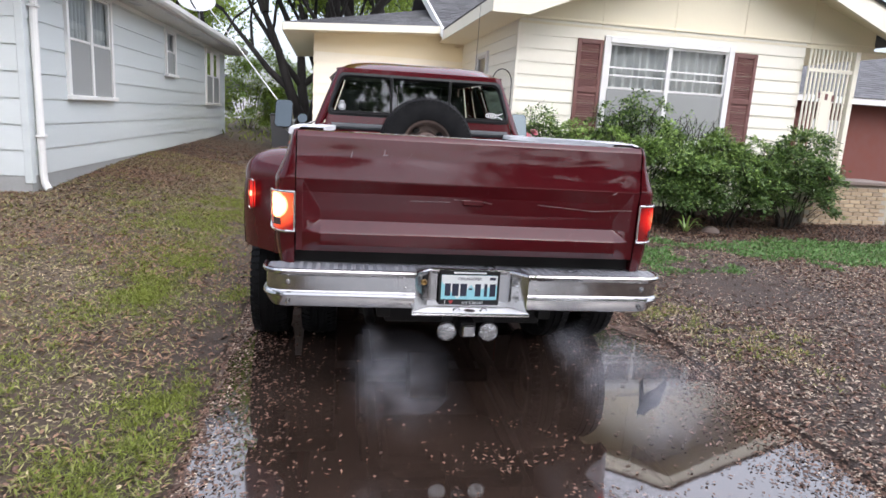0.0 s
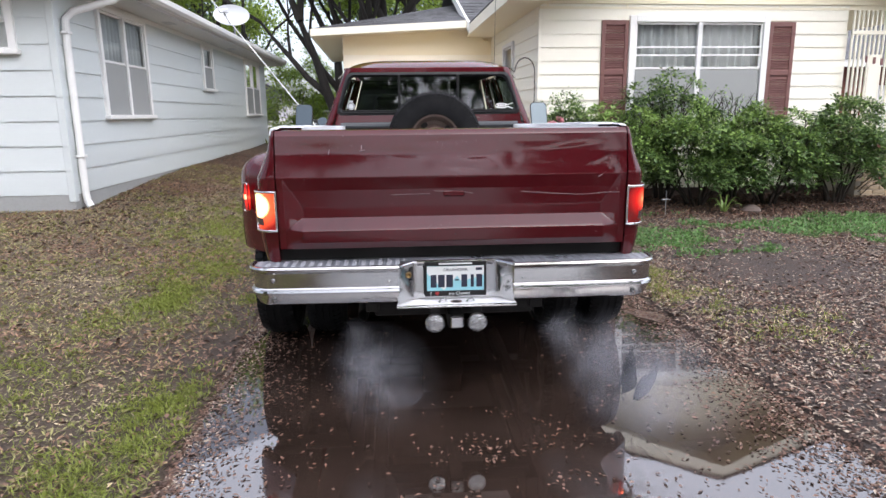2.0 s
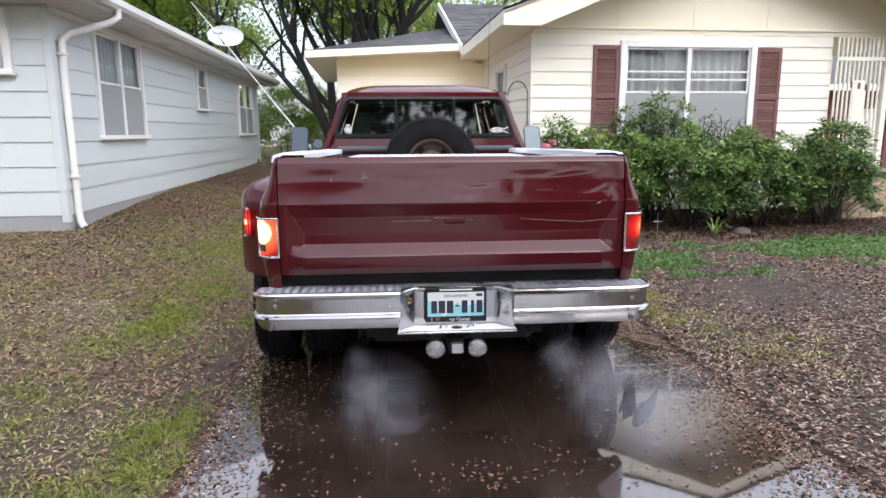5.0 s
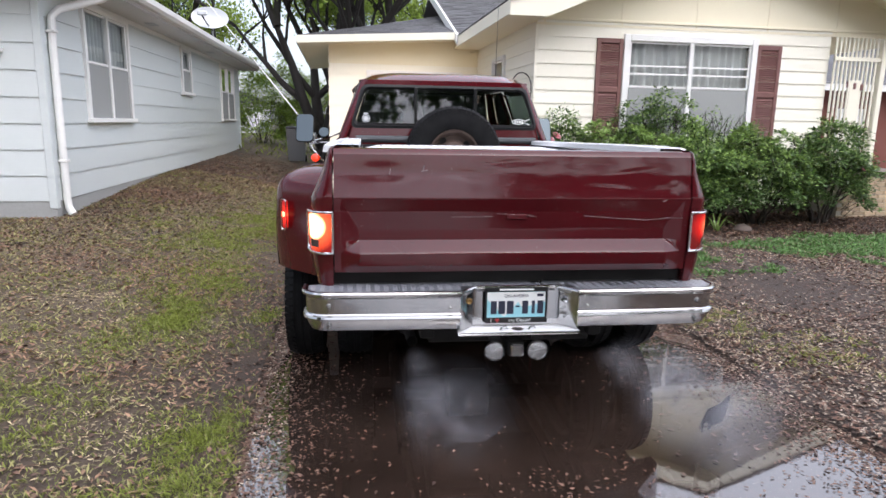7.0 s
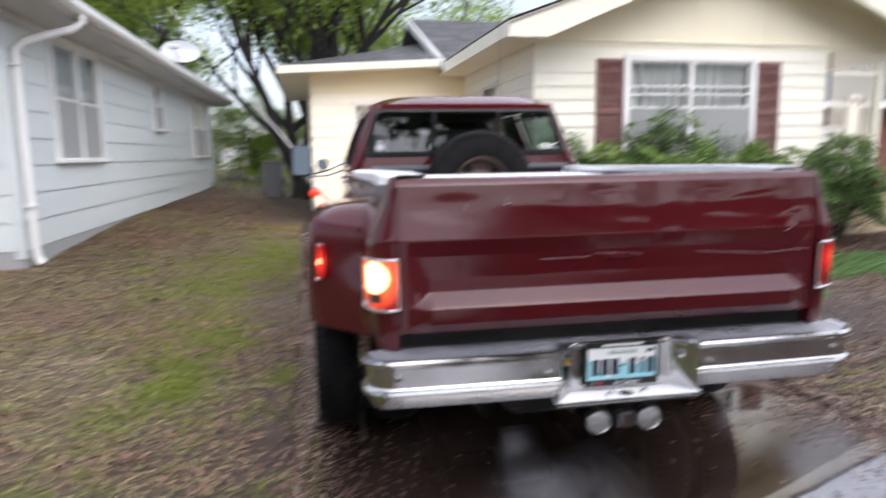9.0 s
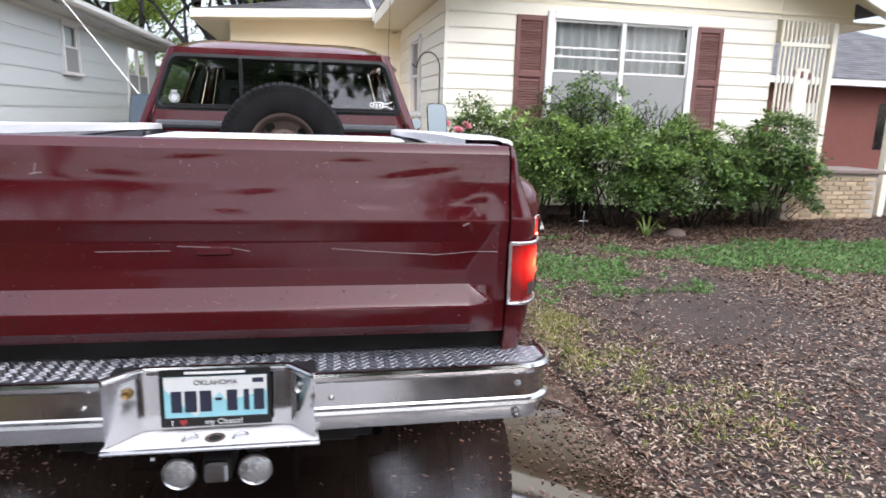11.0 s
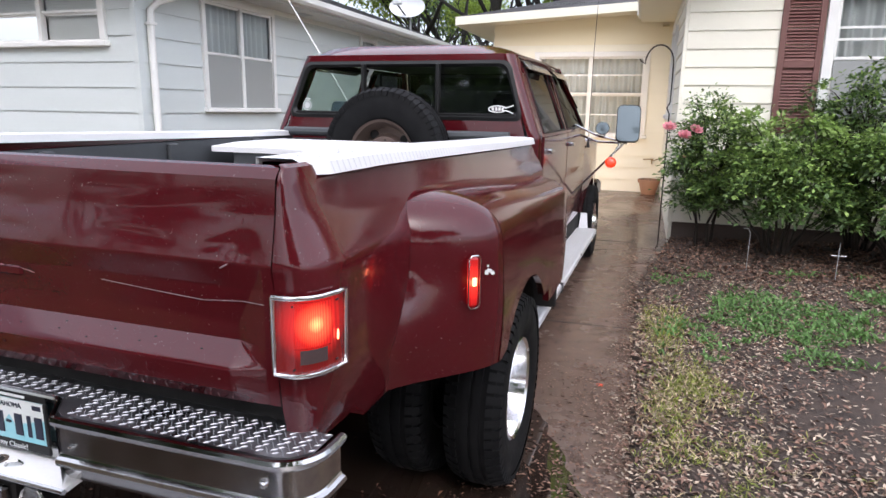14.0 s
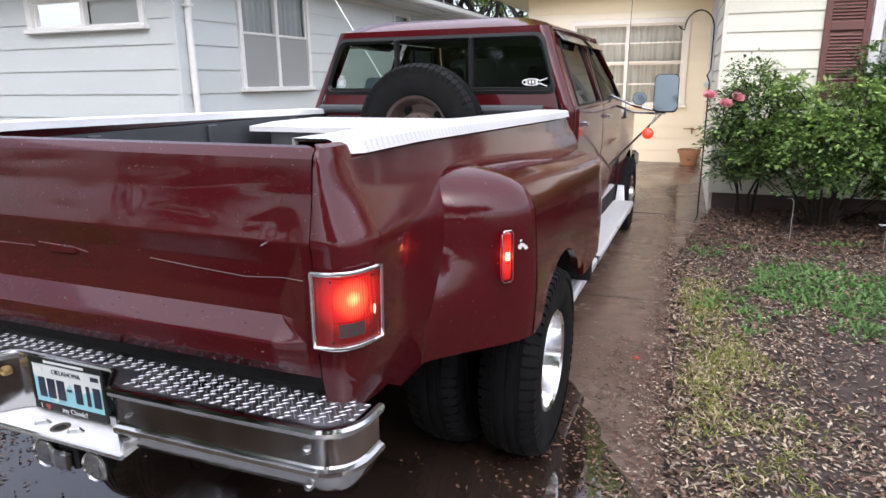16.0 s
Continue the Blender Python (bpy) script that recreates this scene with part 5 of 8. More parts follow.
def bumper(t):
    """Chrome step bumper with tread top, number plate recess and bolts."""
    def outline(x):
        """Rear face of the bumper against half width."""
        a = abs(x)
        if a < 0.915:
            return -0.138 + 0.016 * (a / 0.915) ** 2
        k = min((a - 0.915) / 0.10, 1)
        return -0.122 + 0.10 * (1 - math.sqrt(max(1 - k * k, 0)))
    prof = [(0.775, 0.004), (0.780, -0.004), (0.779, -0.014), (0.770, -0.019), (0.758, -0.016), (0.751, -0.004), (0.745, 0.0), (0.672, 0.0), (0.667, -0.004), (0.662, -0.014), (0.652, -0.017), (0.643, -0.013), (0.638, 0.0), (0.615, 0.006), (0.588, 0.022), (0.578, 0.04)]
    bp = new("step_bumper")
    bp.parent = t
    tagged(bp, "chrome step bumper with diamond tread top")
    for sx in (-1, 1):
        path = []
        for k in range(40):
            u = k / 39
            x = 0.285 + (1.0149 - 0.285) * (1 - (1 - u) ** 2.4)
            path.append((x, outline(x)))
        path += [(1.016, 0.0), (1.016, 0.045)]
        rows = []
        for i, (x, y) in enumerate(path):
            p0, p1 = path[max(i - 1, 0)], path[min(i + 1, len(path) - 1)]
            d = Vector((p1[0] - p0[0], p1[1] - p0[1])).normalized()
            nx, ny = d.y, -d.x
            rows.append([(sx * (x - nx * o), y - ny * o, z) for z, o in prof])
        wing = part("bumper_wing", Shape().grid(rows), CHROME, bp, "chrome bumper wing with two ribs", angle=24)
        for z in (0.712, 0.612):
            y = outline(0.90)
            part("bolt", Shape().lathe([(y - 0.014, 0.0005), (y - 0.013, 0.007), (y - 0.006, 0.012), (y + 0.01, 0.013)], "y", (sx * 0.905, 0, z), 14), CHROME, wing, "domed chrome bolt")
        part("bolt", Shape().lathe([(outline(0.33) - 0.012, 0.0005), (outline(0.33) - 0.010, 0.006), (outline(0.33) + 0.01, 0.011)], "y", (sx * 0.335, 0, 0.70), 14), CHROME, wing)
    # tread top: wings and bridge behind the recess
    n = 48
    top = Shape()
    rows = [[], [], []]
    for k in range(n + 1):
        x = -1.004 + 2.008 * k / n
        y = outline(x) + 0.012
        if abs(x) < 0.275:
            y = -0.045 - 0.09 * smooth(0.215, 0.275, abs(x))
        rows[0].append((x, y, 0.752))
        rows[1].append((x, y, 0.776))
        rows[2].append((x, 0.03 if abs(x) > 0.95 else 0.10, 0.776))
    top.grid(rows)
    tp = part("tread_top", top, TREAD_METAL, bp, "grey metal diamond tread plate")
    loz = Shape()
    lozenges(loz, lambda x, y: y > outline(x) + 0.018 and (abs(x) > 0.285 or y > -0.03) and abs(x) < 1.0, -0.995, 0.995, -0.12, 0.03, 0.776, 0.0215, 0.0190, 0.0028)
    tagged(part("raised_tread", loz, TREAD_METAL, tp, angle=0), kind="stuff")
    # plate recess
    s = Shape()
    prof_x = [(-0.288, -0.142), (-0.275, -0.128), (-0.215, -0.052), (-0.195, -0.045), (0.195, -0.045), (0.215, -0.052), (0.275, -0.128), (0.288, -0.142)]
    s.grid([[(x, y, 0.772) for x, y in prof_x], [(x, y, 0.580) for x, y in prof_x]])
    rec = part("plate_recess", s, CHROME, bp, "chrome recess round the number plate", angle=25)
    lip = [(-0.285, -0.145), (-0.215, -0.062), (-0.19, -0.054), (0.19, -0.054), (0.215, -0.062), (0.285, -0.145)]
    part("recess_lip", Shape().tube([(x, y, 0.775) for x, y in lip], 0.009, 8), CHROME, rec)
    ledge = Shape().prism([(-0.30, -0.15), (0.30, -0.15), (0.285, -0.02), (-0.285, -0.02)], "z", 0.562, 0.576)
    part("step_ledge", ledge, WHITE_METAL, rec, "pale metal step ledge with holes")
    part("ledge_lip", Shape().tube([(-0.30, -0.15, 0.568), (0.30, -0.15, 0.568)], 0.008, 8), CHROME, rec)
    part("ball_hole", Shape().lathe([(0.5775, 0.019), (0.579, 0.024), (0.5775, 0.029)], "z", (0.0, -0.105, 0), 18), RIM_RUST, rec)
    part("ball_hole_void", Shape().lathe([(0.5768, 0.0005), (0.5768, 0.019)], "z", (0.0, -0.105, 0), 18), DARK, rec)
    for x in (-0.07, 0.07):
        part("chain_loop", Shape().tube([(x - 0.018, -0.12, 0.578), (x - 0.01, -0.118, 0.590), (x + 0.012, -0.105, 0.590), (x + 0.02, -0.098, 0.578)], 0.005, 6), CHROME, rec)
    for sx in (-1, 1):
        part("plate_light", Shape().lathe([(0.0, 0.0005), (-0.012, 0.012), (0.0, 0.016), (0.012, 0.016)], "y", (sx * 0.238, -0.085, 0.715), 14), CHROME if sx > 0 else BRASS, rec, "small plate lamp")
    # number plate in its dark frame
    pl = part("number_plate", Shape().box(-0.150, 0.150, -0.060, -0.056, 0.606, 0.752, 0.002), PLATE_BLUE, rec, "pale blue and white number plate in a black frame")
    part("plate_frame", Shape().box(-0.158, 0.158, -0.064, -0.055, 0.752, 0.776, 0.003).box(-0.158, 0.158, -0.064, -0.055, 0.594, 0.622, 0.003).box(-0.158, -0.146, -0.064, -0.055, 0.622, 0.752, 0.002).box(0.146, 0.158, -0.064, -0.055, 0.622, 0.752, 0.002), BLACK, pl)
    part("plate_field", Shape().prism([(-0.06, 0.624), (0.01, 0.70), (0.03, 0.67), (0.145, 0.70), (0.145, 0.75), (-0.145, 0.75), (-0.145, 0.715)], "y", -0.0610, -0.0600), PLATE_WHITE, pl)
    face_m = pose(0, -0.0646, 0, 90, 0, 0)
    for x, w in ((-0.112, 0.030), (-0.072, 0.034), (-0.030, 0.034), (0.045, 0.030), (0.086, 0.016), (0.122, 0.030)):
        part("plate_mark", Shape().box(x - w / 2, x + w / 2, -0.0625, -0.0612, 0.640, 0.706, 0.001), PLATE_INK, pl)
    part("plate_dash", Shape().box(-0.003, 0.016, -0.0625, -0.0612, 0.674, 0.682), PLATE_INK, pl)
    text_part("state_name", "OKLAHOMA", 0.022, pose(0, -0.0622, 0.731, 90, 0, 0), PLATE_INK, pl)
    part("frame_line", Shape().box(-0.085, 0.085, -0.0660, -0.0650, 0.760, 0.768), PLATE_WHITE, pl)
    text_part("slogan", "I", 0.024, pose(-0.125, -0.0652, 0.608, 90, 0, 0), PLATE_WHITE, pl)
    text_part("slogan", "my Classic!", 0.024, pose(0.02, -0.0652, 0.608, 90, 0, 0), PLATE_WHITE, pl)
    heart = [(0, -0.010), (0.011, 0.003), (0.008, 0.010), (0.003, 0.010), (0, 0.006), (-0.003, 0.010), (-0.008, 0.010), (-0.011, 0.003)]
    part("heart", Shape().prism([(x - 0.094, z + 0.608) for x, z in heart], "y", -0.066, -0.0648), RED_INK, pl)
    for x in (-0.12, 0.12):
        part("sticker", Shape().box(x - 0.016, x + 0.016, -0.0622, -0.0612, 0.727, 0.741), PLATE_INK if x > 0 else PLATE_WHITE, pl)
    # hitch and two work lamps under the bumper
    part("hitch_receiver", Shape().box(-0.04, 0.04, -0.10, 0.30, 0.43, 0.51, 0.008), DARK, t)
    part("hitch_cap", Shape().box(-0.033, 0.033, -0.125, -0.10, 0.437, 0.503, 0.008), CHROME, t, "chrome hitch cover")
    part("hitch_bar", Shape().box(-0.42, 0.42, 0.05, 0.13, 0.46, 0.54, 0.008), DARK, t)
    for x in (-0.108, 0.108):
        wl_ = new("work_lamp")
        wl_.parent = t
        wl_.location = (x, -0.075, 0.460)
        wl_.scale = (0.86, 0.86, 0.86)
        tagged(wl_, "round chrome work lamp under the bumper")
        part("lamp_body", Shape().lathe([(0.06, 0.0005), (0.055, 0.03), (0.0, 0.055), (-0.02, 0.06), (-0.028, 0.058), (-0.024, 0.050)], "y", (0, 0, 0), 24), BLACK, wl_)
        part("lamp_lens", Shape().lathe([(-0.030, 0.0005), (-0.029, 0.02), (-0.025, 0.04), (-0.022, 0.052)], "y", (0, 0, 0), 24), WORK_LENS, wl_, "clear ribbed lens")
        part("reflector", Shape().lathe([(-0.024, 0.050), (-0.030, 0.055), (-0.024, 0.060)], "y", (0, 0, 0), 24), CHROME, wl_)
        for k in range(5):
            xx = -0.03 + 0.015 * k
            part("lens_rib", Shape().box(xx - 0.001, xx + 0.001, -0.033, -0.026, -0.04 + abs(xx) * 0.4, 0.04 - abs(xx) * 0.4), CHROME, wl_)
        part("lamp_bracket", Shape().box(-0.03, 0.03, -0.01, 0.01, 0.058, 0.10, 0.004), BLACK, wl_)


def cab(t):
    y0 = 2.80
    belt, roof = 1.40, 1.93

    def half(z):
        """Half width of the cab against height."""
        return 0.965 - 0.010 * smooth(0.7, 0.5, z) - max(z - belt, 0) * 0.385

    def back(z):
        return y0 + 0.02 + max(z - belt, 0) * 0.16
    ends = [(2.95, 4.02), (4.02, 5.22)]
    cb = new("cab")
    cb.parent = t
    tagged(cb, "maroon crew cab with tinted windows")
    # rear panel with the window opening, and rounded rear corners
    outer = []
    win = rounded_loop(-0.845, 0.845, 1.512, 1.872, 0.055, 0.13)
    n = len(win)
    for x, z in win:
        # push outwards to the panel's edge
        k = max(abs(x) / 0.845, 1e-6)
        ox = (1 if x > 0 else -1)
        zz = 1.30 if z < 1.56 else 1.925 if z > 1.83 else z
        outer.append((ox * (half(zz) - 0.07) if abs(x) > 0.70 else x, zz))
    sh = Shape().ring([(x, back(z), z) for x, z in outer], [(x, back(z), z) for x, z in win])
    sh.ring([(x, back(z), z) for x, z in win], [(x, back(z) + 0.03, z) for x, z in win])
    part("rear_panel", sh, PAINT, cb, angle=30)
    part("rear_lower_panel", Shape().grid([[(sx * (half(z) - 0.07), back(z), z) for sx in (-1, -0.3, 0.3, 1)] for z in (0.60, 0.9, 1.15, 1.30)]), PAINT, cb)
    for sx in (-1, 1):
        rows = []
        for z in (0.60, 0.8, 1.0, 1.2, 1.32, 1.38, 1.40, 1.45, 1.55, 1.65, 1.75, 1.85, 1.90, 1.925):
            row = []
            for k in range(7):
                a = math.pi / 2 * k / 6
                row.append((sx * (half(z) - 0.07 + 0.07 * math.sin(a)), back(z) + 0.07 - 0.07 * math.cos(a), z))
            row.append((sx * half(z), 2.95 + max(z - belt, 0) * 0.16, z))
            rows.append(row)
        part("cab_corner", Shape().grid(rows), PAINT, cb, angle=40)
    # roof, domed
    rows = []
    fy = 4.78
    for i in range(15):
        v = i / 14
        row = []
        for j in range(21):
            u = -1 + 2 * j / 20
            a = abs(u) ** 3
            yb, yf = back(1.925) + 0.01, fy
            y = yb + (yf - yb) * v
            edge = min(1.0, min(v, 1 - v) / 0.12)
            zz = 1.925 + 0.082 * (1 - abs(u) ** 6) * math.sin(edge * math.pi / 2) ** 0.7
            inset = 0.05 * (1 - math.sin(edge * math.pi / 2)) * a
            row.append((u * (half(1.925) - inset), y, zz))
        rows.append(row)
    rf = part("roof", Shape().grid(rows), PAINT, cb, "maroon cab roof", angle=60)
    for sx in (-1, 1):
        part("drip_rail", Shape().tube([(sx * (half(1.925) + 0.006), back(1.9) + 0.08, 1.915), (sx * (half(1.925) + 0.010), 3.8, 1.93), (sx * (half(1.925) + 0.008), 4.6, 1.925), (sx * (half(1.6) + 0.005), 5.1, 1.60)], 0.009, 6), PAINT, rf)
    # rear glass in a rubber gasket with slider bars
    def off(loop, d):
        return [(x * (1 - d / 0.8), 1.692 + (z - 1.692) * (1 - d / 0.18)) for x, z in loop]
    gl = Shape()
    inner = off(win, 0.022)
    gl.add([(x, back(z) + 0.016, z) for x, z in inner], [tuple(range(n))])
    pane = part("glass", gl, GLASS, cb, "tinted rear glass", angle=0)
    gk = Shape()
    a, b, c = off(win, -0.012), off(win, 0.010), off(win, 0.028)
    gk.grid([[(x, back(z) - 0.002, z) for x, z in a], [(x, back(z) - 0.012, z) for x, z in b], [(x, back(z) + 0.012, z) for x, z in c]], close_u=True)
    part("gasket", gk, BLACK, cb, "black rubber window gasket")
    for x in (-0.27, 0.27):
        part("slider_bar", Shape().box(x - 0.011, x + 0.011, back(1.7) - 0.034, back(1.7) + 0.02, 1.53, 1.86, 0.004), BLACK, cb)
    part("slider_track", Shape().box(-0.80, 0.80, back(1.53) - 0.004, back(1.53) + 0.022, 1.530, 1.545, 0.003), BLACK, cb)
    # stickers on the glass
    fish = [(0.70 + 0.058 * math.cos(a), 1.575 + 0.020 * math.sin(a)) for a in [radians(20 + 320 * k / 24) for k in range(25)]]
    fish = [(0.805, 1.600)] + fish[::1] + [(0.805, 1.548)]
    part("window_sticker", Shape().tube([(x - 0.02, back(z) + 0.010, z) for x, z in fish], 0.004, 5), WHITE_TRIM, cb, "white outline sticker")
    part("window_sticker", Shape().lathe([(back(1.58) + 0.006, 0.0005), (back(1.58) + 0.006, 0.024)], "y", (-0.715, 0, 1.583), 18).lathe([(back(1.58) + 0.006, 0.030), (back(1.58) + 0.006, 0.036)], "y", (-0.715, 0, 1.583), 18).box(-0.735, -0.695, back(1.63) + 0.006, back(1.63) + 0.009, 1.622, 1.632), DISH_GREY, cb, "pale round sticker")
    for k in range(4):
        part("sticker_bar", Shape().box(0.642 + 0.022 * k, 0.657 + 0.022 * k, back(1.575) + 0.008, back(1.575) + 0.011, 1.565, 1.586), WHITE_TRIM, cb)
    # doors
    for sx in (-1, 1):
        for k, (ya, yb) in enumerate(ends):
            g = 0.006
            lean = 0.16
            door = new("rear_door" if k == 0 else "front_door")
            door.parent = t
            tagged(door, "closed maroon door with chrome handle")
            rows = []
            for z in (0.58, 0.64, 0.80, 0.98, 1.02, 1.06, 1.20, 1.30, 1.375, 1.395, 1.40):
                bulge = 0.012 * smooth(0.6, 0.95, z) - 0.010 * (1 if 1.0 < z < 1.05 else 0)
                rows.append([(sx * (half(z) - 0.012 + bulge), ya + g, z), (sx * (half(z) + bulge), ya + g + 0.008, z), (sx * (half(z) + bulge), (ya + yb) / 2, z), (sx * (half(z) + bulge), yb - g - 0.008, z), (sx * (half(z) - 0.012 + bulge), yb - g, z)])
            part("door_skin", Shape().grid(rows), PAINT, door, angle=30)
            # window frame and glass
            front = 0.50 if k else 0.0
            def side_pt(y, z):
                return (sx * half(z), y, z)
            za, zb2 = 1.40, 1.895
            o = [(ya + g + (za - belt) * lean, za), (yb - g, za), (yb - g - front * (zb2 - za) * 1.35, zb2), (ya + g + (zb2 - belt) * lean, zb2)]
            i_ = [(ya + 0.09, 1.425), (yb - 0.06, 1.425), (yb - 0.075 - front * 0.50, 1.855), (ya + 0.09 + 0.44 * lean, 1.855)]
            sh = Shape().grid([[side_pt(y, z) for y, z in o], [side_pt(y, z) for y, z in i_], [(sx * (half(z) - 0.02), y, z) for y, z in i_]], close_u=True)
            part("window_surround", sh, PAINT, door, angle=20)
            part("side_glass", Shape().add([(sx * (half(z) - 0.012), y, z) for y, z in i_], [(0, 1, 2, 3)]), GLASS_DARK if sx > 0 else GLASS_SIDE, door, "side glass with its dark green reflection put into the tint" if sx > 0 else "clear side glass", angle=0)
            part("window_seal", Shape().tube([(sx * (half(z) + 0.001), y, z) for y, z in i_ + i_[:1]], 0.008, 5, False), BLACK, door)
            hy = ya + 0.17
            part("handle", Shape().box(min(sx * 0.965, sx * 1.012), max(sx * 0.965, sx * 1.012), hy - 0.06, hy + 0.06, 1.285, 1.318, 0.008), CHROME, door, "chrome door handle")
            # wind visor over the window
            vis = [(sx * (half(1.90) + 0.004), ya + 0.13, 1.895), (sx * (half(1.90) + 0.004), yb - 0.12 - front * 0.6, 1.895), (sx * (half(1.84) + 0.045), yb - 0.12 - front * 0.6, 1.835), (sx * (half(1.84) + 0.045), ya + 0.13, 1.835)]
            v2 = [Vector(p) + Vector((sx * 0.004, 0, 0.004)) for p in vis]
            part("wind_visor", Shape().add([*vis, *v2], [(0, 1, 2, 3), (4, 7, 6, 5), (0, 4, 5, 1), (2, 6, 7, 3), (0, 3, 7, 4), (1, 5, 6, 2)]), CHROME, door, "bright metal wind visor", angle=0)
        # running board in pale metal
        rb = Shape().box(min(sx * 0.94, sx * 1.145), max(sx * 0.94, sx * 1.145), 1.82, 5.18, 0.375, 0.43, 0.012)
        brd = part("running_board", rb, BOARD_METAL, t, "scuffed white metal running board")
        for k in range(7):
            xx = sx * (0.962 + 0.026 * k)
            part("grip_ridge", Shape().box(xx - 0.006, xx + 0.006, 1.86, 5.12, 0.4302, 0.435, 0.002), BOARD_METAL, brd)
        part("board_clamp", Shape().box(min(sx * 0.93, sx * 1.150), max(sx * 0.93, sx * 1.150), 2.94, 2.965, 0.367, 0.4395, 0.004), BLACK, brd)
        part("board_end", Shape().add([(sx * 0.97, 5.16, 0.43), (sx * 1.06, 5.16, 0.43), (sx * 1.03, 5.30, 0.56), (sx * 0.97, 5.30, 0.56), (sx * 0.97, 5.18, 0.41), (sx * 1.06, 5.18, 0.41), (sx * 1.03, 5.32, 0.54), (sx * 0.97, 5.32, 0.54)], [(0, 1, 2, 3), (4, 7, 6, 5), (0, 4, 5, 1), (1, 5, 6, 2), (2, 6, 7, 3), (0, 3, 7, 4)]), BOARD_METAL, brd, angle=20)
        part("rocker", Shape().box(min(sx * 0.90, sx * 0.955), max(sx * 0.90, sx * 0.955), 2.40, 5.25, 0.40, 0.60, 0.01), DARK, t)
        # front fender and wheel
        fy0, wy, ar = 5.23, 5.78, 0.47
        rows = []
        for k in range(25):
            y = fy0 + (7.05 - fy0) * k / 24
            d = y - wy
            zb = 0.56 if abs(d) >= ar else max(0.56, 0.40 + math.sqrt(ar * ar - d * d))
            fl = 0.05 * math.exp(-(d / 0.42) ** 2)
            w = 0.965 - 0.05 * smooth(6.4, 7.05, y)
            rows.append([(sx * (w - 0.18), y, 1.29 - 0.06 * smooth(5.2, 7.05, y)), (sx * (w - 0.03), y, 1.27 - 0.06 * smooth(5.2, 7.05, y)), (sx * w, y, 1.22 - 0.05 * smooth(5.2, 7.05, y)), (sx * w, y, 1.05), (sx * (w + fl), y, max(zb, 0.9) if zb < 0.98 else 0.98), (sx * (w + fl * 0.9), y, zb), (sx * (w - 0.05), y, zb + 0.01)])
        part("front_fender", Shape().grid(rows), PAINT, t, angle=35)
        wh = new("front_wheel")
        wh.parent = t
        wh.location = (sx * 0.955, wy, 0.395)
        part("tyre", tyre_shape(0.393, 0.215, 0.225), RUBBER, wh, "black truck tyre")
        part("rim", Shape().lathe([(sx * 0.085, 0.216), (sx * 0.10, 0.216), (sx * 0.06, 0.19), (sx * 0.05, 0.10), (sx * 0.12, 0.08), (sx * 0.14, 0.0005)], "x", sides=32), ALU, wh, "polished metal rim")
        mirror(t, sx)
    # hood, grille, windscreen
    rows = []
    for k in range(9):
        y = 5.30 + 1.72 * k / 8
        z = 1.345 - 0.07 * smooth(5.3, 7.0, y)
        rows.append([(u * 0.80, y, z - 0.03 * abs(u) ** 3 + (0.012 if abs(u) < 0.5 else 0)) for u in (-1, -0.9, -0.6, -0.5, -0.3, 0, 0.3, 0.5, 0.6, 0.9, 1)])
    part("hood", Shape().grid(rows), PAINT, t, "maroon hood", angle=40)
    for sx in (-1, 1):
        hl = part("headlamp", Shape().lathe([(7.10, 0.0005), (7.095, 0.07), (7.07, 0.085), (7.05, 0.085)], "y", (sx * 0.68, 0, 0.98), 20), GLOW_BULB, t, "lit headlamp")
        beam = bpy.data.lights.new("headlamp_beam", "SPOT")
        beam.energy, beam.color, beam.spot_size, beam.spot_blend, beam.shadow_soft_size = 70.0, (1.0, 0.72, 0.42), radians(80), 0.8, 0.07
        bo = new("headlamp_beam", beam)
        bo.matrix_world = TRUCK @ pose(sx * 0.68, 7.16, 0.98, 88, 0, 0)
    part("grille", Shape().box(-0.86, 0.86, 7.02, 7.08, 0.72, 1.24, 0.02), CHROME, t)
    part("front_bumper", Shape().box(-0.98, 0.98, 7.12, 7.26, 0.52, 0.72, 0.04), CHROME, t)
    ws = [(-0.88, 5.30, 1.36), (0.88, 5.30, 1.36), (0.70, 4.74, 1.90), (-0.70, 4.74, 1.90)]
    part("windscreen", Shape().add(ws, [(0, 1, 2, 3)]), GLASS, t, "windscreen glass", angle=0)
    part("windscreen_seal", Shape().tube(ws + ws[:1], 0.016, 6, False), BLACK, t)
    for sx in (-1, 1):
        part("windscreen_pillar", Shape().tube([(sx * 0.93, 5.30, 1.38), (sx * 0.84, 5.02, 1.65), (sx * 0.745, 4.74, 1.92)], 0.032, 8), PAINT, t)
    part("cowl", Shape().box(-0.92, 0.92, 5.22, 5.36, 1.26, 1.36, 0.02), PAINT, t)
    part("dashboard", Shape().box(-0.85, 0.85, 4.85, 5.24, 1.05, 1.36, 0.05), BLACK, t)
    part("steering_wheel", Shape().tube([(-0.42 + 0.19 * math.cos(a), 4.72 - 0.10 * math.sin(a), 1.28 + 0.16 * math.sin(a)) for a in [2 * math.pi * k / 24 for k in range(25)]], 0.013, 6, False), BLACK, t)
    for ys_ in (3.25, 4.25):
        part("bench_seat", Shape().box(-0.80, 0.80, ys_, ys_ + 0.52, 0.80, 1.02, 0.06).box(-0.80, 0.80, ys_ - 0.08, ys_ + 0.10, 0.95, 1.50 if ys_ < 4 else 1.52, 0.06), SEAT, t, "dark cloth bench seat")
    for x in (-0.42, 0.42):
        part("head_rest", Shape().box(x - 0.13, x + 0.13, 4.20, 4.30, 1.54, 1.70, 0.04), SEAT, t)
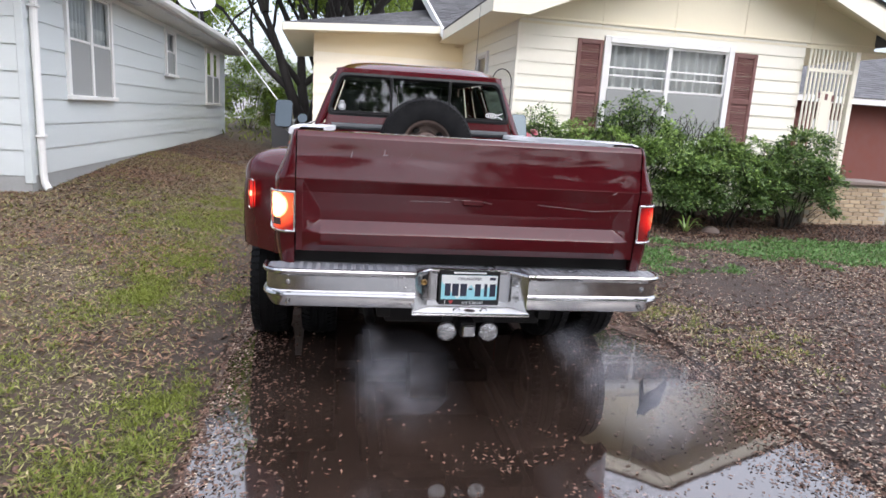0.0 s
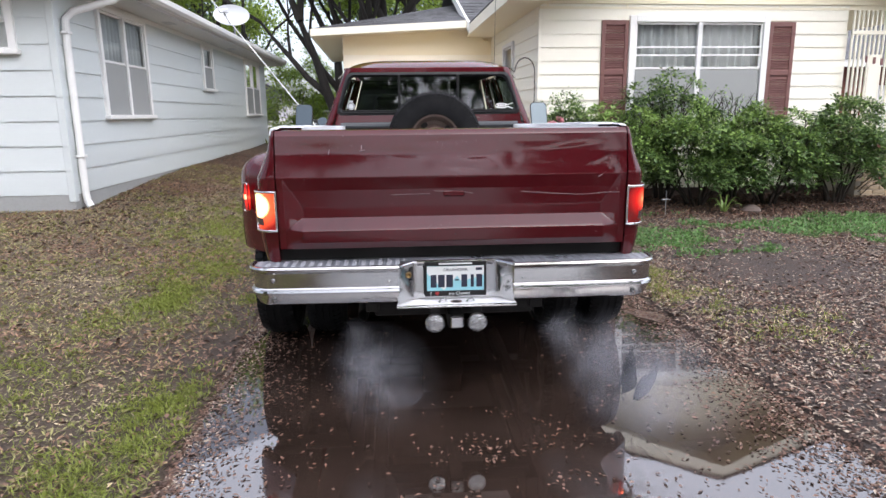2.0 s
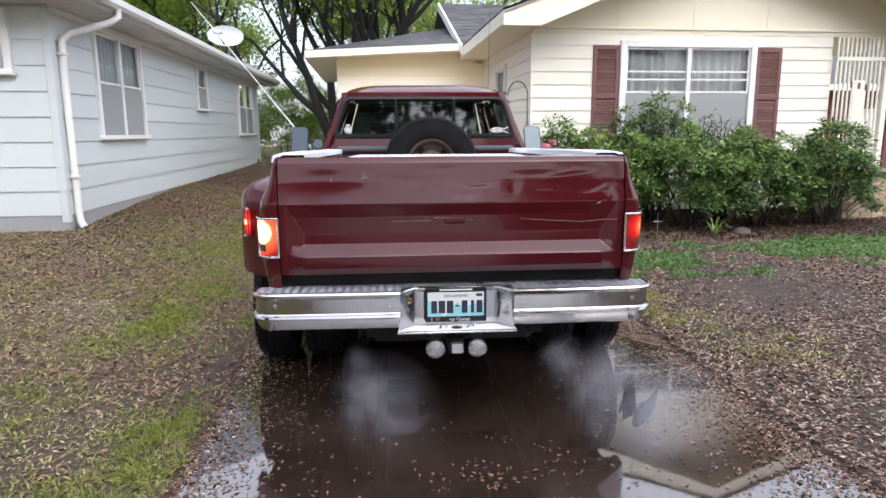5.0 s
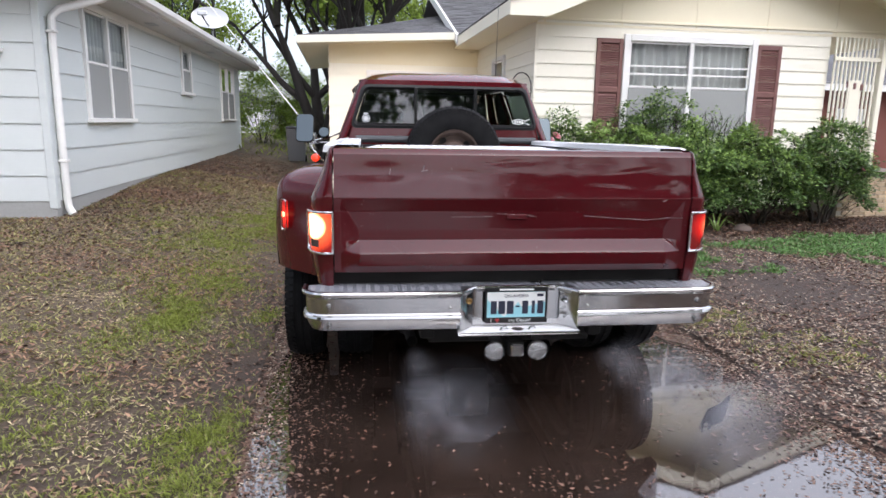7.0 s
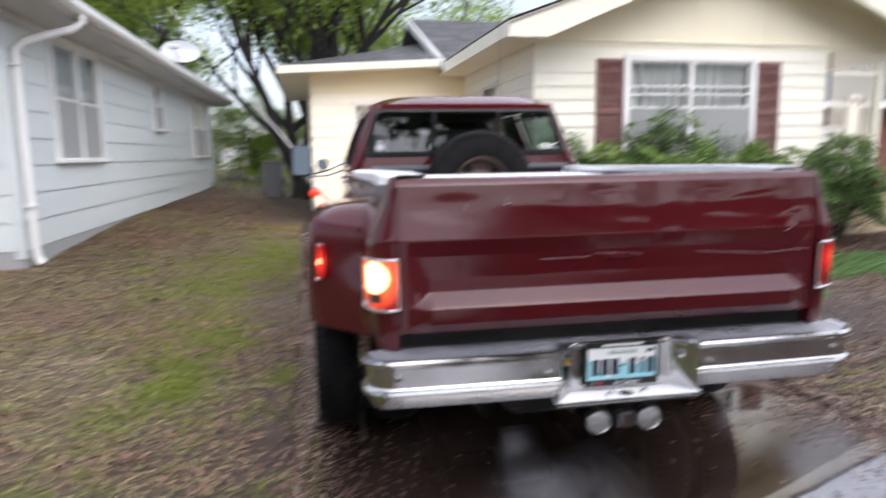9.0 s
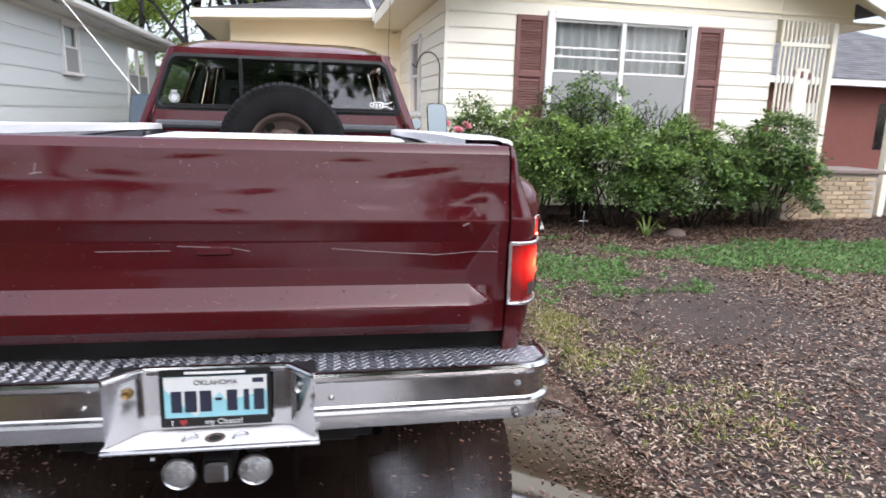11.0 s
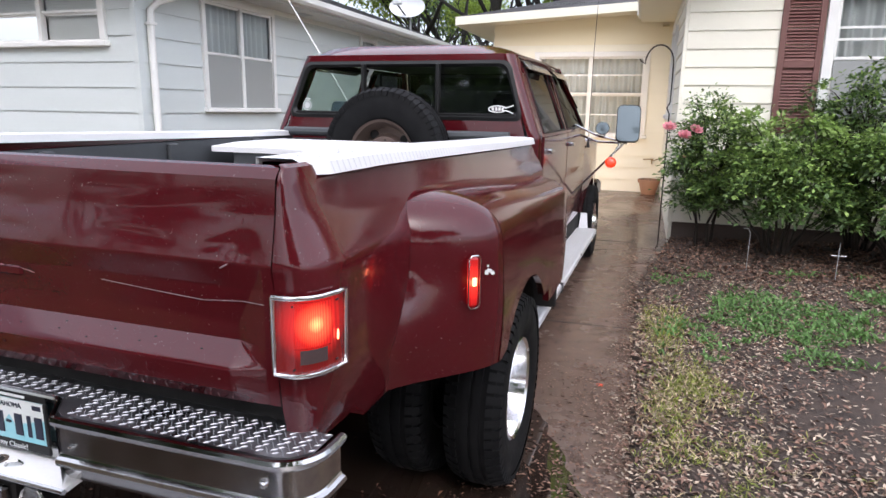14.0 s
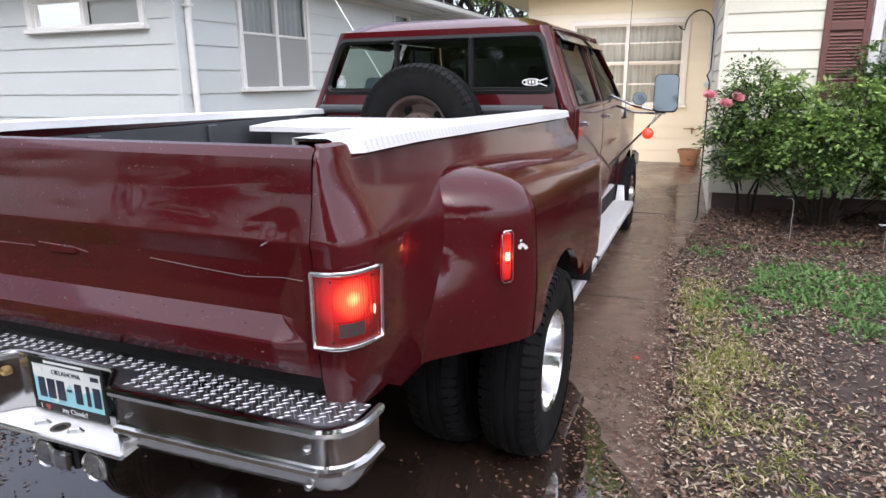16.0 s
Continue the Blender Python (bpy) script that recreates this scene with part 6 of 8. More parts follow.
    part("headliner", Shape().box(-0.72, 0.72, 3.05, 4.70, 1.895, 1.91), SEAT, t)
    part("gun_rack", Shape().tube([(-0.2, 2.98, 1.55), (-0.2, 2.99, 1.80)], 0.008, 6).tube([(0.2, 2.98, 1.55), (0.2, 2.99, 1.80)], 0.008, 6), BLACK, t)


def mirror(t, sx):
    mr = new("tow_mirror")
    mr.parent = t
    mr.location = (sx * 1.405, 4.62, 1.470)
    mr.rotation_euler = (radians(-19), 0, radians(sx * 4))
    tagged(mr, "tall towing mirror on tubular chrome arms")
    loop = rounded_loop(-0.10, 0.10, -0.165, 0.165, 0.045)
    sh = Shape().grid([[(x * 0.94, -0.012, z * 0.97) for x, z in loop], [(x, -0.008, z) for x, z in loop], [(x, 0.015, z) for x, z in loop], [(x * 0.85, 0.045, z * 0.9) for x, z in loop]], close_u=True)
    sh.f.append(tuple(range(len(sh.v) - len(loop), len(sh.v))))
    part("mirror_shell", sh, BLACK, mr, "black mirror shell")
    part("mirror_glass", Shape().add([(x * 0.93, -0.010, z * 0.96) for x, z in loop], [tuple(range(len(loop)))]), TINTED_MIRROR, mr, "mirror glass", angle=0)
    part("mirror_arm", Shape().tube([(-sx * 0.46, 0.12, 0.02), (-sx * 0.25, 0.05, -0.10), (-sx * 0.06, 0.02, -0.15), (0, 0.03, -0.17)], 0.010, 8), CHROME, mr, "chrome arm")
    part("mirror_arm", Shape().tube([(-sx * 0.46, 0.24, -0.02), (-sx * 0.25, 0.16, -0.12), (-sx * 0.05, 0.05, -0.16)], 0.010, 8), CHROME, mr, "chrome arm")
    part("mirror_brace", Shape().tube([(-sx * 0.02, 0.03, -0.16), (-sx * 0.20, 0.05, -0.36), (-sx * 0.44, 0.10, -0.62)], 0.009, 8), CHROME, mr, "chrome brace")
    part("mirror_post", Shape().tube([(0.0 - sx * 0.07, 0.05, -0.17), (-sx * 0.07, 0.06, 0.0), (-sx * 0.05, 0.05, 0.13)], 0.010, 8), CHROME, mr)
    part("blind_spot_mirror", Shape().lathe([(-0.008, 0.0005), (-0.008, 0.055), (0.0, 0.06), (0.03, 0.045), (0.05, 0.0005)], "y", (-sx * 0.215, 0.02, -0.04), 24), TINTED_MIRROR, mr, "round convex mirror")
    part("blind_spot_stem", Shape().tube([(-sx * 0.20, 0.03, -0.03), (-sx * 0.19, 0.04, -0.12)], 0.010, 6), CHROME, mr)
    part("signal_lamp", Shape().lathe([(-0.03, 0.0005), (-0.026, 0.028), (-0.01, 0.045), (0.0, 0.048), (0.012, 0.045), (0.03, 0.02), (0.03, 0.0005)], "y", (-sx * 0.125, 0.02, -0.345), 20), AMBER, mr, "lit round red-orange signal lamp")
    part("signal_stem", Shape().tube([(-sx * 0.125, 0.02, -0.30), (-sx * 0.06, 0.02, -0.17)], 0.006, 6), CHROME, mr)


truck()

# ---- things in the bed ----
sp = holder("spare_wheel", "upright spare truck tyre on a rusty steel rim", "tyre", TRUCK @ pose(0.035, 2.56, 1.285, 0, 8, 0))
sh_ = tyre_shape(0.405, 0.215, 0.225)
part("tyre", sh_.moved(pose(0, 0, 0, 0, 0, 90)), RUBBER, sp, "worn black tyre")
rim_ = Shape().lathe([(-0.09, 0.217), (-0.10, 0.217), (-0.085, 0.20), (-0.03, 0.19), (0.01, 0.165), (0.0, 0.13), (-0.05, 0.11), (-0.055, 0.075), (-0.05, 0.07), (-0.05, 0.045)], "y", sides=36)
part("rim", rim_, RIM_RUST, sp, "rusty grey steel rim")
for k in range(4):
    a = radians(45 + 90 * k)
    part("hand_hole", Shape().lathe([(-0.006, 0.0005), (-0.006, 0.027), (0.004, 0.032)], "y", (0.148 * math.sin(a), 0, 0.148 * math.cos(a)), 14), DARK, sp)
for k in range(8):
    a = radians(45 * k)
    part("bolt_hole", Shape().lathe([(-0.058, 0.0005), (-0.058, 0.007)], "y", (0.088 * math.sin(a), 0, 0.088 * math.cos(a)), 8), DARK, sp)

bx = holder("tool_chest", "low white tread-plate tool chest across the truck bed", "tool chest", TRUCK @ pose(0, 0, 0))
# the body is coloured grey for the shade beneath the white lid
part("chest_body", Shape().box(-0.64, 0.755, 1.88, 2.34, 0.862, 1.315, 0.01), GALV, bx, "metal chest body with the lid's shade in its grey colour")
lid = part("lid", Shape().grid([[(-0.72, 1.80, 1.315), (0.77, 1.80, 1.315), (0.77, 2.40, 1.315), (-0.72, 2.40, 1.315)], [(-0.72, 1.80, 1.345), (0.77, 1.80, 1.345), (0.77, 2.40, 1.345), (-0.72, 2.40, 1.345)], [(-0.62, 1.90, 1.368), (0.77, 1.90, 1.368), (0.77, 2.34, 1.368), (-0.62, 2.34, 1.368)]], close_u=True).add([(-0.62, 1.90, 1.368), (0.77, 1.90, 1.368), (0.77, 2.34, 1.368), (-0.62, 2.34, 1.368)], [(0, 1, 2, 3)]), WHITE_METAL, bx, "white tread-plate lid", angle=15)
tagged(part("raised_tread", lozenges(Shape(), lambda x, y: True, -0.60, 0.75, 1.92, 2.33, 1.368, 0.030, 0.024, 0.004), TREAD_PALE, lid, angle=0), kind="stuff")
part("latch", Shape().box(0.02, 0.10, 1.872, 1.882, 1.22, 1.30, 0.003), CHROME, bx)


# ---- plants and litter ----
def flakes(name, centres, across, along, lift, material, parent=None, label="", category="", kind="stuff"):
    """Many small folded leaves or blades in one mesh. centres: base points; across: half width vectors; along: length vectors; lift: offset of the middle."""
    n = len(centres)
    v = np.empty((n, 4, 3), dtype=np.float32)
    mid = centres + along * 0.5 + lift
    v[:, 0], v[:, 1], v[:, 2], v[:, 3] = centres, mid - across, centres + along, mid + across
    idx = np.arange(n, dtype=np.int32)[:, None] * 4
    tri = np.concatenate([idx + 0, idx + 1, idx + 2, idx + 0, idx + 2, idx + 3], axis=1).reshape(-1, 3)
    me = bpy.data.meshes.new(name)
    me.vertices.add(n * 4)
    me.vertices.foreach_set("co", v.reshape(-1))
    me.loops.add(len(tri) * 3)
    me.loops.foreach_set("vertex_index", tri.reshape(-1))
    me.polygons.add(len(tri))
    me.polygons.foreach_set("loop_start", np.arange(0, len(tri) * 3, 3, dtype=np.int32))
    me.polygons.foreach_set("loop_total", np.full(len(tri), 3, dtype=np.int32))
    me.update()
    me.validate()
    me.materials.append(material)
    ob = new(name, me)
    if parent is not None:
        ob.parent = parent
    return tagged(ob, label, category, kind=kind)


rg_ = np.random.default_rng(11)


def field(x, y, scale, seed):
    return noise.noise((x * scale, y * scale, seed))


def scatter(n, x0, x1, y0, y1, keep, near_bias=1.0):
    """Points over a stretch of ground, thinned by keep(x, y)."""
    out = []
    while len(out) < n:
        x = x0 + (x1 - x0) * rg_.random()
        y = y0 + (y1 - y0) * rg_.random() ** near_bias
        if rg_.random() < keep(x, y):
            out.append((x, y, land(x, y)))
    return np.array(out, dtype=np.float32)


def lying(pts, length, width, tilt, material, name, label, category, curl=0.25, up=0.004):
    n = len(pts)
    a = rg_.random(n) * 2 * np.pi
    ln = length * (0.5 + rg_.random(n))
    el = tilt * rg_.random(n)
    d = np.stack([np.cos(a) * np.cos(el), np.sin(a) * np.cos(el), np.sin(el)], 1)
    w = np.stack([-np.sin(a), np.cos(a), (rg_.random(n) - 0.5) * 0.8], 1) * (width * (0.6 + 0.8 * rg_.random(n)) / 2)[:, None]
    lift = np.stack([np.zeros(n), np.zeros(n), ln * curl * rg_.random(n)], 1)
    base = pts + np.stack([np.zeros(n), np.zeros(n), up + rg_.random(n) * 0.008], 1)
    return flakes(name, base, w, d * ln[:, None], lift, material, None, label, category)


def tufts(pts, count, spread):
    """Blades stand in small tufts."""
    q = np.repeat(pts, count, axis=0)
    q[:, :2] += rg_.normal(size=(len(q), 2)) * spread
    return q.astype(np.float32)


def bump_at(x, y, cx, cy, rx, ry):
    return math.exp(-((x - cx) / rx) ** 2 - ((y - cy) / ry) ** 2)


def green_left(x, y):
    ragged = 0.55 + 1.1 * field(x, y, 2.6, 8.0) + 0.5 * field(x, y, 7.0, 4.0)
    g = 0.26 * max(0, field(x, y, 0.9, 3.0) + 0.5 * field(x, y, 3.0, 8.0) - 0.02)
    k = 1.1 * bump_at(x, y, -1.45, 5.1, 0.28, 0.55) + 1.0 * bump_at(x, y, -1.2, 6.3, 0.26, 0.6) + 0.9 * bump_at(x, y, -0.66, 4.85, 0.16, 0.4)
    k += 0.9 * bump_at(x, y, -0.78, 3.1, 0.20, 0.5) + 0.7 * bump_at(x, y, -0.95, 2.45, 0.30, 0.35) + 0.3 * bump_at(x, y, -1.5, 3.2, 0.4, 0.4) + 0.4 * bump_at(x, y, -0.9, 1.2, 0.4, 0.8)
    k += 0.8 * bump_at(x, y, -1.0, 9.8, 0.5, 1.6) + 0.5 * bump_at(x, y, -1.7, 8.3, 0.6, 1.2) + 0.15 * bump_at(x, y, -2.4, 3.6, 1.0, 1.2)
    g += k * max(ragged, 0)
    g *= 1 - 0.9 * bump_at(x, y, -0.80, 4.1, 0.22, 0.5) - 0.9 * bump_at(x, y, -0.85, 7.2, 0.32, 1.2)
    return min(max(g, 0), 1)


def mud(x, y):
    return min(1, 0.95 * bump_at(x, y, -0.72, 4.1, 0.20, 1.3) + 0.95 * bump_at(x, y, -0.82, 7.3, 0.34, 1.4))


grass_l = scatter(9500, -6.5, DRIVE_L - 0.02, -3.0, 16, lambda x, y: green_left(x, y) ** 1.3 * smooth(-3.0, 1.0, y), 1.3)
lying(tufts(grass_l, 8, 0.024), 0.036, 0.005, 1.2, GRASS, "lawn_grass", "short patchy green lawn grass beside the driveway", "grass", 0.12)
thatch_l = scatter(150000, -6.5, DRIVE_L + 0.02, -3.0, 14, lambda x, y: (1 - 0.75 * green_left(x, y)) * (1 - 0.93 * mud(x, y)) * smooth(-3.0, 1.0, y), 1.25)
tone = np.array([field(x, y, 0.55, 12.0) + 0.6 * field(x, y, 1.7, 15.0) + 0.25 * field(x, y, 6.0, 1.0) for x, y, _ in thatch_l]) + rg_.normal(size=len(thatch_l)) * 0.22
lying(thatch_l[tone > 0.14], 0.033, 0.0075, 0.40, THATCH, "lawn_thatch", "pale dry thatch and small dead leaves on the lawn", "dry grass", 0.15)
lying(thatch_l[(tone <= 0.14) & (tone > -0.20)], 0.044, 0.0080, 0.7, THATCH_OLIVE, "lawn_thatch", "olive half-dry thatch on the lawn", "dry grass", 0.15)
lying(thatch_l[tone <= -0.20], 0.042, 0.0125, 0.45, THATCH_BROWN, "lawn_thatch", "brown thatch and leaf bits on the lawn", "dry grass", 0.15)
litter_l = scatter(30000, -6.0, DRIVE_L + 0.1, -2.0, 20, lambda x, y: 0.09 + 0.95 * bump_at(x, y, -2.6, 13.0, 1.3, 4.5) + 0.5 * bump_at(x, y, -3.1, 9.5, 0.5, 2.5) + 0.5 * bump_at(x, y, -0.62, 3.6, 0.14, 2.2), 1.2)
lying(litter_l, 0.038, 0.020, 0.4, LITTER, "dead_leaves", "reddish brown dead leaves on the lawn", "leaves", 0.3)


def right_chip(x, y):
    k = 0.55 + 0.45 * field(x, y, 1.2, 5.0)
    k *= 1 - 0.85 * bump_at(x, y, 4.0, 5.5, 0.75, 1.2)
    k += 0.5 * bump_at(x, y, 2.55, 5.6, 0.14, 2.2)
    return min(max(k, 0.04), 1) * (0.4 if y > 8.1 else 1)


chips = scatter(135000, DRIVE_R - 0.12, 10.5, -3.0, 8.8, lambda x, y: right_chip(x, y) * smooth(-3.0, 1.0, y) * (1.0 if x < 7.5 else 0.5))
lying(chips[:60000], 0.031, 0.0115, 0.3, CHIP, "fallen_leaves", "pale tan fallen leaves over bare wet soil", "leaves", 0.15)
lying(chips[60000:], 0.034, 0.0145, 0.35, LITTER, "fallen_leaves", "dark brown wet leaves over bare soil", "leaves", 0.3)
mulch = scatter(16000, 2.55, 9.6, 8.0, 9.8, lambda x, y: 0.9)
lying(mulch, 0.038, 0.018, 0.5, LITTER, "leaf_mulch", "reddish brown leaf mulch under the shrubs", "mulch", 0.35)


def green_right(x, y):
    g = 1.2 * bump_at(x, y, 2.68, 6.5, 0.14, 0.35) + 0.6 * bump_at(x, y, 2.78, 4.9, 0.20, 0.6) + 0.5 * bump_at(x, y, 2.72, 5.6, 0.18, 0.5) + 0.12 * bump_at(x, y, 3.1, 4.0, 0.4, 0.6)
    return min(g * (0.5 + field(x, y, 3.0, 2.0)), 1)


grass_r = scatter(1700, DRIVE_R + 0.03, 5.0, 1.0, 7.6, lambda x, y: max(green_right(x, y), 0))
lying(tufts(grass_r[600:1150], 7, 0.03), 0.036, 0.006, 0.9, THATCH, "verge_thatch", "dry tan grass at the driveway's edge", "dry grass", 0.12)
lying(tufts(grass_r[:600], 7, 0.022), 0.036, 0.0055, 1.2, GRASS, "verge_grass", "sparse green grass tufts at the driveway's edge", "grass", 0.12)
def cover_at(x, y):
    """Low plants: a patch near the driveway and a wider one before the far shrubs, with ragged rims."""
    rag = 0.42 * field(x, y, 2.2, 6.0) + 0.30 * field(x, y, 6.0, 2.0)
    near = 1 - math.hypot((x - 3.52) / 0.62, (y - 7.0) / 0.72)
    far_ = 1 - math.hypot((x - 6.9) / 2.25, (y - 7.15) / 0.85) if x > 4.5 else 0
    return smooth(0.0, 0.25, max(near, far_) + rag) if max(near, far_) > -0.3 else 0


cover = scatter(15000, 2.6, 10.5, 5.9, 8.3, cover_at)
lying(cover, 0.05, 0.015, 1.0, GRASS_DEEP, "groundcover", "low bright green groundcover in front of the shrub bed", "plants", 0.25)
far_grass = scatter(9000, -16, 14, 20, 60, lambda x, y: 0.6)
lying(far_grass, 0.22, 0.05, 1.2, GRASS, "far_grass", "green and brown grass in the back yard", "grass", 0.1)

# debris on the driveway, thickest along its edges
deb = []
while len(deb) < 23000:
    x, y = DRIVE_L + (DRIVE_R - DRIVE_L) * rg_.random(), 0.6 + 11 * rg_.random() ** 1.4
    e = min(x - DRIVE_L, DRIVE_R - x)
    if rg_.random() < math.exp(-e / (0.15 if x < 1 else 0.19 if y < 5.8 else 0.085)) + 0.0009 + 0.10 * bump_at(x, y, 0.85, 2.4, 0.45, 0.5) * (field(x, y, 4.0, 3.0) > 0.05):
        deb.append((x, y, drive_height(y) + 0.002))
deb = np.array(deb, dtype=np.float32)
rim_ = np.minimum(deb[:, 0] - DRIVE_L, DRIVE_R - deb[:, 0])
pale = (rim_ < 0.20) & (rg_.random(len(deb)) < 0.25)
lying(deb[~pale], 0.024, 0.010, 0.2, LITTER, "driveway_debris", "wet brown leaf debris on the driveway", "leaves", 0.2, 0.003)
lying(deb[pale], 0.022, 0.009, 0.2, CHIP, "driveway_debris", "pale leaf bits on the wet driveway", "leaves", 0.2, 0.003)
red = Shape()
for k in range(7):
    a = 2 * math.pi * k / 7
    red.add([(0, 0, 0.006), (0.03 * math.cos(a - 0.3), 0.03 * math.sin(a - 0.3), 0.014), (0.05 * math.cos(a), 0.05 * math.sin(a), 0.008), (0.03 * math.cos(a + 0.3), 0.03 * math.sin(a + 0.3), 0.014)], [(0, 1, 2, 3)])
solid("red_leaf", red, RED_LEAF, "bright orange-red fallen leaf on the wet driveway", "leaf", m=pose(2.27, 5.45, 0.002) @ Matrix.Scale(0.55, 4), angle=0)
solid("fallen_twig", Shape().tube([(0, 0, 0.008), (0.10, -0.13, 0.012), (0.17, -0.25, 0.008), (0.30, -0.36, 0.007)], [0.006, 0.006, 0.005, 0.003], 6), TWIG, "dark fallen twig at the driveway's edge", "twig", m=pose(2.20, 4.35, 0.004))


def shrub(name, cx, cy, rx, ry, low, high, leaves, label, material, seed, pale_top=0.5, leaf=0.056, stems=10, blobs=9):
    """Bare crooked stems carrying clumps of small leaves."""
    rng = np.random.default_rng(seed)
    base = land(cx, cy)
    sh = holder(name, label, "shrub", pose(cx, cy, base))
    st = Shape()
    clumps = []
    for k in range(stems):
        a = 2 * math.pi * (k + rng.random() * 0.7) / stems
        tip = Vector((rx * 0.85 * math.cos(a) * (0.4 + 0.6 * rng.random()), ry * 0.85 * math.sin(a) * (0.4 + 0.6 * rng.random()), low + (high - low) * (0.35 + 0.5 * rng.random())))
        root = Vector((0.09 * math.cos(a), 0.09 * math.sin(a), -0.03))
        knee = Vector((tip.x * 0.45 + 0.10 * (rng.random() - 0.5), tip.y * 0.45 + 0.10 * (rng.random() - 0.5), tip.z * (0.22 + 0.12 * rng.random())))
        bend = knee.lerp(tip, 0.45) + Vector((0.12 * (rng.random() - 0.5), 0.12 * (rng.random() - 0.5), -0.05))
        path = [root, root.lerp(knee, 0.5) + Vector((0.03 * (rng.random() - 0.5), 0.03 * (rng.random() - 0.5), 0.03)), knee, bend, bend.lerp(tip, 0.5) + Vector((0.05 * (rng.random() - 0.5), 0.05 * (rng.random() - 0.5), 0.0)), tip]
        st.tube(path, [0.020, 0.017, 0.013, 0.010, 0.007, 0.003], 6)
        for f in (0.55, 0.75, 0.95):
            p = bend.lerp(tip, f)
            e = p + Vector(((rng.random() - 0.5) * 0.5 * rx, (rng.random() - 0.5) * 0.5 * ry, 0.12 + 0.15 * rng.random()))
            st.tube([p, p.lerp(e, 0.5) + Vector((0.01, 0.01, 0.01)), e], [0.007, 0.005, 0.002], 5)
    # flat sprays of leaves at the twig ends, in tiers with gaps between them
    cps, dirs, lns, sides = [], [], [], []
    sprays = blobs * 7
    per = max(leaves // sprays, 8)
    big = max(1.0, rx / 0.9)
    for k in range(sprays):
        a = rng.random() * 2 * math.pi
        el = math.asin(min(1.0, rng.random() ** 0.8))
        rr = 0.62 + 0.40 * rng.random()
        top = high + 0.26 * noise.noise((math.cos(a) * 1.6, math.sin(a) * 1.6, seed * 1.7))
        c = Vector((rx * rr * math.cos(a) * math.cos(el) ** 0.7, ry * rr * math.sin(a) * math.cos(el) ** 0.7, low + (top - low) * rr * math.sin(el) + 0.04 * rng.normal()))
        inner = Vector((c.x * 0.55, c.y * 0.55, max(c.z - 0.22, 0.1)))
        st.tube([inner, inner.lerp(c, 0.55) + Vector((0.02 * rng.normal(), 0.02 * rng.normal(), 0.02)), c], [0.006, 0.004, 0.002], 4)
        m = int(per * (0.5 + rng.random()))
        off = rng.normal(size=(m, 3)) * np.array([0.078, 0.078, 0.030]) * big
        outw = np.array([c.x, c.y, 0.0]) / max(math.hypot(c.x, c.y), 0.05)
        off[:, 2] -= (off[:, 0] * outw[0] + off[:, 1] * outw[1]) * 0.45
        cps.append(np.array(c) + off)
        d = off * 5 / big + rng.normal(size=(m, 3)) * np.array([0.5, 0.5, 0.30]) + outw * 0.35
        dirs.append(d)
    p = np.concatenate(cps)
    d = np.concatenate(dirs)
    part("stem_clump", st, TWIG_DARK, sh, "bare dark crooked stems")
    keep = p[:, 2] > low - 0.15
    p, d = p[keep], d[keep]
    n = len(p)
    d /= np.linalg.norm(d, axis=1)[:, None]
    side = np.cross(d, np.array([0, 0, 1.0]) + rng.normal(size=(n, 3)) * 0.35)
    side /= np.linalg.norm(side, axis=1)[:, None]
    ln = leaf * (0.6 + 0.8 * rng.random(n))
    up = np.cross(side, d) * (ln * 0.12)[:, None]
    # paler leaves grow commoner upwards: young growth, and top light put into the colour
    yo = (rng.random(n) < pale_top * np.clip((p[:, 2] - low) / (high - low) + 0.1, 0, 1))
    for sel, mt, nm in ((~yo, material, "foliage"), (yo, LEAF_PALE, "young_foliage")):
        if sel.sum():
            flakes(nm, p[sel], side[sel] * (ln[sel] * 0.27)[:, None], d[sel] * ln[sel][:, None], up[sel], mt, sh)
    return sh


shrub("azalea_shrub", 3.80, 8.95, 0.92, 0.62, 0.42, 1.40, 14500, "leafy green azalea shrub on bare stems before the house wall", LEAF_DARK, 21, 0.9, stems=8, blobs=12)
shrub("azalea_shrub", 4.90, 8.80, 0.92, 0.66, 0.40, 1.34, 15000, "dense green azalea shrub under the front window", LEAF_DARK, 22, 0.7, blobs=12)
shrub("azalea_shrub", 5.95, 8.72, 0.90, 0.66, 0.38, 1.32, 15000, "dense green azalea shrub under the front window", LEAF_DARK, 23, 0.6, blobs=12)
shrub("azalea_shrub", 7.0, 8.75, 0.80, 0.66, 0.28, 1.42, 13500, "dense dark green azalea shrub beside the porch", LEAF_DARK, 24, 0.25, blobs=12)
shrub("tall_shrub", 4.65, 9.38, 0.80, 0.20, 1.10, 1.80, 4200, "taller thin green shrub growing up before the window", LEAF_DARK, 25, 0.35, blobs=6)
shrub("bare_shrub", 5.75, 9.42, 0.55, 0.14, 1.05, 1.62, 500, "thin half-bare shrub before the window", LEAF_DARK, 27, 0.2, 0.04, 9, 4)
rose = shrub("rose_bush", 3.14, 9.30, 0.42, 0.32, 0.42, 1.58, 6500, "thin rose bush with pink blooms at the house corner", LEAF_DARK, 26, 0.45, 0.05, 4, 9)


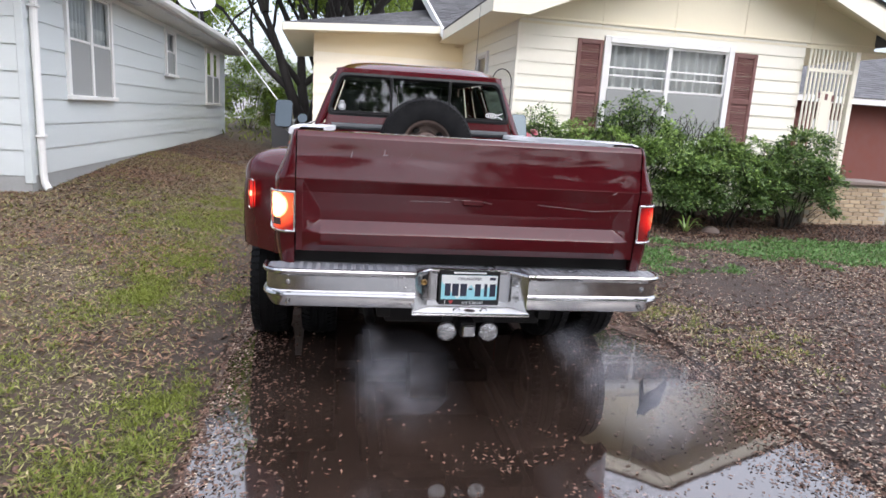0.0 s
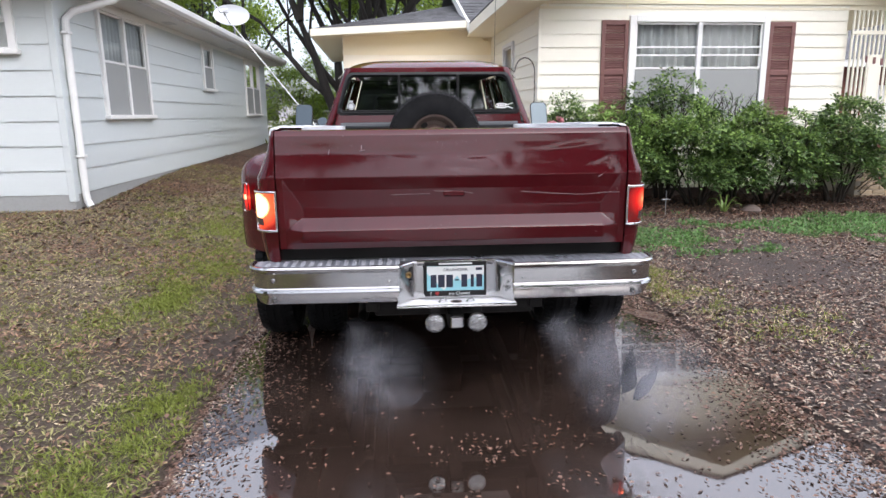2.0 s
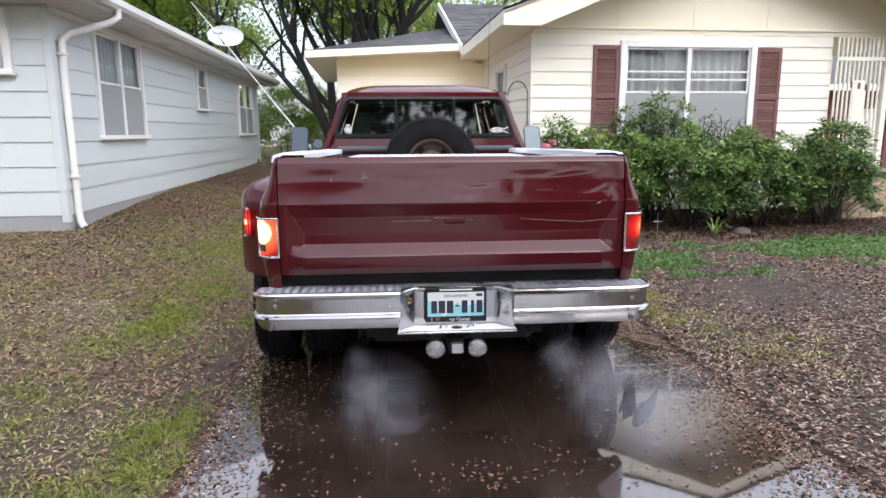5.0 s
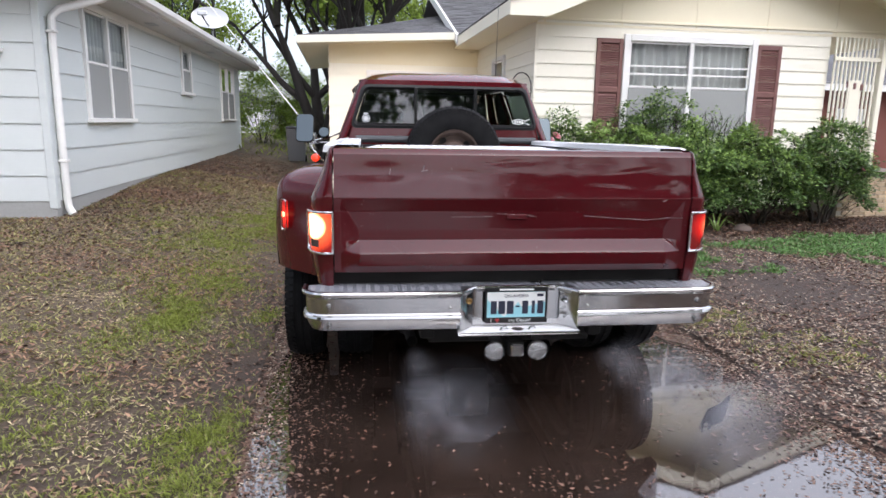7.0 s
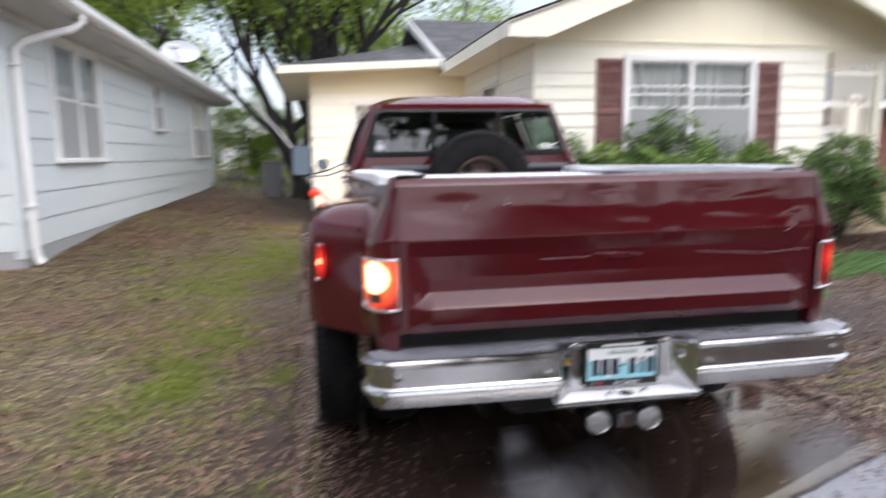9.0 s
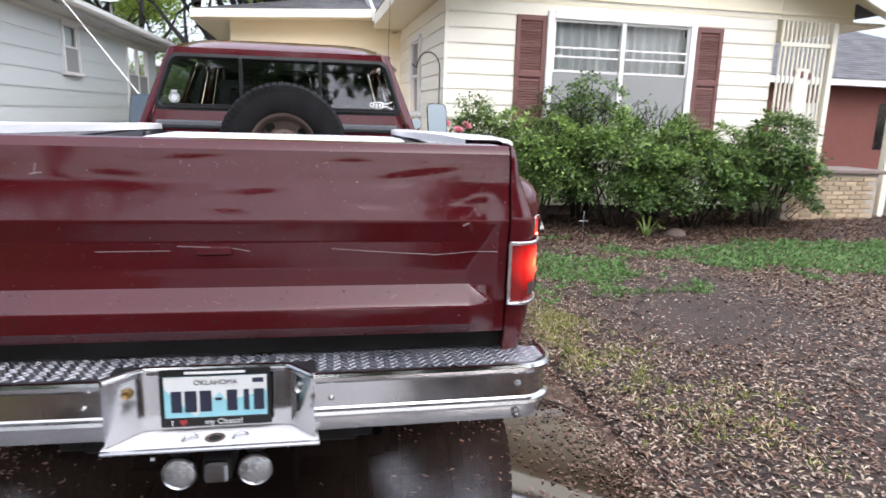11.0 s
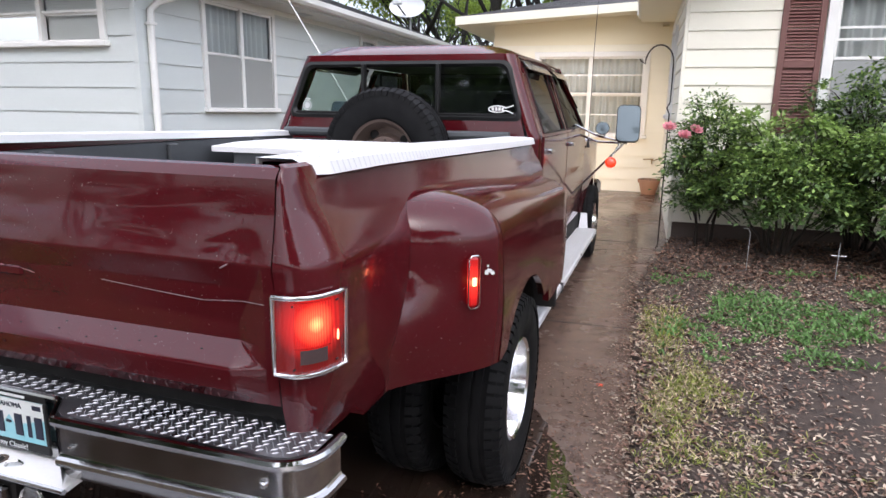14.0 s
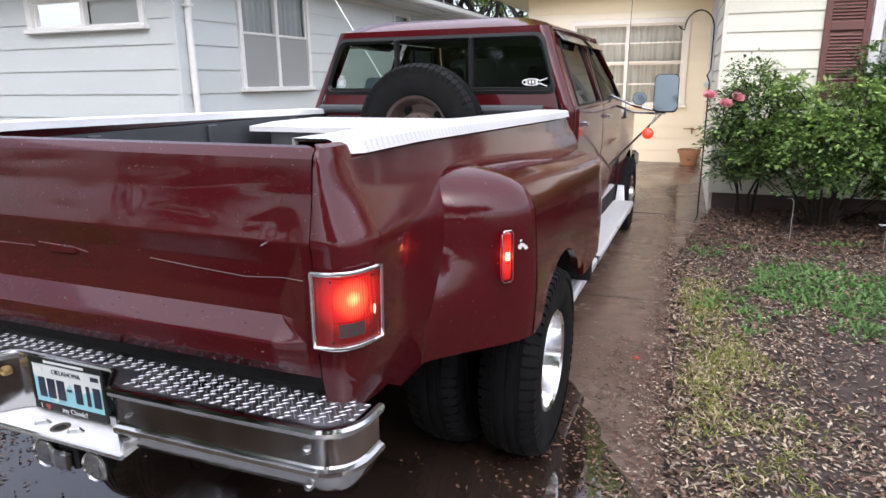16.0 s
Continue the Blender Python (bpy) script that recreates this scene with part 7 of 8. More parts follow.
def bloom(m, size, seed):
    rng = random.Random(seed)
    fl = holder("rose_bloom", "pink many-petalled rose bloom on its bush", "flower", m, "rose blooms")
    s = Shape()
    for ring, (cnt, r, tilt) in enumerate(((5, 0.35, 75), (7, 0.7, 50), (9, 1.0, 25))):
        for k in range(cnt):
            a = 2 * math.pi * (k + 0.5 * ring) / cnt + rng.random() * 0.2
            c, sn = math.cos(a), math.sin(a)
            t = radians(tilt)
            rr, hz = r * size, size * (0.35 + 0.5 * math.sin(t))
            w = size * 0.42
            s.add([(0.1 * size * c, 0.1 * size * sn, 0), (rr * 0.7 * c - w * sn, rr * 0.7 * sn + w * c, hz * 0.6), (rr * c, rr * sn, hz), (rr * 0.7 * c + w * sn, rr * 0.7 * sn - w * c, hz * 0.6)], [(0, 1, 2, 3)])
    part("petals", s, PETAL, fl, angle=0)
    part("flower_stem", Shape().tube([(0, 0, 0.01), (0.01, 0.02, -0.10), (0.05, 0.05, -0.25)], 0.004, 5), TWIG, fl)


for k, (x, y, z, sz) in enumerate(((2.68, 9.20, 1.40, 0.08), (2.83, 9.12, 1.32, 0.08), (2.94, 9.16, 1.38, 0.075), (2.86, 9.2, 1.10, 0.035), (7.15, 8.20, 1.0, 0.035), (7.35, 8.35, 0.55, 0.03))):
    bloom(pose(x, y, z, 35, 10 * k, 0), sz, k)


def tree(name, label, x, y, stems, height, spread, leaves, material, seed, leaf=0.11, r0=0.22, crown_low=0.35, depth=4, leans=None):
    """Tapered stems that fork into limbs and twigs; leaves in uneven clumps round the twig ends."""
    rng = random.Random(seed)
    tr = holder(name, label, "tree", pose(x, y, land(x, y) - 0.05))
    tips = []
    wood = []

    def grow(s, p, d, length, r, level):
        path, radii = [p], [r]
        q = p
        for k in range(4):
            d = (d + Vector((rng.uniform(-0.16, 0.16), rng.uniform(-0.16, 0.16), rng.uniform(-0.02, 0.10)))).normalized()
            q = q + d * (length / 4)
            path.append(q)
            radii.append(r * (1 - 0.16 * (k + 1)))
        s.tube(path, radii, 8 if level < 2 else 5, False)
        if level >= depth:
            tips.append(q)
            tips.append(path[2])
            return
        for k in range(rng.choice((2, 3)) if level else 3):
            a = rng.uniform(0, 2 * math.pi)
            side = Vector((math.cos(a), math.sin(a), 0.15))
            nd = (d * 0.75 + side * rng.uniform(0.35, 0.75)).normalized()
            grow(s, path[rng.choice((2, 3, 4))], nd, length * rng.uniform(0.6, 0.8), r * 0.52, level + 1)

    for k in range(stems):
        s = Shape()
        a = 2 * math.pi * k / max(stems, 1) + 0.5
        lean = 0.10 if stems == 1 else rng.uniform(0.16, 0.38) * spread
        d = Vector((math.cos(a) * lean, math.sin(a) * lean * 0.6, 1)).normalized()
        if leans:
            d = Vector((leans[k][0], leans[k][1], 1)).normalized()
        grow(s, Vector((0.22 * math.cos(a) * (stems > 1), 0.22 * math.sin(a) * (stems > 1), -0.1)), d, height * 0.42, r0 * rng.uniform(0.75, 1.1), 0)
        part("trunk", s, BARK, tr, "dark wet trunk and limbs", angle=60)
    r2 = np.random.default_rng(seed)
    tips_a = np.array([tuple(t_) for t_ in tips])
    tips_a = tips_a[tips_a[:, 2] > height * crown_low]
    pick = r2.integers(0, len(tips_a), leaves)
    p = tips_a[pick] + r2.normal(size=(leaves, 3)) * np.array([0.45, 0.45, 0.32]) * (height / 9)
    d = r2.normal(size=(leaves, 3)) + np.array([0, 0, -0.4])
    d /= np.linalg.norm(d, axis=1)[:, None]
    side = np.cross(d, r2.normal(size=(leaves, 3)))
    side /= np.linalg.norm(side, axis=1)[:, None]
    ln = leaf * (0.6 + 0.8 * r2.random(leaves))
    flakes("crown", p, side * (ln * 0.3)[:, None], d * ln[:, None], np.cross(side, d) * (ln * 0.1)[:, None], material, tr, "fresh spring leaves with gaps")
    return tr


tree("shade_tree", "large many-stemmed shade tree in spring leaf behind the houses", -0.55, 22.0, 6, 11.5, 1.0, 52000, LEAF_SPRING, 4, 0.15, 0.30, 0.22, 4, ((-0.36, 0.0), (-0.12, 0.15), (0.06, -0.12), (0.20, 0.15), (0.36, 0.0), (0.55, 0.1)))
tree("yard_tree", "leafy spring tree behind the grey house", -6.0, 30.0, 3, 10.5, 1.2, 36000, LEAF_SPRING, 8, 0.15, 0.2, 0.3)
tree("yard_tree", "leafy tree beyond the yellow house", 14.5, 26.0, 2, 11.0, 1.3, 16000, LEAF_DARK, 9, 0.17, 0.25, 0.25)
tree("yard_tree", "leafy tree beyond the yellow house", 5.5, 30.0, 3, 9.5, 1.3, 9000, LEAF_SPRING, 14, 0.15, 0.2, 0.3)
tree("yard_tree", "leafy tree far behind the back yard", -10.5, 44.0, 3, 12.0, 1.3, 9000, LEAF_DARK, 12, 0.22, 0.25, 0.2)
tree("yard_tree", "leafy tree far behind the back yard", 3.0, 48.0, 3, 12.0, 1.3, 9000, LEAF_DARK, 13, 0.22, 0.25, 0.2)
shrub("yard_bush", -3.2, 27.5, 1.9, 1.2, 0.3, 3.6, 9000, "large yellow-green bush in the back yard", LEAF_SPRING, 31, 0.6, 0.12, 8, 14)
shrub("yard_bush", -1.2, 28.5, 1.6, 1.2, 0.3, 3.2, 7000, "large green bush in the back yard", LEAF_SPRING, 32, 0.4, 0.12, 8, 12)

# unseen trees behind the walk, placed to block sky light and show in reflections
for k, (x, y, hgt) in enumerate(((-15.0, -10.5, 10.5), (-11.0, -9.5, 11.5), (-6.6, -10.5, 12.0), (6.4, -9.5, 11.5), (10.5, -10.5, 12.0), (15.0, -9.5, 11.0))):
    tree("sky_block_tree", "unseen leafy tree behind the walk, placed to block sky and show in reflections", x, y, 2, hgt, 1.4, 9000, LEAF_DARK, 40 + k, 0.36, 0.24, 0.12, 3)


# ---- porch of the yellow house ----
def porch():
    h = holder("porch_planter", "low buff brick planter wall with a stone cap at the porch", "planter")
    x0, x1, y0, y1, z1 = 7.60, 9.18, 9.10, 9.80, 0.86
    part("planter_core", Shape().box(x0 + 0.01, x1 - 0.01, y0 + 0.01, y1, -0.02, z1), MORTAR, h)
    part("cap_stone", Shape().box(x0 - 0.05, x1 + 0.08, y0 - 0.05, y1, z1, z1 + 0.06, 0.01), CAP, h, "brown-grey stone cap")
    proto = Shape().box(0, 0.192, -0.008, 0.02, 0, 0.056, 0.004).data("brick", BRICK)
    side = Shape().box(-0.02, 0.008, 0, 0.192, 0, 0.056, 0.004).data("brick", BRICK)
    z, row = 0.03, 0
    while z < z1 - 0.06:
        x = x0 - (0.1 if row % 2 else 0)
        while x < x1 - 0.02:
            if x >= x0 - 0.001 and x + 0.192 <= x1 + 0.01:
                ob = new("brick", proto)
                ob.parent = h
                ob.location = (x, y0, z)
            x += 0.202
        y = y0 + (0.1 if row % 2 else 0.01)
        while y < y1 - 0.19:
            ob = new("brick", side)
            ob.parent = h
            ob.location = (x1, y, z)
            y += 0.202
        z += 0.066
        row += 1


porch()
tr_ = holder("porch_trellis", "cream-painted upright bar screen beside the front door", "trellis", pose(7.74, 9.72, 0.925))
for k in range(11):
    part("upright_bar", Shape().box(0.075 * k, 0.075 * k + 0.028, 0, 0.028, 0, 2.08, 0.003), CREAM_TRIM, tr_)
part("corner_post", Shape().box(0.83, 0.92, -0.03, 0.06, 0, 2.08, 0.006), CREAM_TRIM, tr_)
part("top_rail", Shape().box(0, 0.92, -0.005, 0.033, 1.72, 1.78, 0.003), CREAM_TRIM, tr_)
for k, w in enumerate((0.035, 0.05, 0.05)):
    part("number_bar", Shape().box(0.26 + 0.13 * k, 0.26 + 0.13 * k + w, -0.012, -0.003, 1.30 - 0.02 * k, 1.40 - 0.02 * k, 0.003), SHUTTER, tr_, "small dark bar")
part("screen_panel", Shape().box(0.33, 0.52, -0.004, 0.004, 0.10, 1.42, 0.002), CREAM_TRIM, tr_)
solid("door_1", Shape().box(8.0, 8.9, 12.22, 12.29, 0.25, 2.30, 0.01), CREAM_TRIM, "cream-painted front door inside the porch", "door", "structure")
solid("porch_floor", Shape().box(7.7, 9.6, 9.81, 12.3, -0.02, 0.25, 0.01), FOUNDATION, "plain concrete porch floor", "porch", "structure")
solid("porch_post", Shape().box(9.45, 9.57, 9.3, 9.42, 0.0, 3.02, 0.01), CREAM_TRIM, "cream-painted square porch post", "post")


# ---- next house beyond the porch ----
def brick_house():
    h = holder("brick_house", "dark red brick house with a grey hip roof beyond the porch", "house")
    x0, x1, y0, y1 = 12.2, 24.0, 17.0, 26.0
    s = Shape()
    wall_with_holes(s, "x", x0, x1, 0, 2.7, y0, y0 + 0.2, [(14.0, 15.0, 0.1, 2.15), (17.0, 19.0, 0.9, 2.2)])
    s.box(x0, x0 + 0.2, y0 + 0.2, y1, 0, 2.7)
    part("brick_wall", s, RED_BRICK, h, "dark red brick wall")
    part("far_wall", Shape().box(x1 - 0.2, x1, y0 + 0.2, y1, 0, 2.7).box(x0 + 0.2, x1 - 0.2, y1 - 0.2, y1, 0, 2.7), RED_BRICK, h)
    part("fascia", Shape().box(x0 - 0.6, x1 + 0.6, y0 - 0.62, y0 - 0.58, 2.62, 2.80).box(x0 - 0.62, x0 - 0.58, y0 - 0.6, y1 + 0.6, 2.62, 2.80), WHITE_TRIM, h)
    part("soffit", Shape().box(x0 - 0.58, x1 + 0.6, y0 - 0.58, y0, 2.64, 2.68).box(x0 - 0.58, x0, y0, y1 + 0.6, 2.64, 2.68), WHITE_TRIM, h)
    a, b, c, d = Vector((x0 - 0.65, y0 - 0.65, 2.8)), Vector((x1 + 0.65, y0 - 0.65, 2.8)), Vector((x1 + 0.65, y1 + 0.65, 2.8)), Vector((x0 - 0.65, y1 + 0.65, 2.8))
    e, f = Vector((x0 + 4.5, 21.5, 4.9)), Vector((x1 - 4.5, 21.5, 4.9))
    part("roof", Shape().add([a, b, c, d, e, f], [(0, 1, 5, 4), (1, 2, 5), (2, 3, 4, 5), (3, 0, 4)]), SHINGLE, h, "grey hip roof", angle=10)
    shingled(h, [a, b, f, e], 0.2, 0.4, seed=31)
    part("door", Shape().box(14.0, 15.0, y0 + 0.08, y0 + 0.14, 0.1, 2.15, 0.01), WHITE_TRIM, h, "pale storm door")
    part("window", Shape().box(17.0, 19.0, y0 + 0.08, y0 + 0.12, 0.9, 2.2, 0.01), PANE, h)


brick_house()


# ---- back yard ----
def far_house():
    h = holder("white_shed", "white far house beyond the chain-link fence", "house", pose(-8.2, 46, 0.25))
    part("wall", Shape().box(-3, 3, 0, 5, 0, 2.4), WHITE_TRIM, h)
    part("roof", Shape().prism([(-3.5, 2.35), (3.5, 2.35), (0, 3.8)], "y", -0.4, 5.4), SHINGLE, h, angle=10)
    part("window", Shape().box(0.8, 1.8, -0.02, 0.05, 0.9, 1.9), ROOM_DARK, h)
    part("door", Shape().box(-0.6, 0.3, -0.02, 0.05, 0, 2.0), FOUNDATION, h)
    p = holder("carport", "open white-roofed carport far beyond the fence", "carport", pose(-4.6, 52, 0.25))
    part("roof", Shape().box(-2.5, 2.5, 0, 5, 2.3, 2.45, 0.02), WHITE_TRIM, p)
    for x in (-2.4, 2.3):
        part("post", Shape().box(x, x + 0.1, 0.1, 0.2, 0, 2.3), GALV, p)


far_house()
fn = holder("chain_link_fence", "grey chain-link fence across the back yard", "fence", pose(-6.0, 33.0, 0.3))
for k in range(7):
    part("post", Shape().tube([(2.2 * k, 0, 0), (2.2 * k, 0, 1.25)], 0.03, 8), GALV, fn)
part("top_rail", Shape().tube([(0, 0, 1.22), (13.2, 0, 1.22)], 0.02, 6), GALV, fn)
wire = Shape()
for k in range(220):
    x = 0.06 * k
    for s_ in (1, -1):
        wire.tube([(x, 0, 0.05), (x + s_ * 0.58, 0, 1.2)], 0.003, 3, False)
tagged(part("wire_mesh", wire, GALV, fn, "woven wire mesh", angle=0), kind="stuff")

bn = holder("rubbish_bin", "grey wheeled rubbish bin behind the yellow house", "bin", pose(-1.45, 21.0, land(-1.45, 21.0)))
part("bin_body", Shape().add([(-0.24, -0.26, 0.05), (0.24, -0.26, 0.05), (0.24, 0.26, 0.05), (-0.24, 0.26, 0.05), (-0.30, -0.34, 1.05), (0.30, -0.34, 1.05), (0.30, 0.34, 1.05), (-0.30, 0.34, 1.05)], [(3, 2, 1, 0), (4, 5, 6, 7), (0, 1, 5, 4), (1, 2, 6, 5), (2, 3, 7, 6), (3, 0, 4, 7)]), BIN_GREY, bn, angle=20)
part("lid", Shape().box(-0.32, 0.32, -0.38, 0.36, 1.05, 1.11, 0.03), BIN_GREY, bn)
for x in (-0.26, 0.26):
    part("wheel", Shape().lathe([(-0.03, 0.0005), (-0.03, 0.11), (0.03, 0.11), (0.03, 0.0005)], "x", (x, 0.28, 0.11), 18), RUBBER, bn)


# ---- dish, aerials, hook and pot ----
def dish():
    m = GREY @ pose(0.22, 8.75, 3.36)
    d = holder("satellite_dish", "grey satellite dish on a mast at the grey house's eave", "satellite dish", m)
    part("mast", Shape().tube([(0, 0, -0.05), (0, 0, 0.22), (0, -0.03, 0.34), (0, -0.06, 0.46)], 0.025, 8), GALV, d, "short grey mast")
    part("foot", Shape().box(-0.08, 0.08, -0.10, 0.10, -0.07, -0.03, 0.01), GALV, d)
    rows = []
    for i in range(7):
        r = i / 6
        rows.append([(0.43 * r * math.cos(a), -0.10 - 0.0 + 0.09 * r * r - 0.0, 0.27 * r * math.sin(a)) for a in [2 * math.pi * k / 32 for k in range(32)]])
    back = [[(p[0] * 1.0, p[1] + 0.012, p[2]) for p in r] for r in rows[::-1]]
    refl = Shape().grid([[(x, -y, z) for x, y, z in r] for r in rows + back], close_u=True)
    refl.moved(pose(0, -0.24, 0.58, -18, 0, 12))
    part("reflector", refl, DISH_GREY, d, "oval grey reflector", angle=60)
    part("feed_arm", Shape().tube([(0.02, -0.12, 0.30), (-0.05, -0.34, 0.42), (-0.12, -0.60, 0.60)], 0.018, 6), BLACK, d, "dark feed arm")
    part("feed_horn", Shape().box(-0.20, 0.02, -0.66, -0.58, 0.57, 0.67, 0.02), DISH_GREY, d)


dish()
wa = holder("whip_aerial", "long white leaning whip aerial on the truck's mirror arm", "aerial", pose(-0.42, 8.18, 1.36))
part("whip", Shape().tube([(0, 0, 0), (-0.50, 0.23, 0.62), (-1.50, 0.68, 1.85)], [0.009, 0.007, 0.005], 8), CABLE, wa)
part("aerial_base", Shape().lathe([(-0.08, 0.014), (0.0, 0.02), (0.05, 0.014)], "z", (0, 0, 0), 12), CHROME, wa)
wb = holder("whip_aerial", "thin dark upright whip aerial on the truck's fender", "aerial", TRUCK @ pose(0.98, 5.45, 1.24))
part("whip", Shape().tube([(0, 0, 0), (0, 0.03, 0.9), (0.02, 0.06, 1.9)], [0.004, 0.003, 0.002], 6), IRON, wb)
part("aerial_base", Shape().lathe([(-0.03, 0.02), (0.02, 0.012), (0.06, 0.006)], "z", (0, 0, 0), 10), BLACK, wb)

hk = holder("shepherd_hook", "dark iron shepherd's hook standing at the house corner", "hook", pose(2.68, 9.62, 0.0))
arc = [(-0.15 - 0.15 * math.cos(a), 0, 2.10 + 0.20 * math.sin(a)) for a in [math.pi - math.pi * k / 12 for k in range(13)]]
part("iron_rod", Shape().tube([(0, 0, -0.1), (0, 0, 1.55), (-0.03, 0, 1.62), (-0.0, 0, 1.68), (0, 0, 2.10)] + arc[1:] + [(-0.34, 0, 2.12), (-0.36, 0, 2.15)], 0.008, 7), IRON, hk)

pt = holder("flower_pot", "weathered terracotta pot with dry soil at the rear wall", "flower pot", pose(2.60, 13.72, drive_height(13.72)))
part("pot", Shape().lathe([(0.0, 0.0005), (0.0, 0.12), (0.20, 0.17), (0.20, 0.19), (0.26, 0.195), (0.26, 0.17), (0.21, 0.16)], "z", (0, 0, 0), 28), TERRACOTTA, pt)
part("soil", Shape().lathe([(0.22, 0.0005), (0.215, 0.16)], "z", (0, 0, 0), 20), DARK, pt)
tw = Shape()
for k in range(9):
    a = k * 0.7
    tw.tube([(0.05 * math.cos(a), 0.05 * math.sin(a), 0.21), (0.12 * math.cos(a), 0.12 * math.sin(a), 0.27), (0.18 * math.cos(a + 0.4), 0.18 * math.sin(a + 0.4), 0.26)], 0.004, 4)
part("dry_stems", tw, TWIG, pt)
tap = holder("garden_tap", "small brass garden tap on the rear wall", "tap", pose(2.62, 13.94, 0.72))
part("tap_body", Shape().tube([(0, 0.05, 0), (0, -0.06, 0), (0, -0.09, -0.05)], 0.012, 8), BRASS, tap)
part("tap_wheel", Shape().lathe([(0.03, 0.0005), (0.03, 0.03), (0.04, 0.03), (0.04, 0.0005)], "z", (0, -0.02, 0), 12), BRASS, tap)
part("hose_end", Shape().tube([(-0.14, 0.02, 0.02), (-0.05, -0.02, 0.03), (0.04, -0.03, 0.01), (0.12, 0.02, 0.04)], 0.010, 6), BRASS, tap)
ch = holder("ceiling_lamp", "lit warm ceiling lamp inside the driveway window", "lamp", pose(2.18, 14.42, 2.40))
part("globe", Shape().lathe([(-0.07, 0.0005), (-0.05, 0.05), (0.0, 0.07), (0.05, 0.05), (0.07, 0.0005)], "z", (0, 0, 0), 16), GLOW_BULB, ch, "lit glass globe")
part("stem", Shape().tube([(0, 0, 0.07), (0, 0, 0.69)], 0.008, 6), BRASS, ch)
for k, (x, y, z) in enumerate(((3.45, 8.35, 0.0), (4.15, 8.15, 0.0))):
    g = holder("garden_stake", "thin pale wire garden stake in the mulch", "stake", pose(x, y, land(x, y) - 0.05), "garden stakes")
    part("wire", Shape().tube([(0, 0, 0), (0, 0, 0.42), (-0.02, 0, 0.46), (-0.06, 0, 0.46)] if k == 0 else [(0, 0, 0), (0, 0, 0.40)], 0.004, 5), GALV, g)
    if k:
        part("cross_wire", Shape().tube([(-0.06, 0, 0.28), (0.06, 0, 0.28)], 0.004, 5), GALV, g)


# ---- small things in the shrub bed and on the driveway ----
for k, yj in enumerate((6.55, 9.62)):
    solid("driveway_joint", Shape().box(DRIVE_L + 0.03, DRIVE_R - 0.03, yj, yj + 0.014, drive_height(yj) - 0.02, drive_height(yj) + 0.0012), DARK, "dark expansion joint across the concrete driveway", "joint", "structure", angle=0)
sp_ = holder("strap_leaf_plant", "small grey-green strap-leaved plant in the leaf mulch", "plant", pose(5.05, 8.28, land(5.05, 8.28)))
rngp = random.Random(5)
for k in range(9):
    a, up_ = 2 * math.pi * k / 9 + rngp.uniform(-0.2, 0.2), rngp.uniform(0.12, 0.24)
    c, s_ = math.cos(a), math.sin(a)
    rows = []
    for i in range(6):
        u = i / 5
        r_, h_, w_ = 0.02 + 0.22 * u, up_ * math.sin(u * 2.3), 0.016 * (1 - u) ** 0.6 + 0.001
        rows.append([(r_ * c - w_ * s_, r_ * s_ + w_ * c, h_ + 0.004), (r_ * c, r_ * s_, h_), (r_ * c + w_ * s_, r_ * s_ - w_ * c, h_ + 0.004)])
    part("leaf", Shape().grid(rows), LEAF_PALE, sp_)
st_ = Shape().lathe([(-0.05, 0.0005), (-0.04, 0.08), (0.02, 0.11), (0.07, 0.085), (0.095, 0.04), (0.10, 0.0005)], "z", (0, 0, 0), 14)
st_.v = [(x * (1.25 + 0.2 * noise.noise((x * 9, y * 9, z * 9))), y * (1 + 0.25 * noise.noise((x * 7, y * 7, z * 7 + 3))), z) for x, y, z in st_.v]
solid("garden_stone", st_, BROWN_BASE, "rounded grey stone in the leaf mulch", "stone", m=pose(5.46, 8.3, land(5.46, 8.3)))


# ---- exhaust vapour ----
def vapour_material():
    """Thin mist: mostly clear, densest in the middle of each wisp and torn by noise."""
    m = bpy.data.materials.new("exhaust_vapour")
    m.use_nodes = True
    n, l = m.node_tree.nodes, m.node_tree.links
    n.clear()
    out, mix = n.new("ShaderNodeOutputMaterial"), n.new("ShaderNodeMixShader")
    clear, both = n.new("ShaderNodeBsdfTransparent"), n.new("ShaderNodeMixShader")
    dif, tra = n.new("ShaderNodeBsdfDiffuse"), n.new("ShaderNodeBsdfTranslucent")
    for sh in (dif, tra):
        sh.inputs["Color"].default_value = (0.74, 0.75, 0.82, 1)
    both.inputs[0].default_value = 0.5
    l.new(dif.outputs[0], both.inputs[1])
    l.new(tra.outputs[0], both.inputs[2])
    uv = n.new("ShaderNodeUVMap")
    off = n.new("ShaderNodeVectorMath")
    off.operation = "DISTANCE"
    off.inputs[1].default_value = (0.5, 0.5, 0)
    l.new(uv.outputs[0], off.inputs[0])
    core = ramp(n, l, off.outputs["Value"], [(0.0, (1, 1, 1)), (0.18, (0.62, 0.62, 0.62)), (0.34, (0.16, 0.16, 0.16)), (0.48, (0, 0, 0))])
    torn = ramp(n, l, noise_tex(n, l, 7.0, 4, 0.55), [(0.34, (0.15, 0.15, 0.15)), (0.66, (1, 1, 1))])
    k = blend(n, l, 1.0, core, torn, "MULTIPLY")
    k = blend(n, l, 1.0, k, (0.20, 0.20, 0.20), "MULTIPLY")
    l.new(k, mix.inputs[0])
    l.new(clear.outputs[0], mix.inputs[1])
    l.new(both.outputs[0], mix.inputs[2])
    l.new(mix.outputs[0], out.inputs["Surface"])
    return m


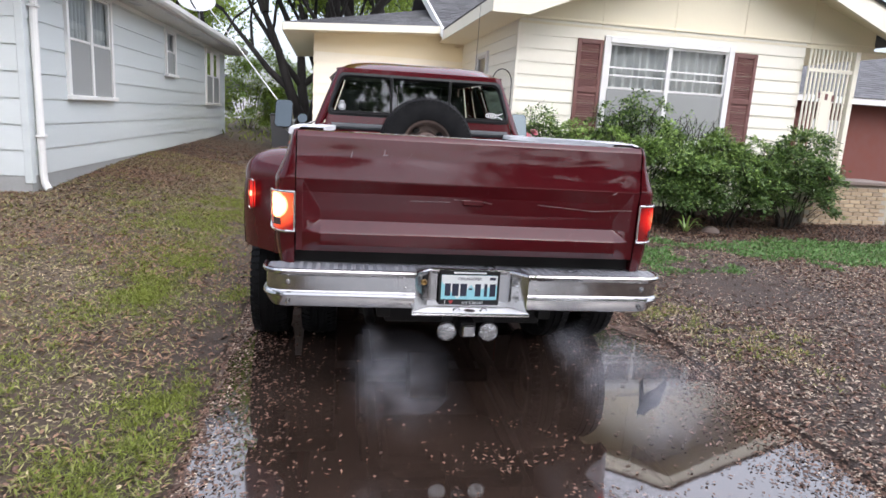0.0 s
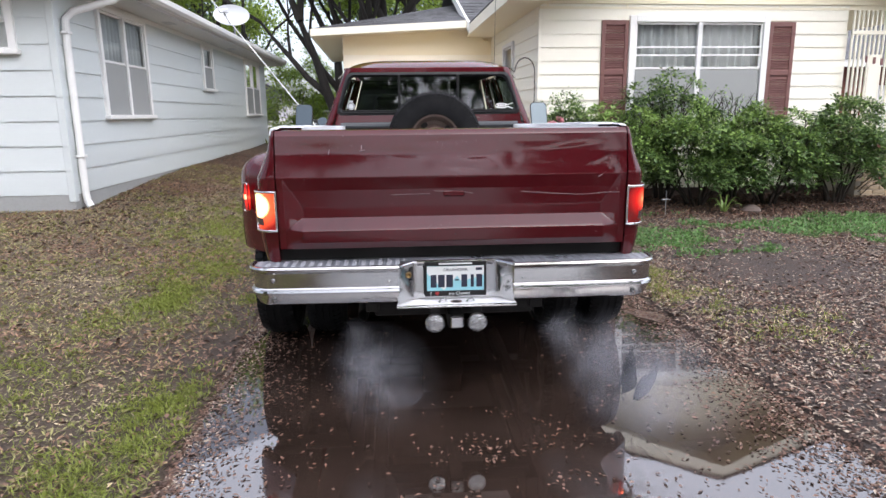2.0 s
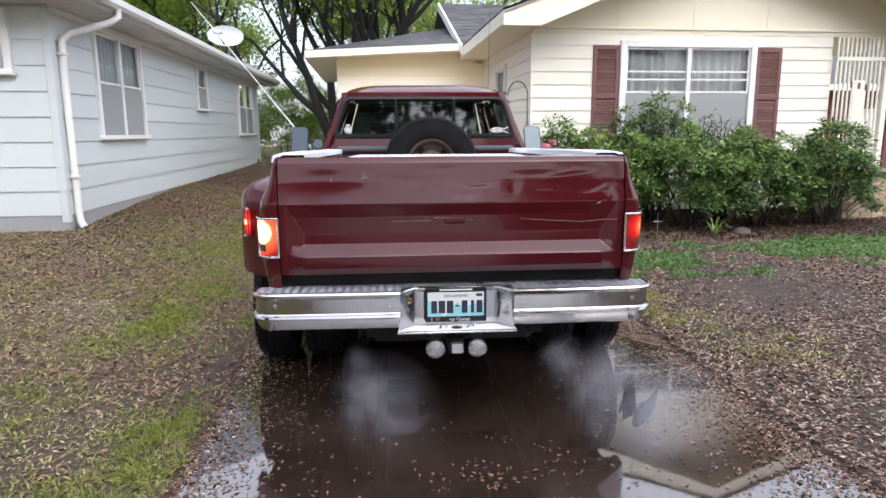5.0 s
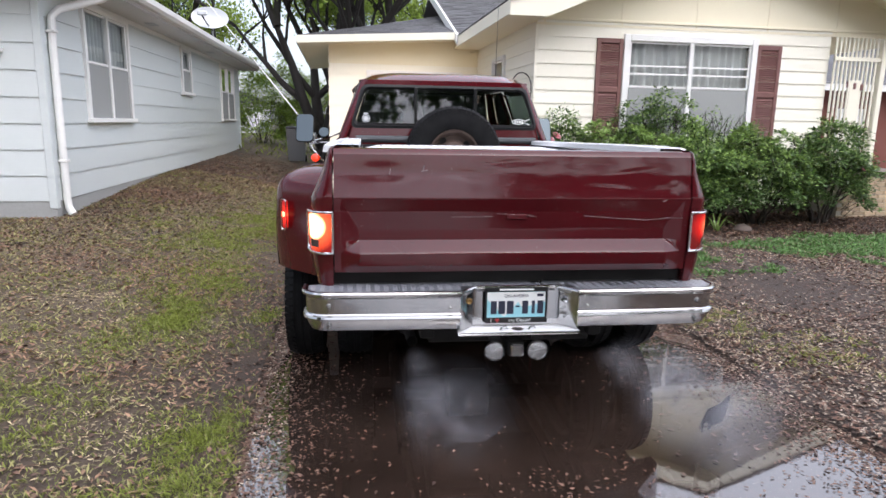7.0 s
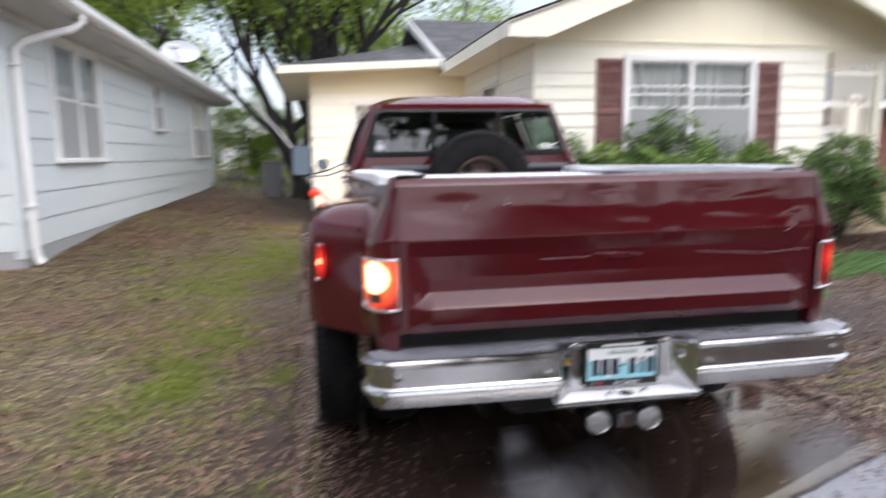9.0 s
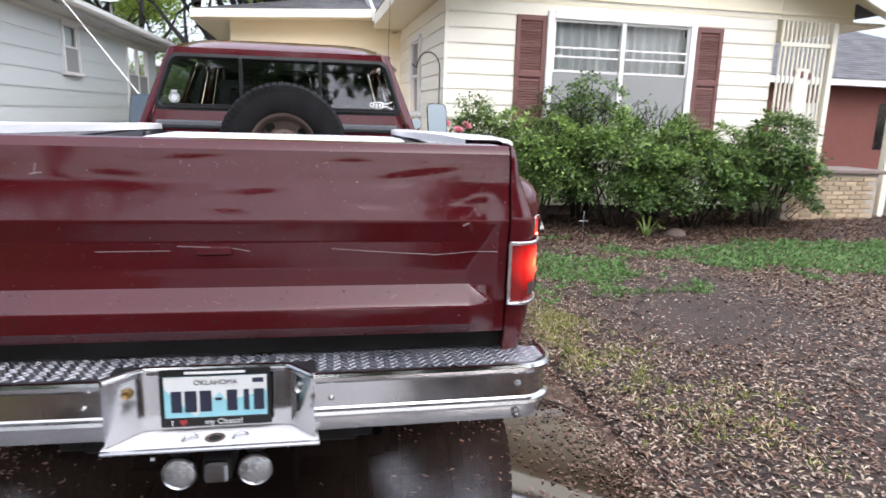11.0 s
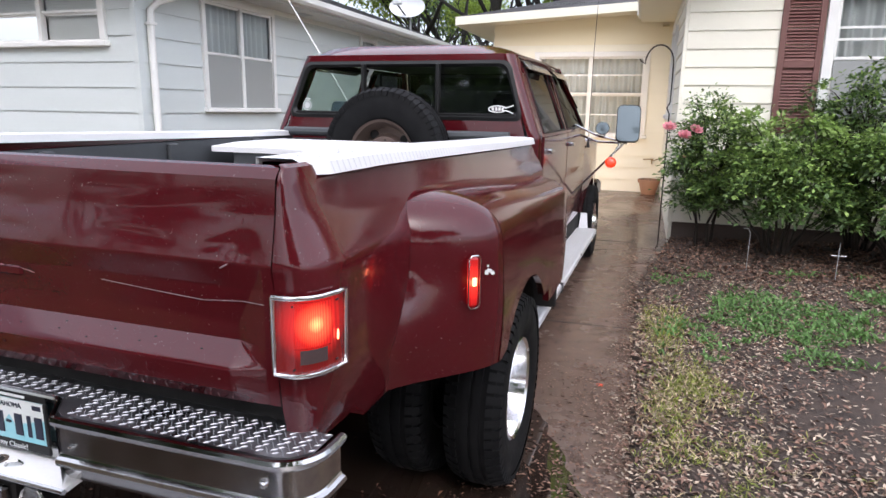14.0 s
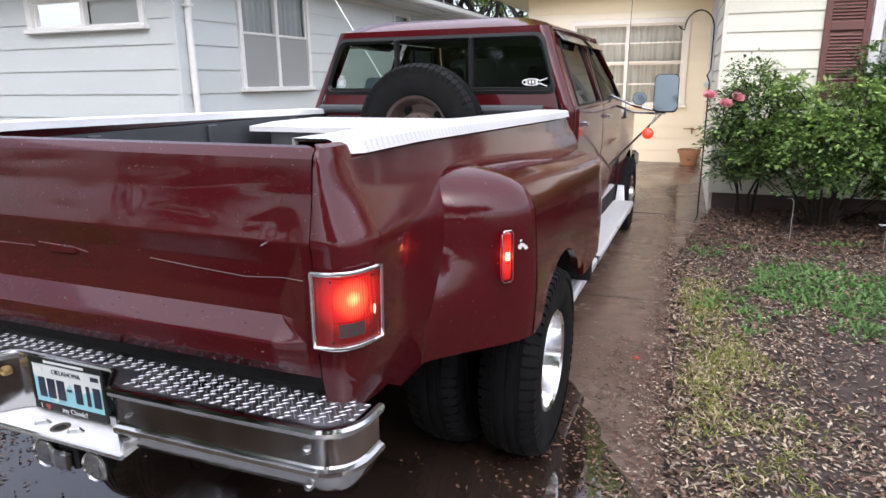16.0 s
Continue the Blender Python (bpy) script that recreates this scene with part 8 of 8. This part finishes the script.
VAPOUR = vapour_material()


def vapour(name, x, y, seed, count, drift):
    """Curled wisps that leave a tailpipe, widen and sink over the puddle."""
    rng = random.Random(seed)
    verts, faces, uvs = [], [], []
    rings, spokes = 4, 14
    for w in range(count):
        t_ = (w + rng.random()) / count
        size = 0.13 + 0.44 * t_ ** 0.8
        c = Vector((x + drift * t_ ** 1.2 + rng.gauss(0, 0.02 + 0.10 * t_), y - 0.85 * t_ + rng.gauss(0, 0.05), 0.42 - 0.12 * t_ + rng.gauss(0, 0.01 + 0.05 * t_)))
        turn = Euler((radians(rng.uniform(60, 120)), radians(rng.uniform(-45, 45)), radians(rng.uniform(-35, 35)))).to_matrix()
        base = len(verts)
        for a in range(rings + 1):
            for b in range(spokes if a else 1):
                r_, an = 0.48 * a / rings, 2 * math.pi * b / spokes
                u, v = 0.5 + r_ * math.cos(an), 0.5 + r_ * math.sin(an)
                p = Vector((u - 0.5, (v - 0.5) * 1.25, 0.0)) * size
                p.z = size * 0.35 * noise.noise((u * 2.2 + w, v * 2.2, seed))
                q = c + turn @ p
                q.z = max(q.z, 0.012 + 0.001 * (w % 7))
                verts.append(tuple(q))
                uvs.append((u, v))
        for b in range(spokes):
            d = (b + 1) % spokes
            faces.append((base, base + 1 + b, base + 1 + d))
            for a in range(rings - 1):
                k = base + 1 + a * spokes
                faces.append((k + b, k + spokes + b, k + spokes + d, k + d))
    me = bpy.data.meshes.new(name)
    me.from_pydata(verts, [], faces)
    layer = me.uv_layers.new(name="UVMap")
    for loop in me.loops:
        layer.data[loop.index].uv = uvs[loop.vertex_index]
    me.shade_smooth()
    me.materials.append(VAPOUR)
    return tagged(new(name, me), "thin pale exhaust vapour behind the truck", "vapour", kind="stuff")


vapour("exhaust_vapour", 0.22, 3.18, 5, 5, 0.06)
vapour("exhaust_vapour", 1.20, 3.18, 6, 16, 0.42)

# added out of view to hide the bright horizon from reflections
solid("horizon_block_wall", Shape().box(-30, 34, -26, -25.7, 0, 3.4), RED_BRICK, "unseen plain brick wall added behind the walk to block the low sky", "wall", "structure")
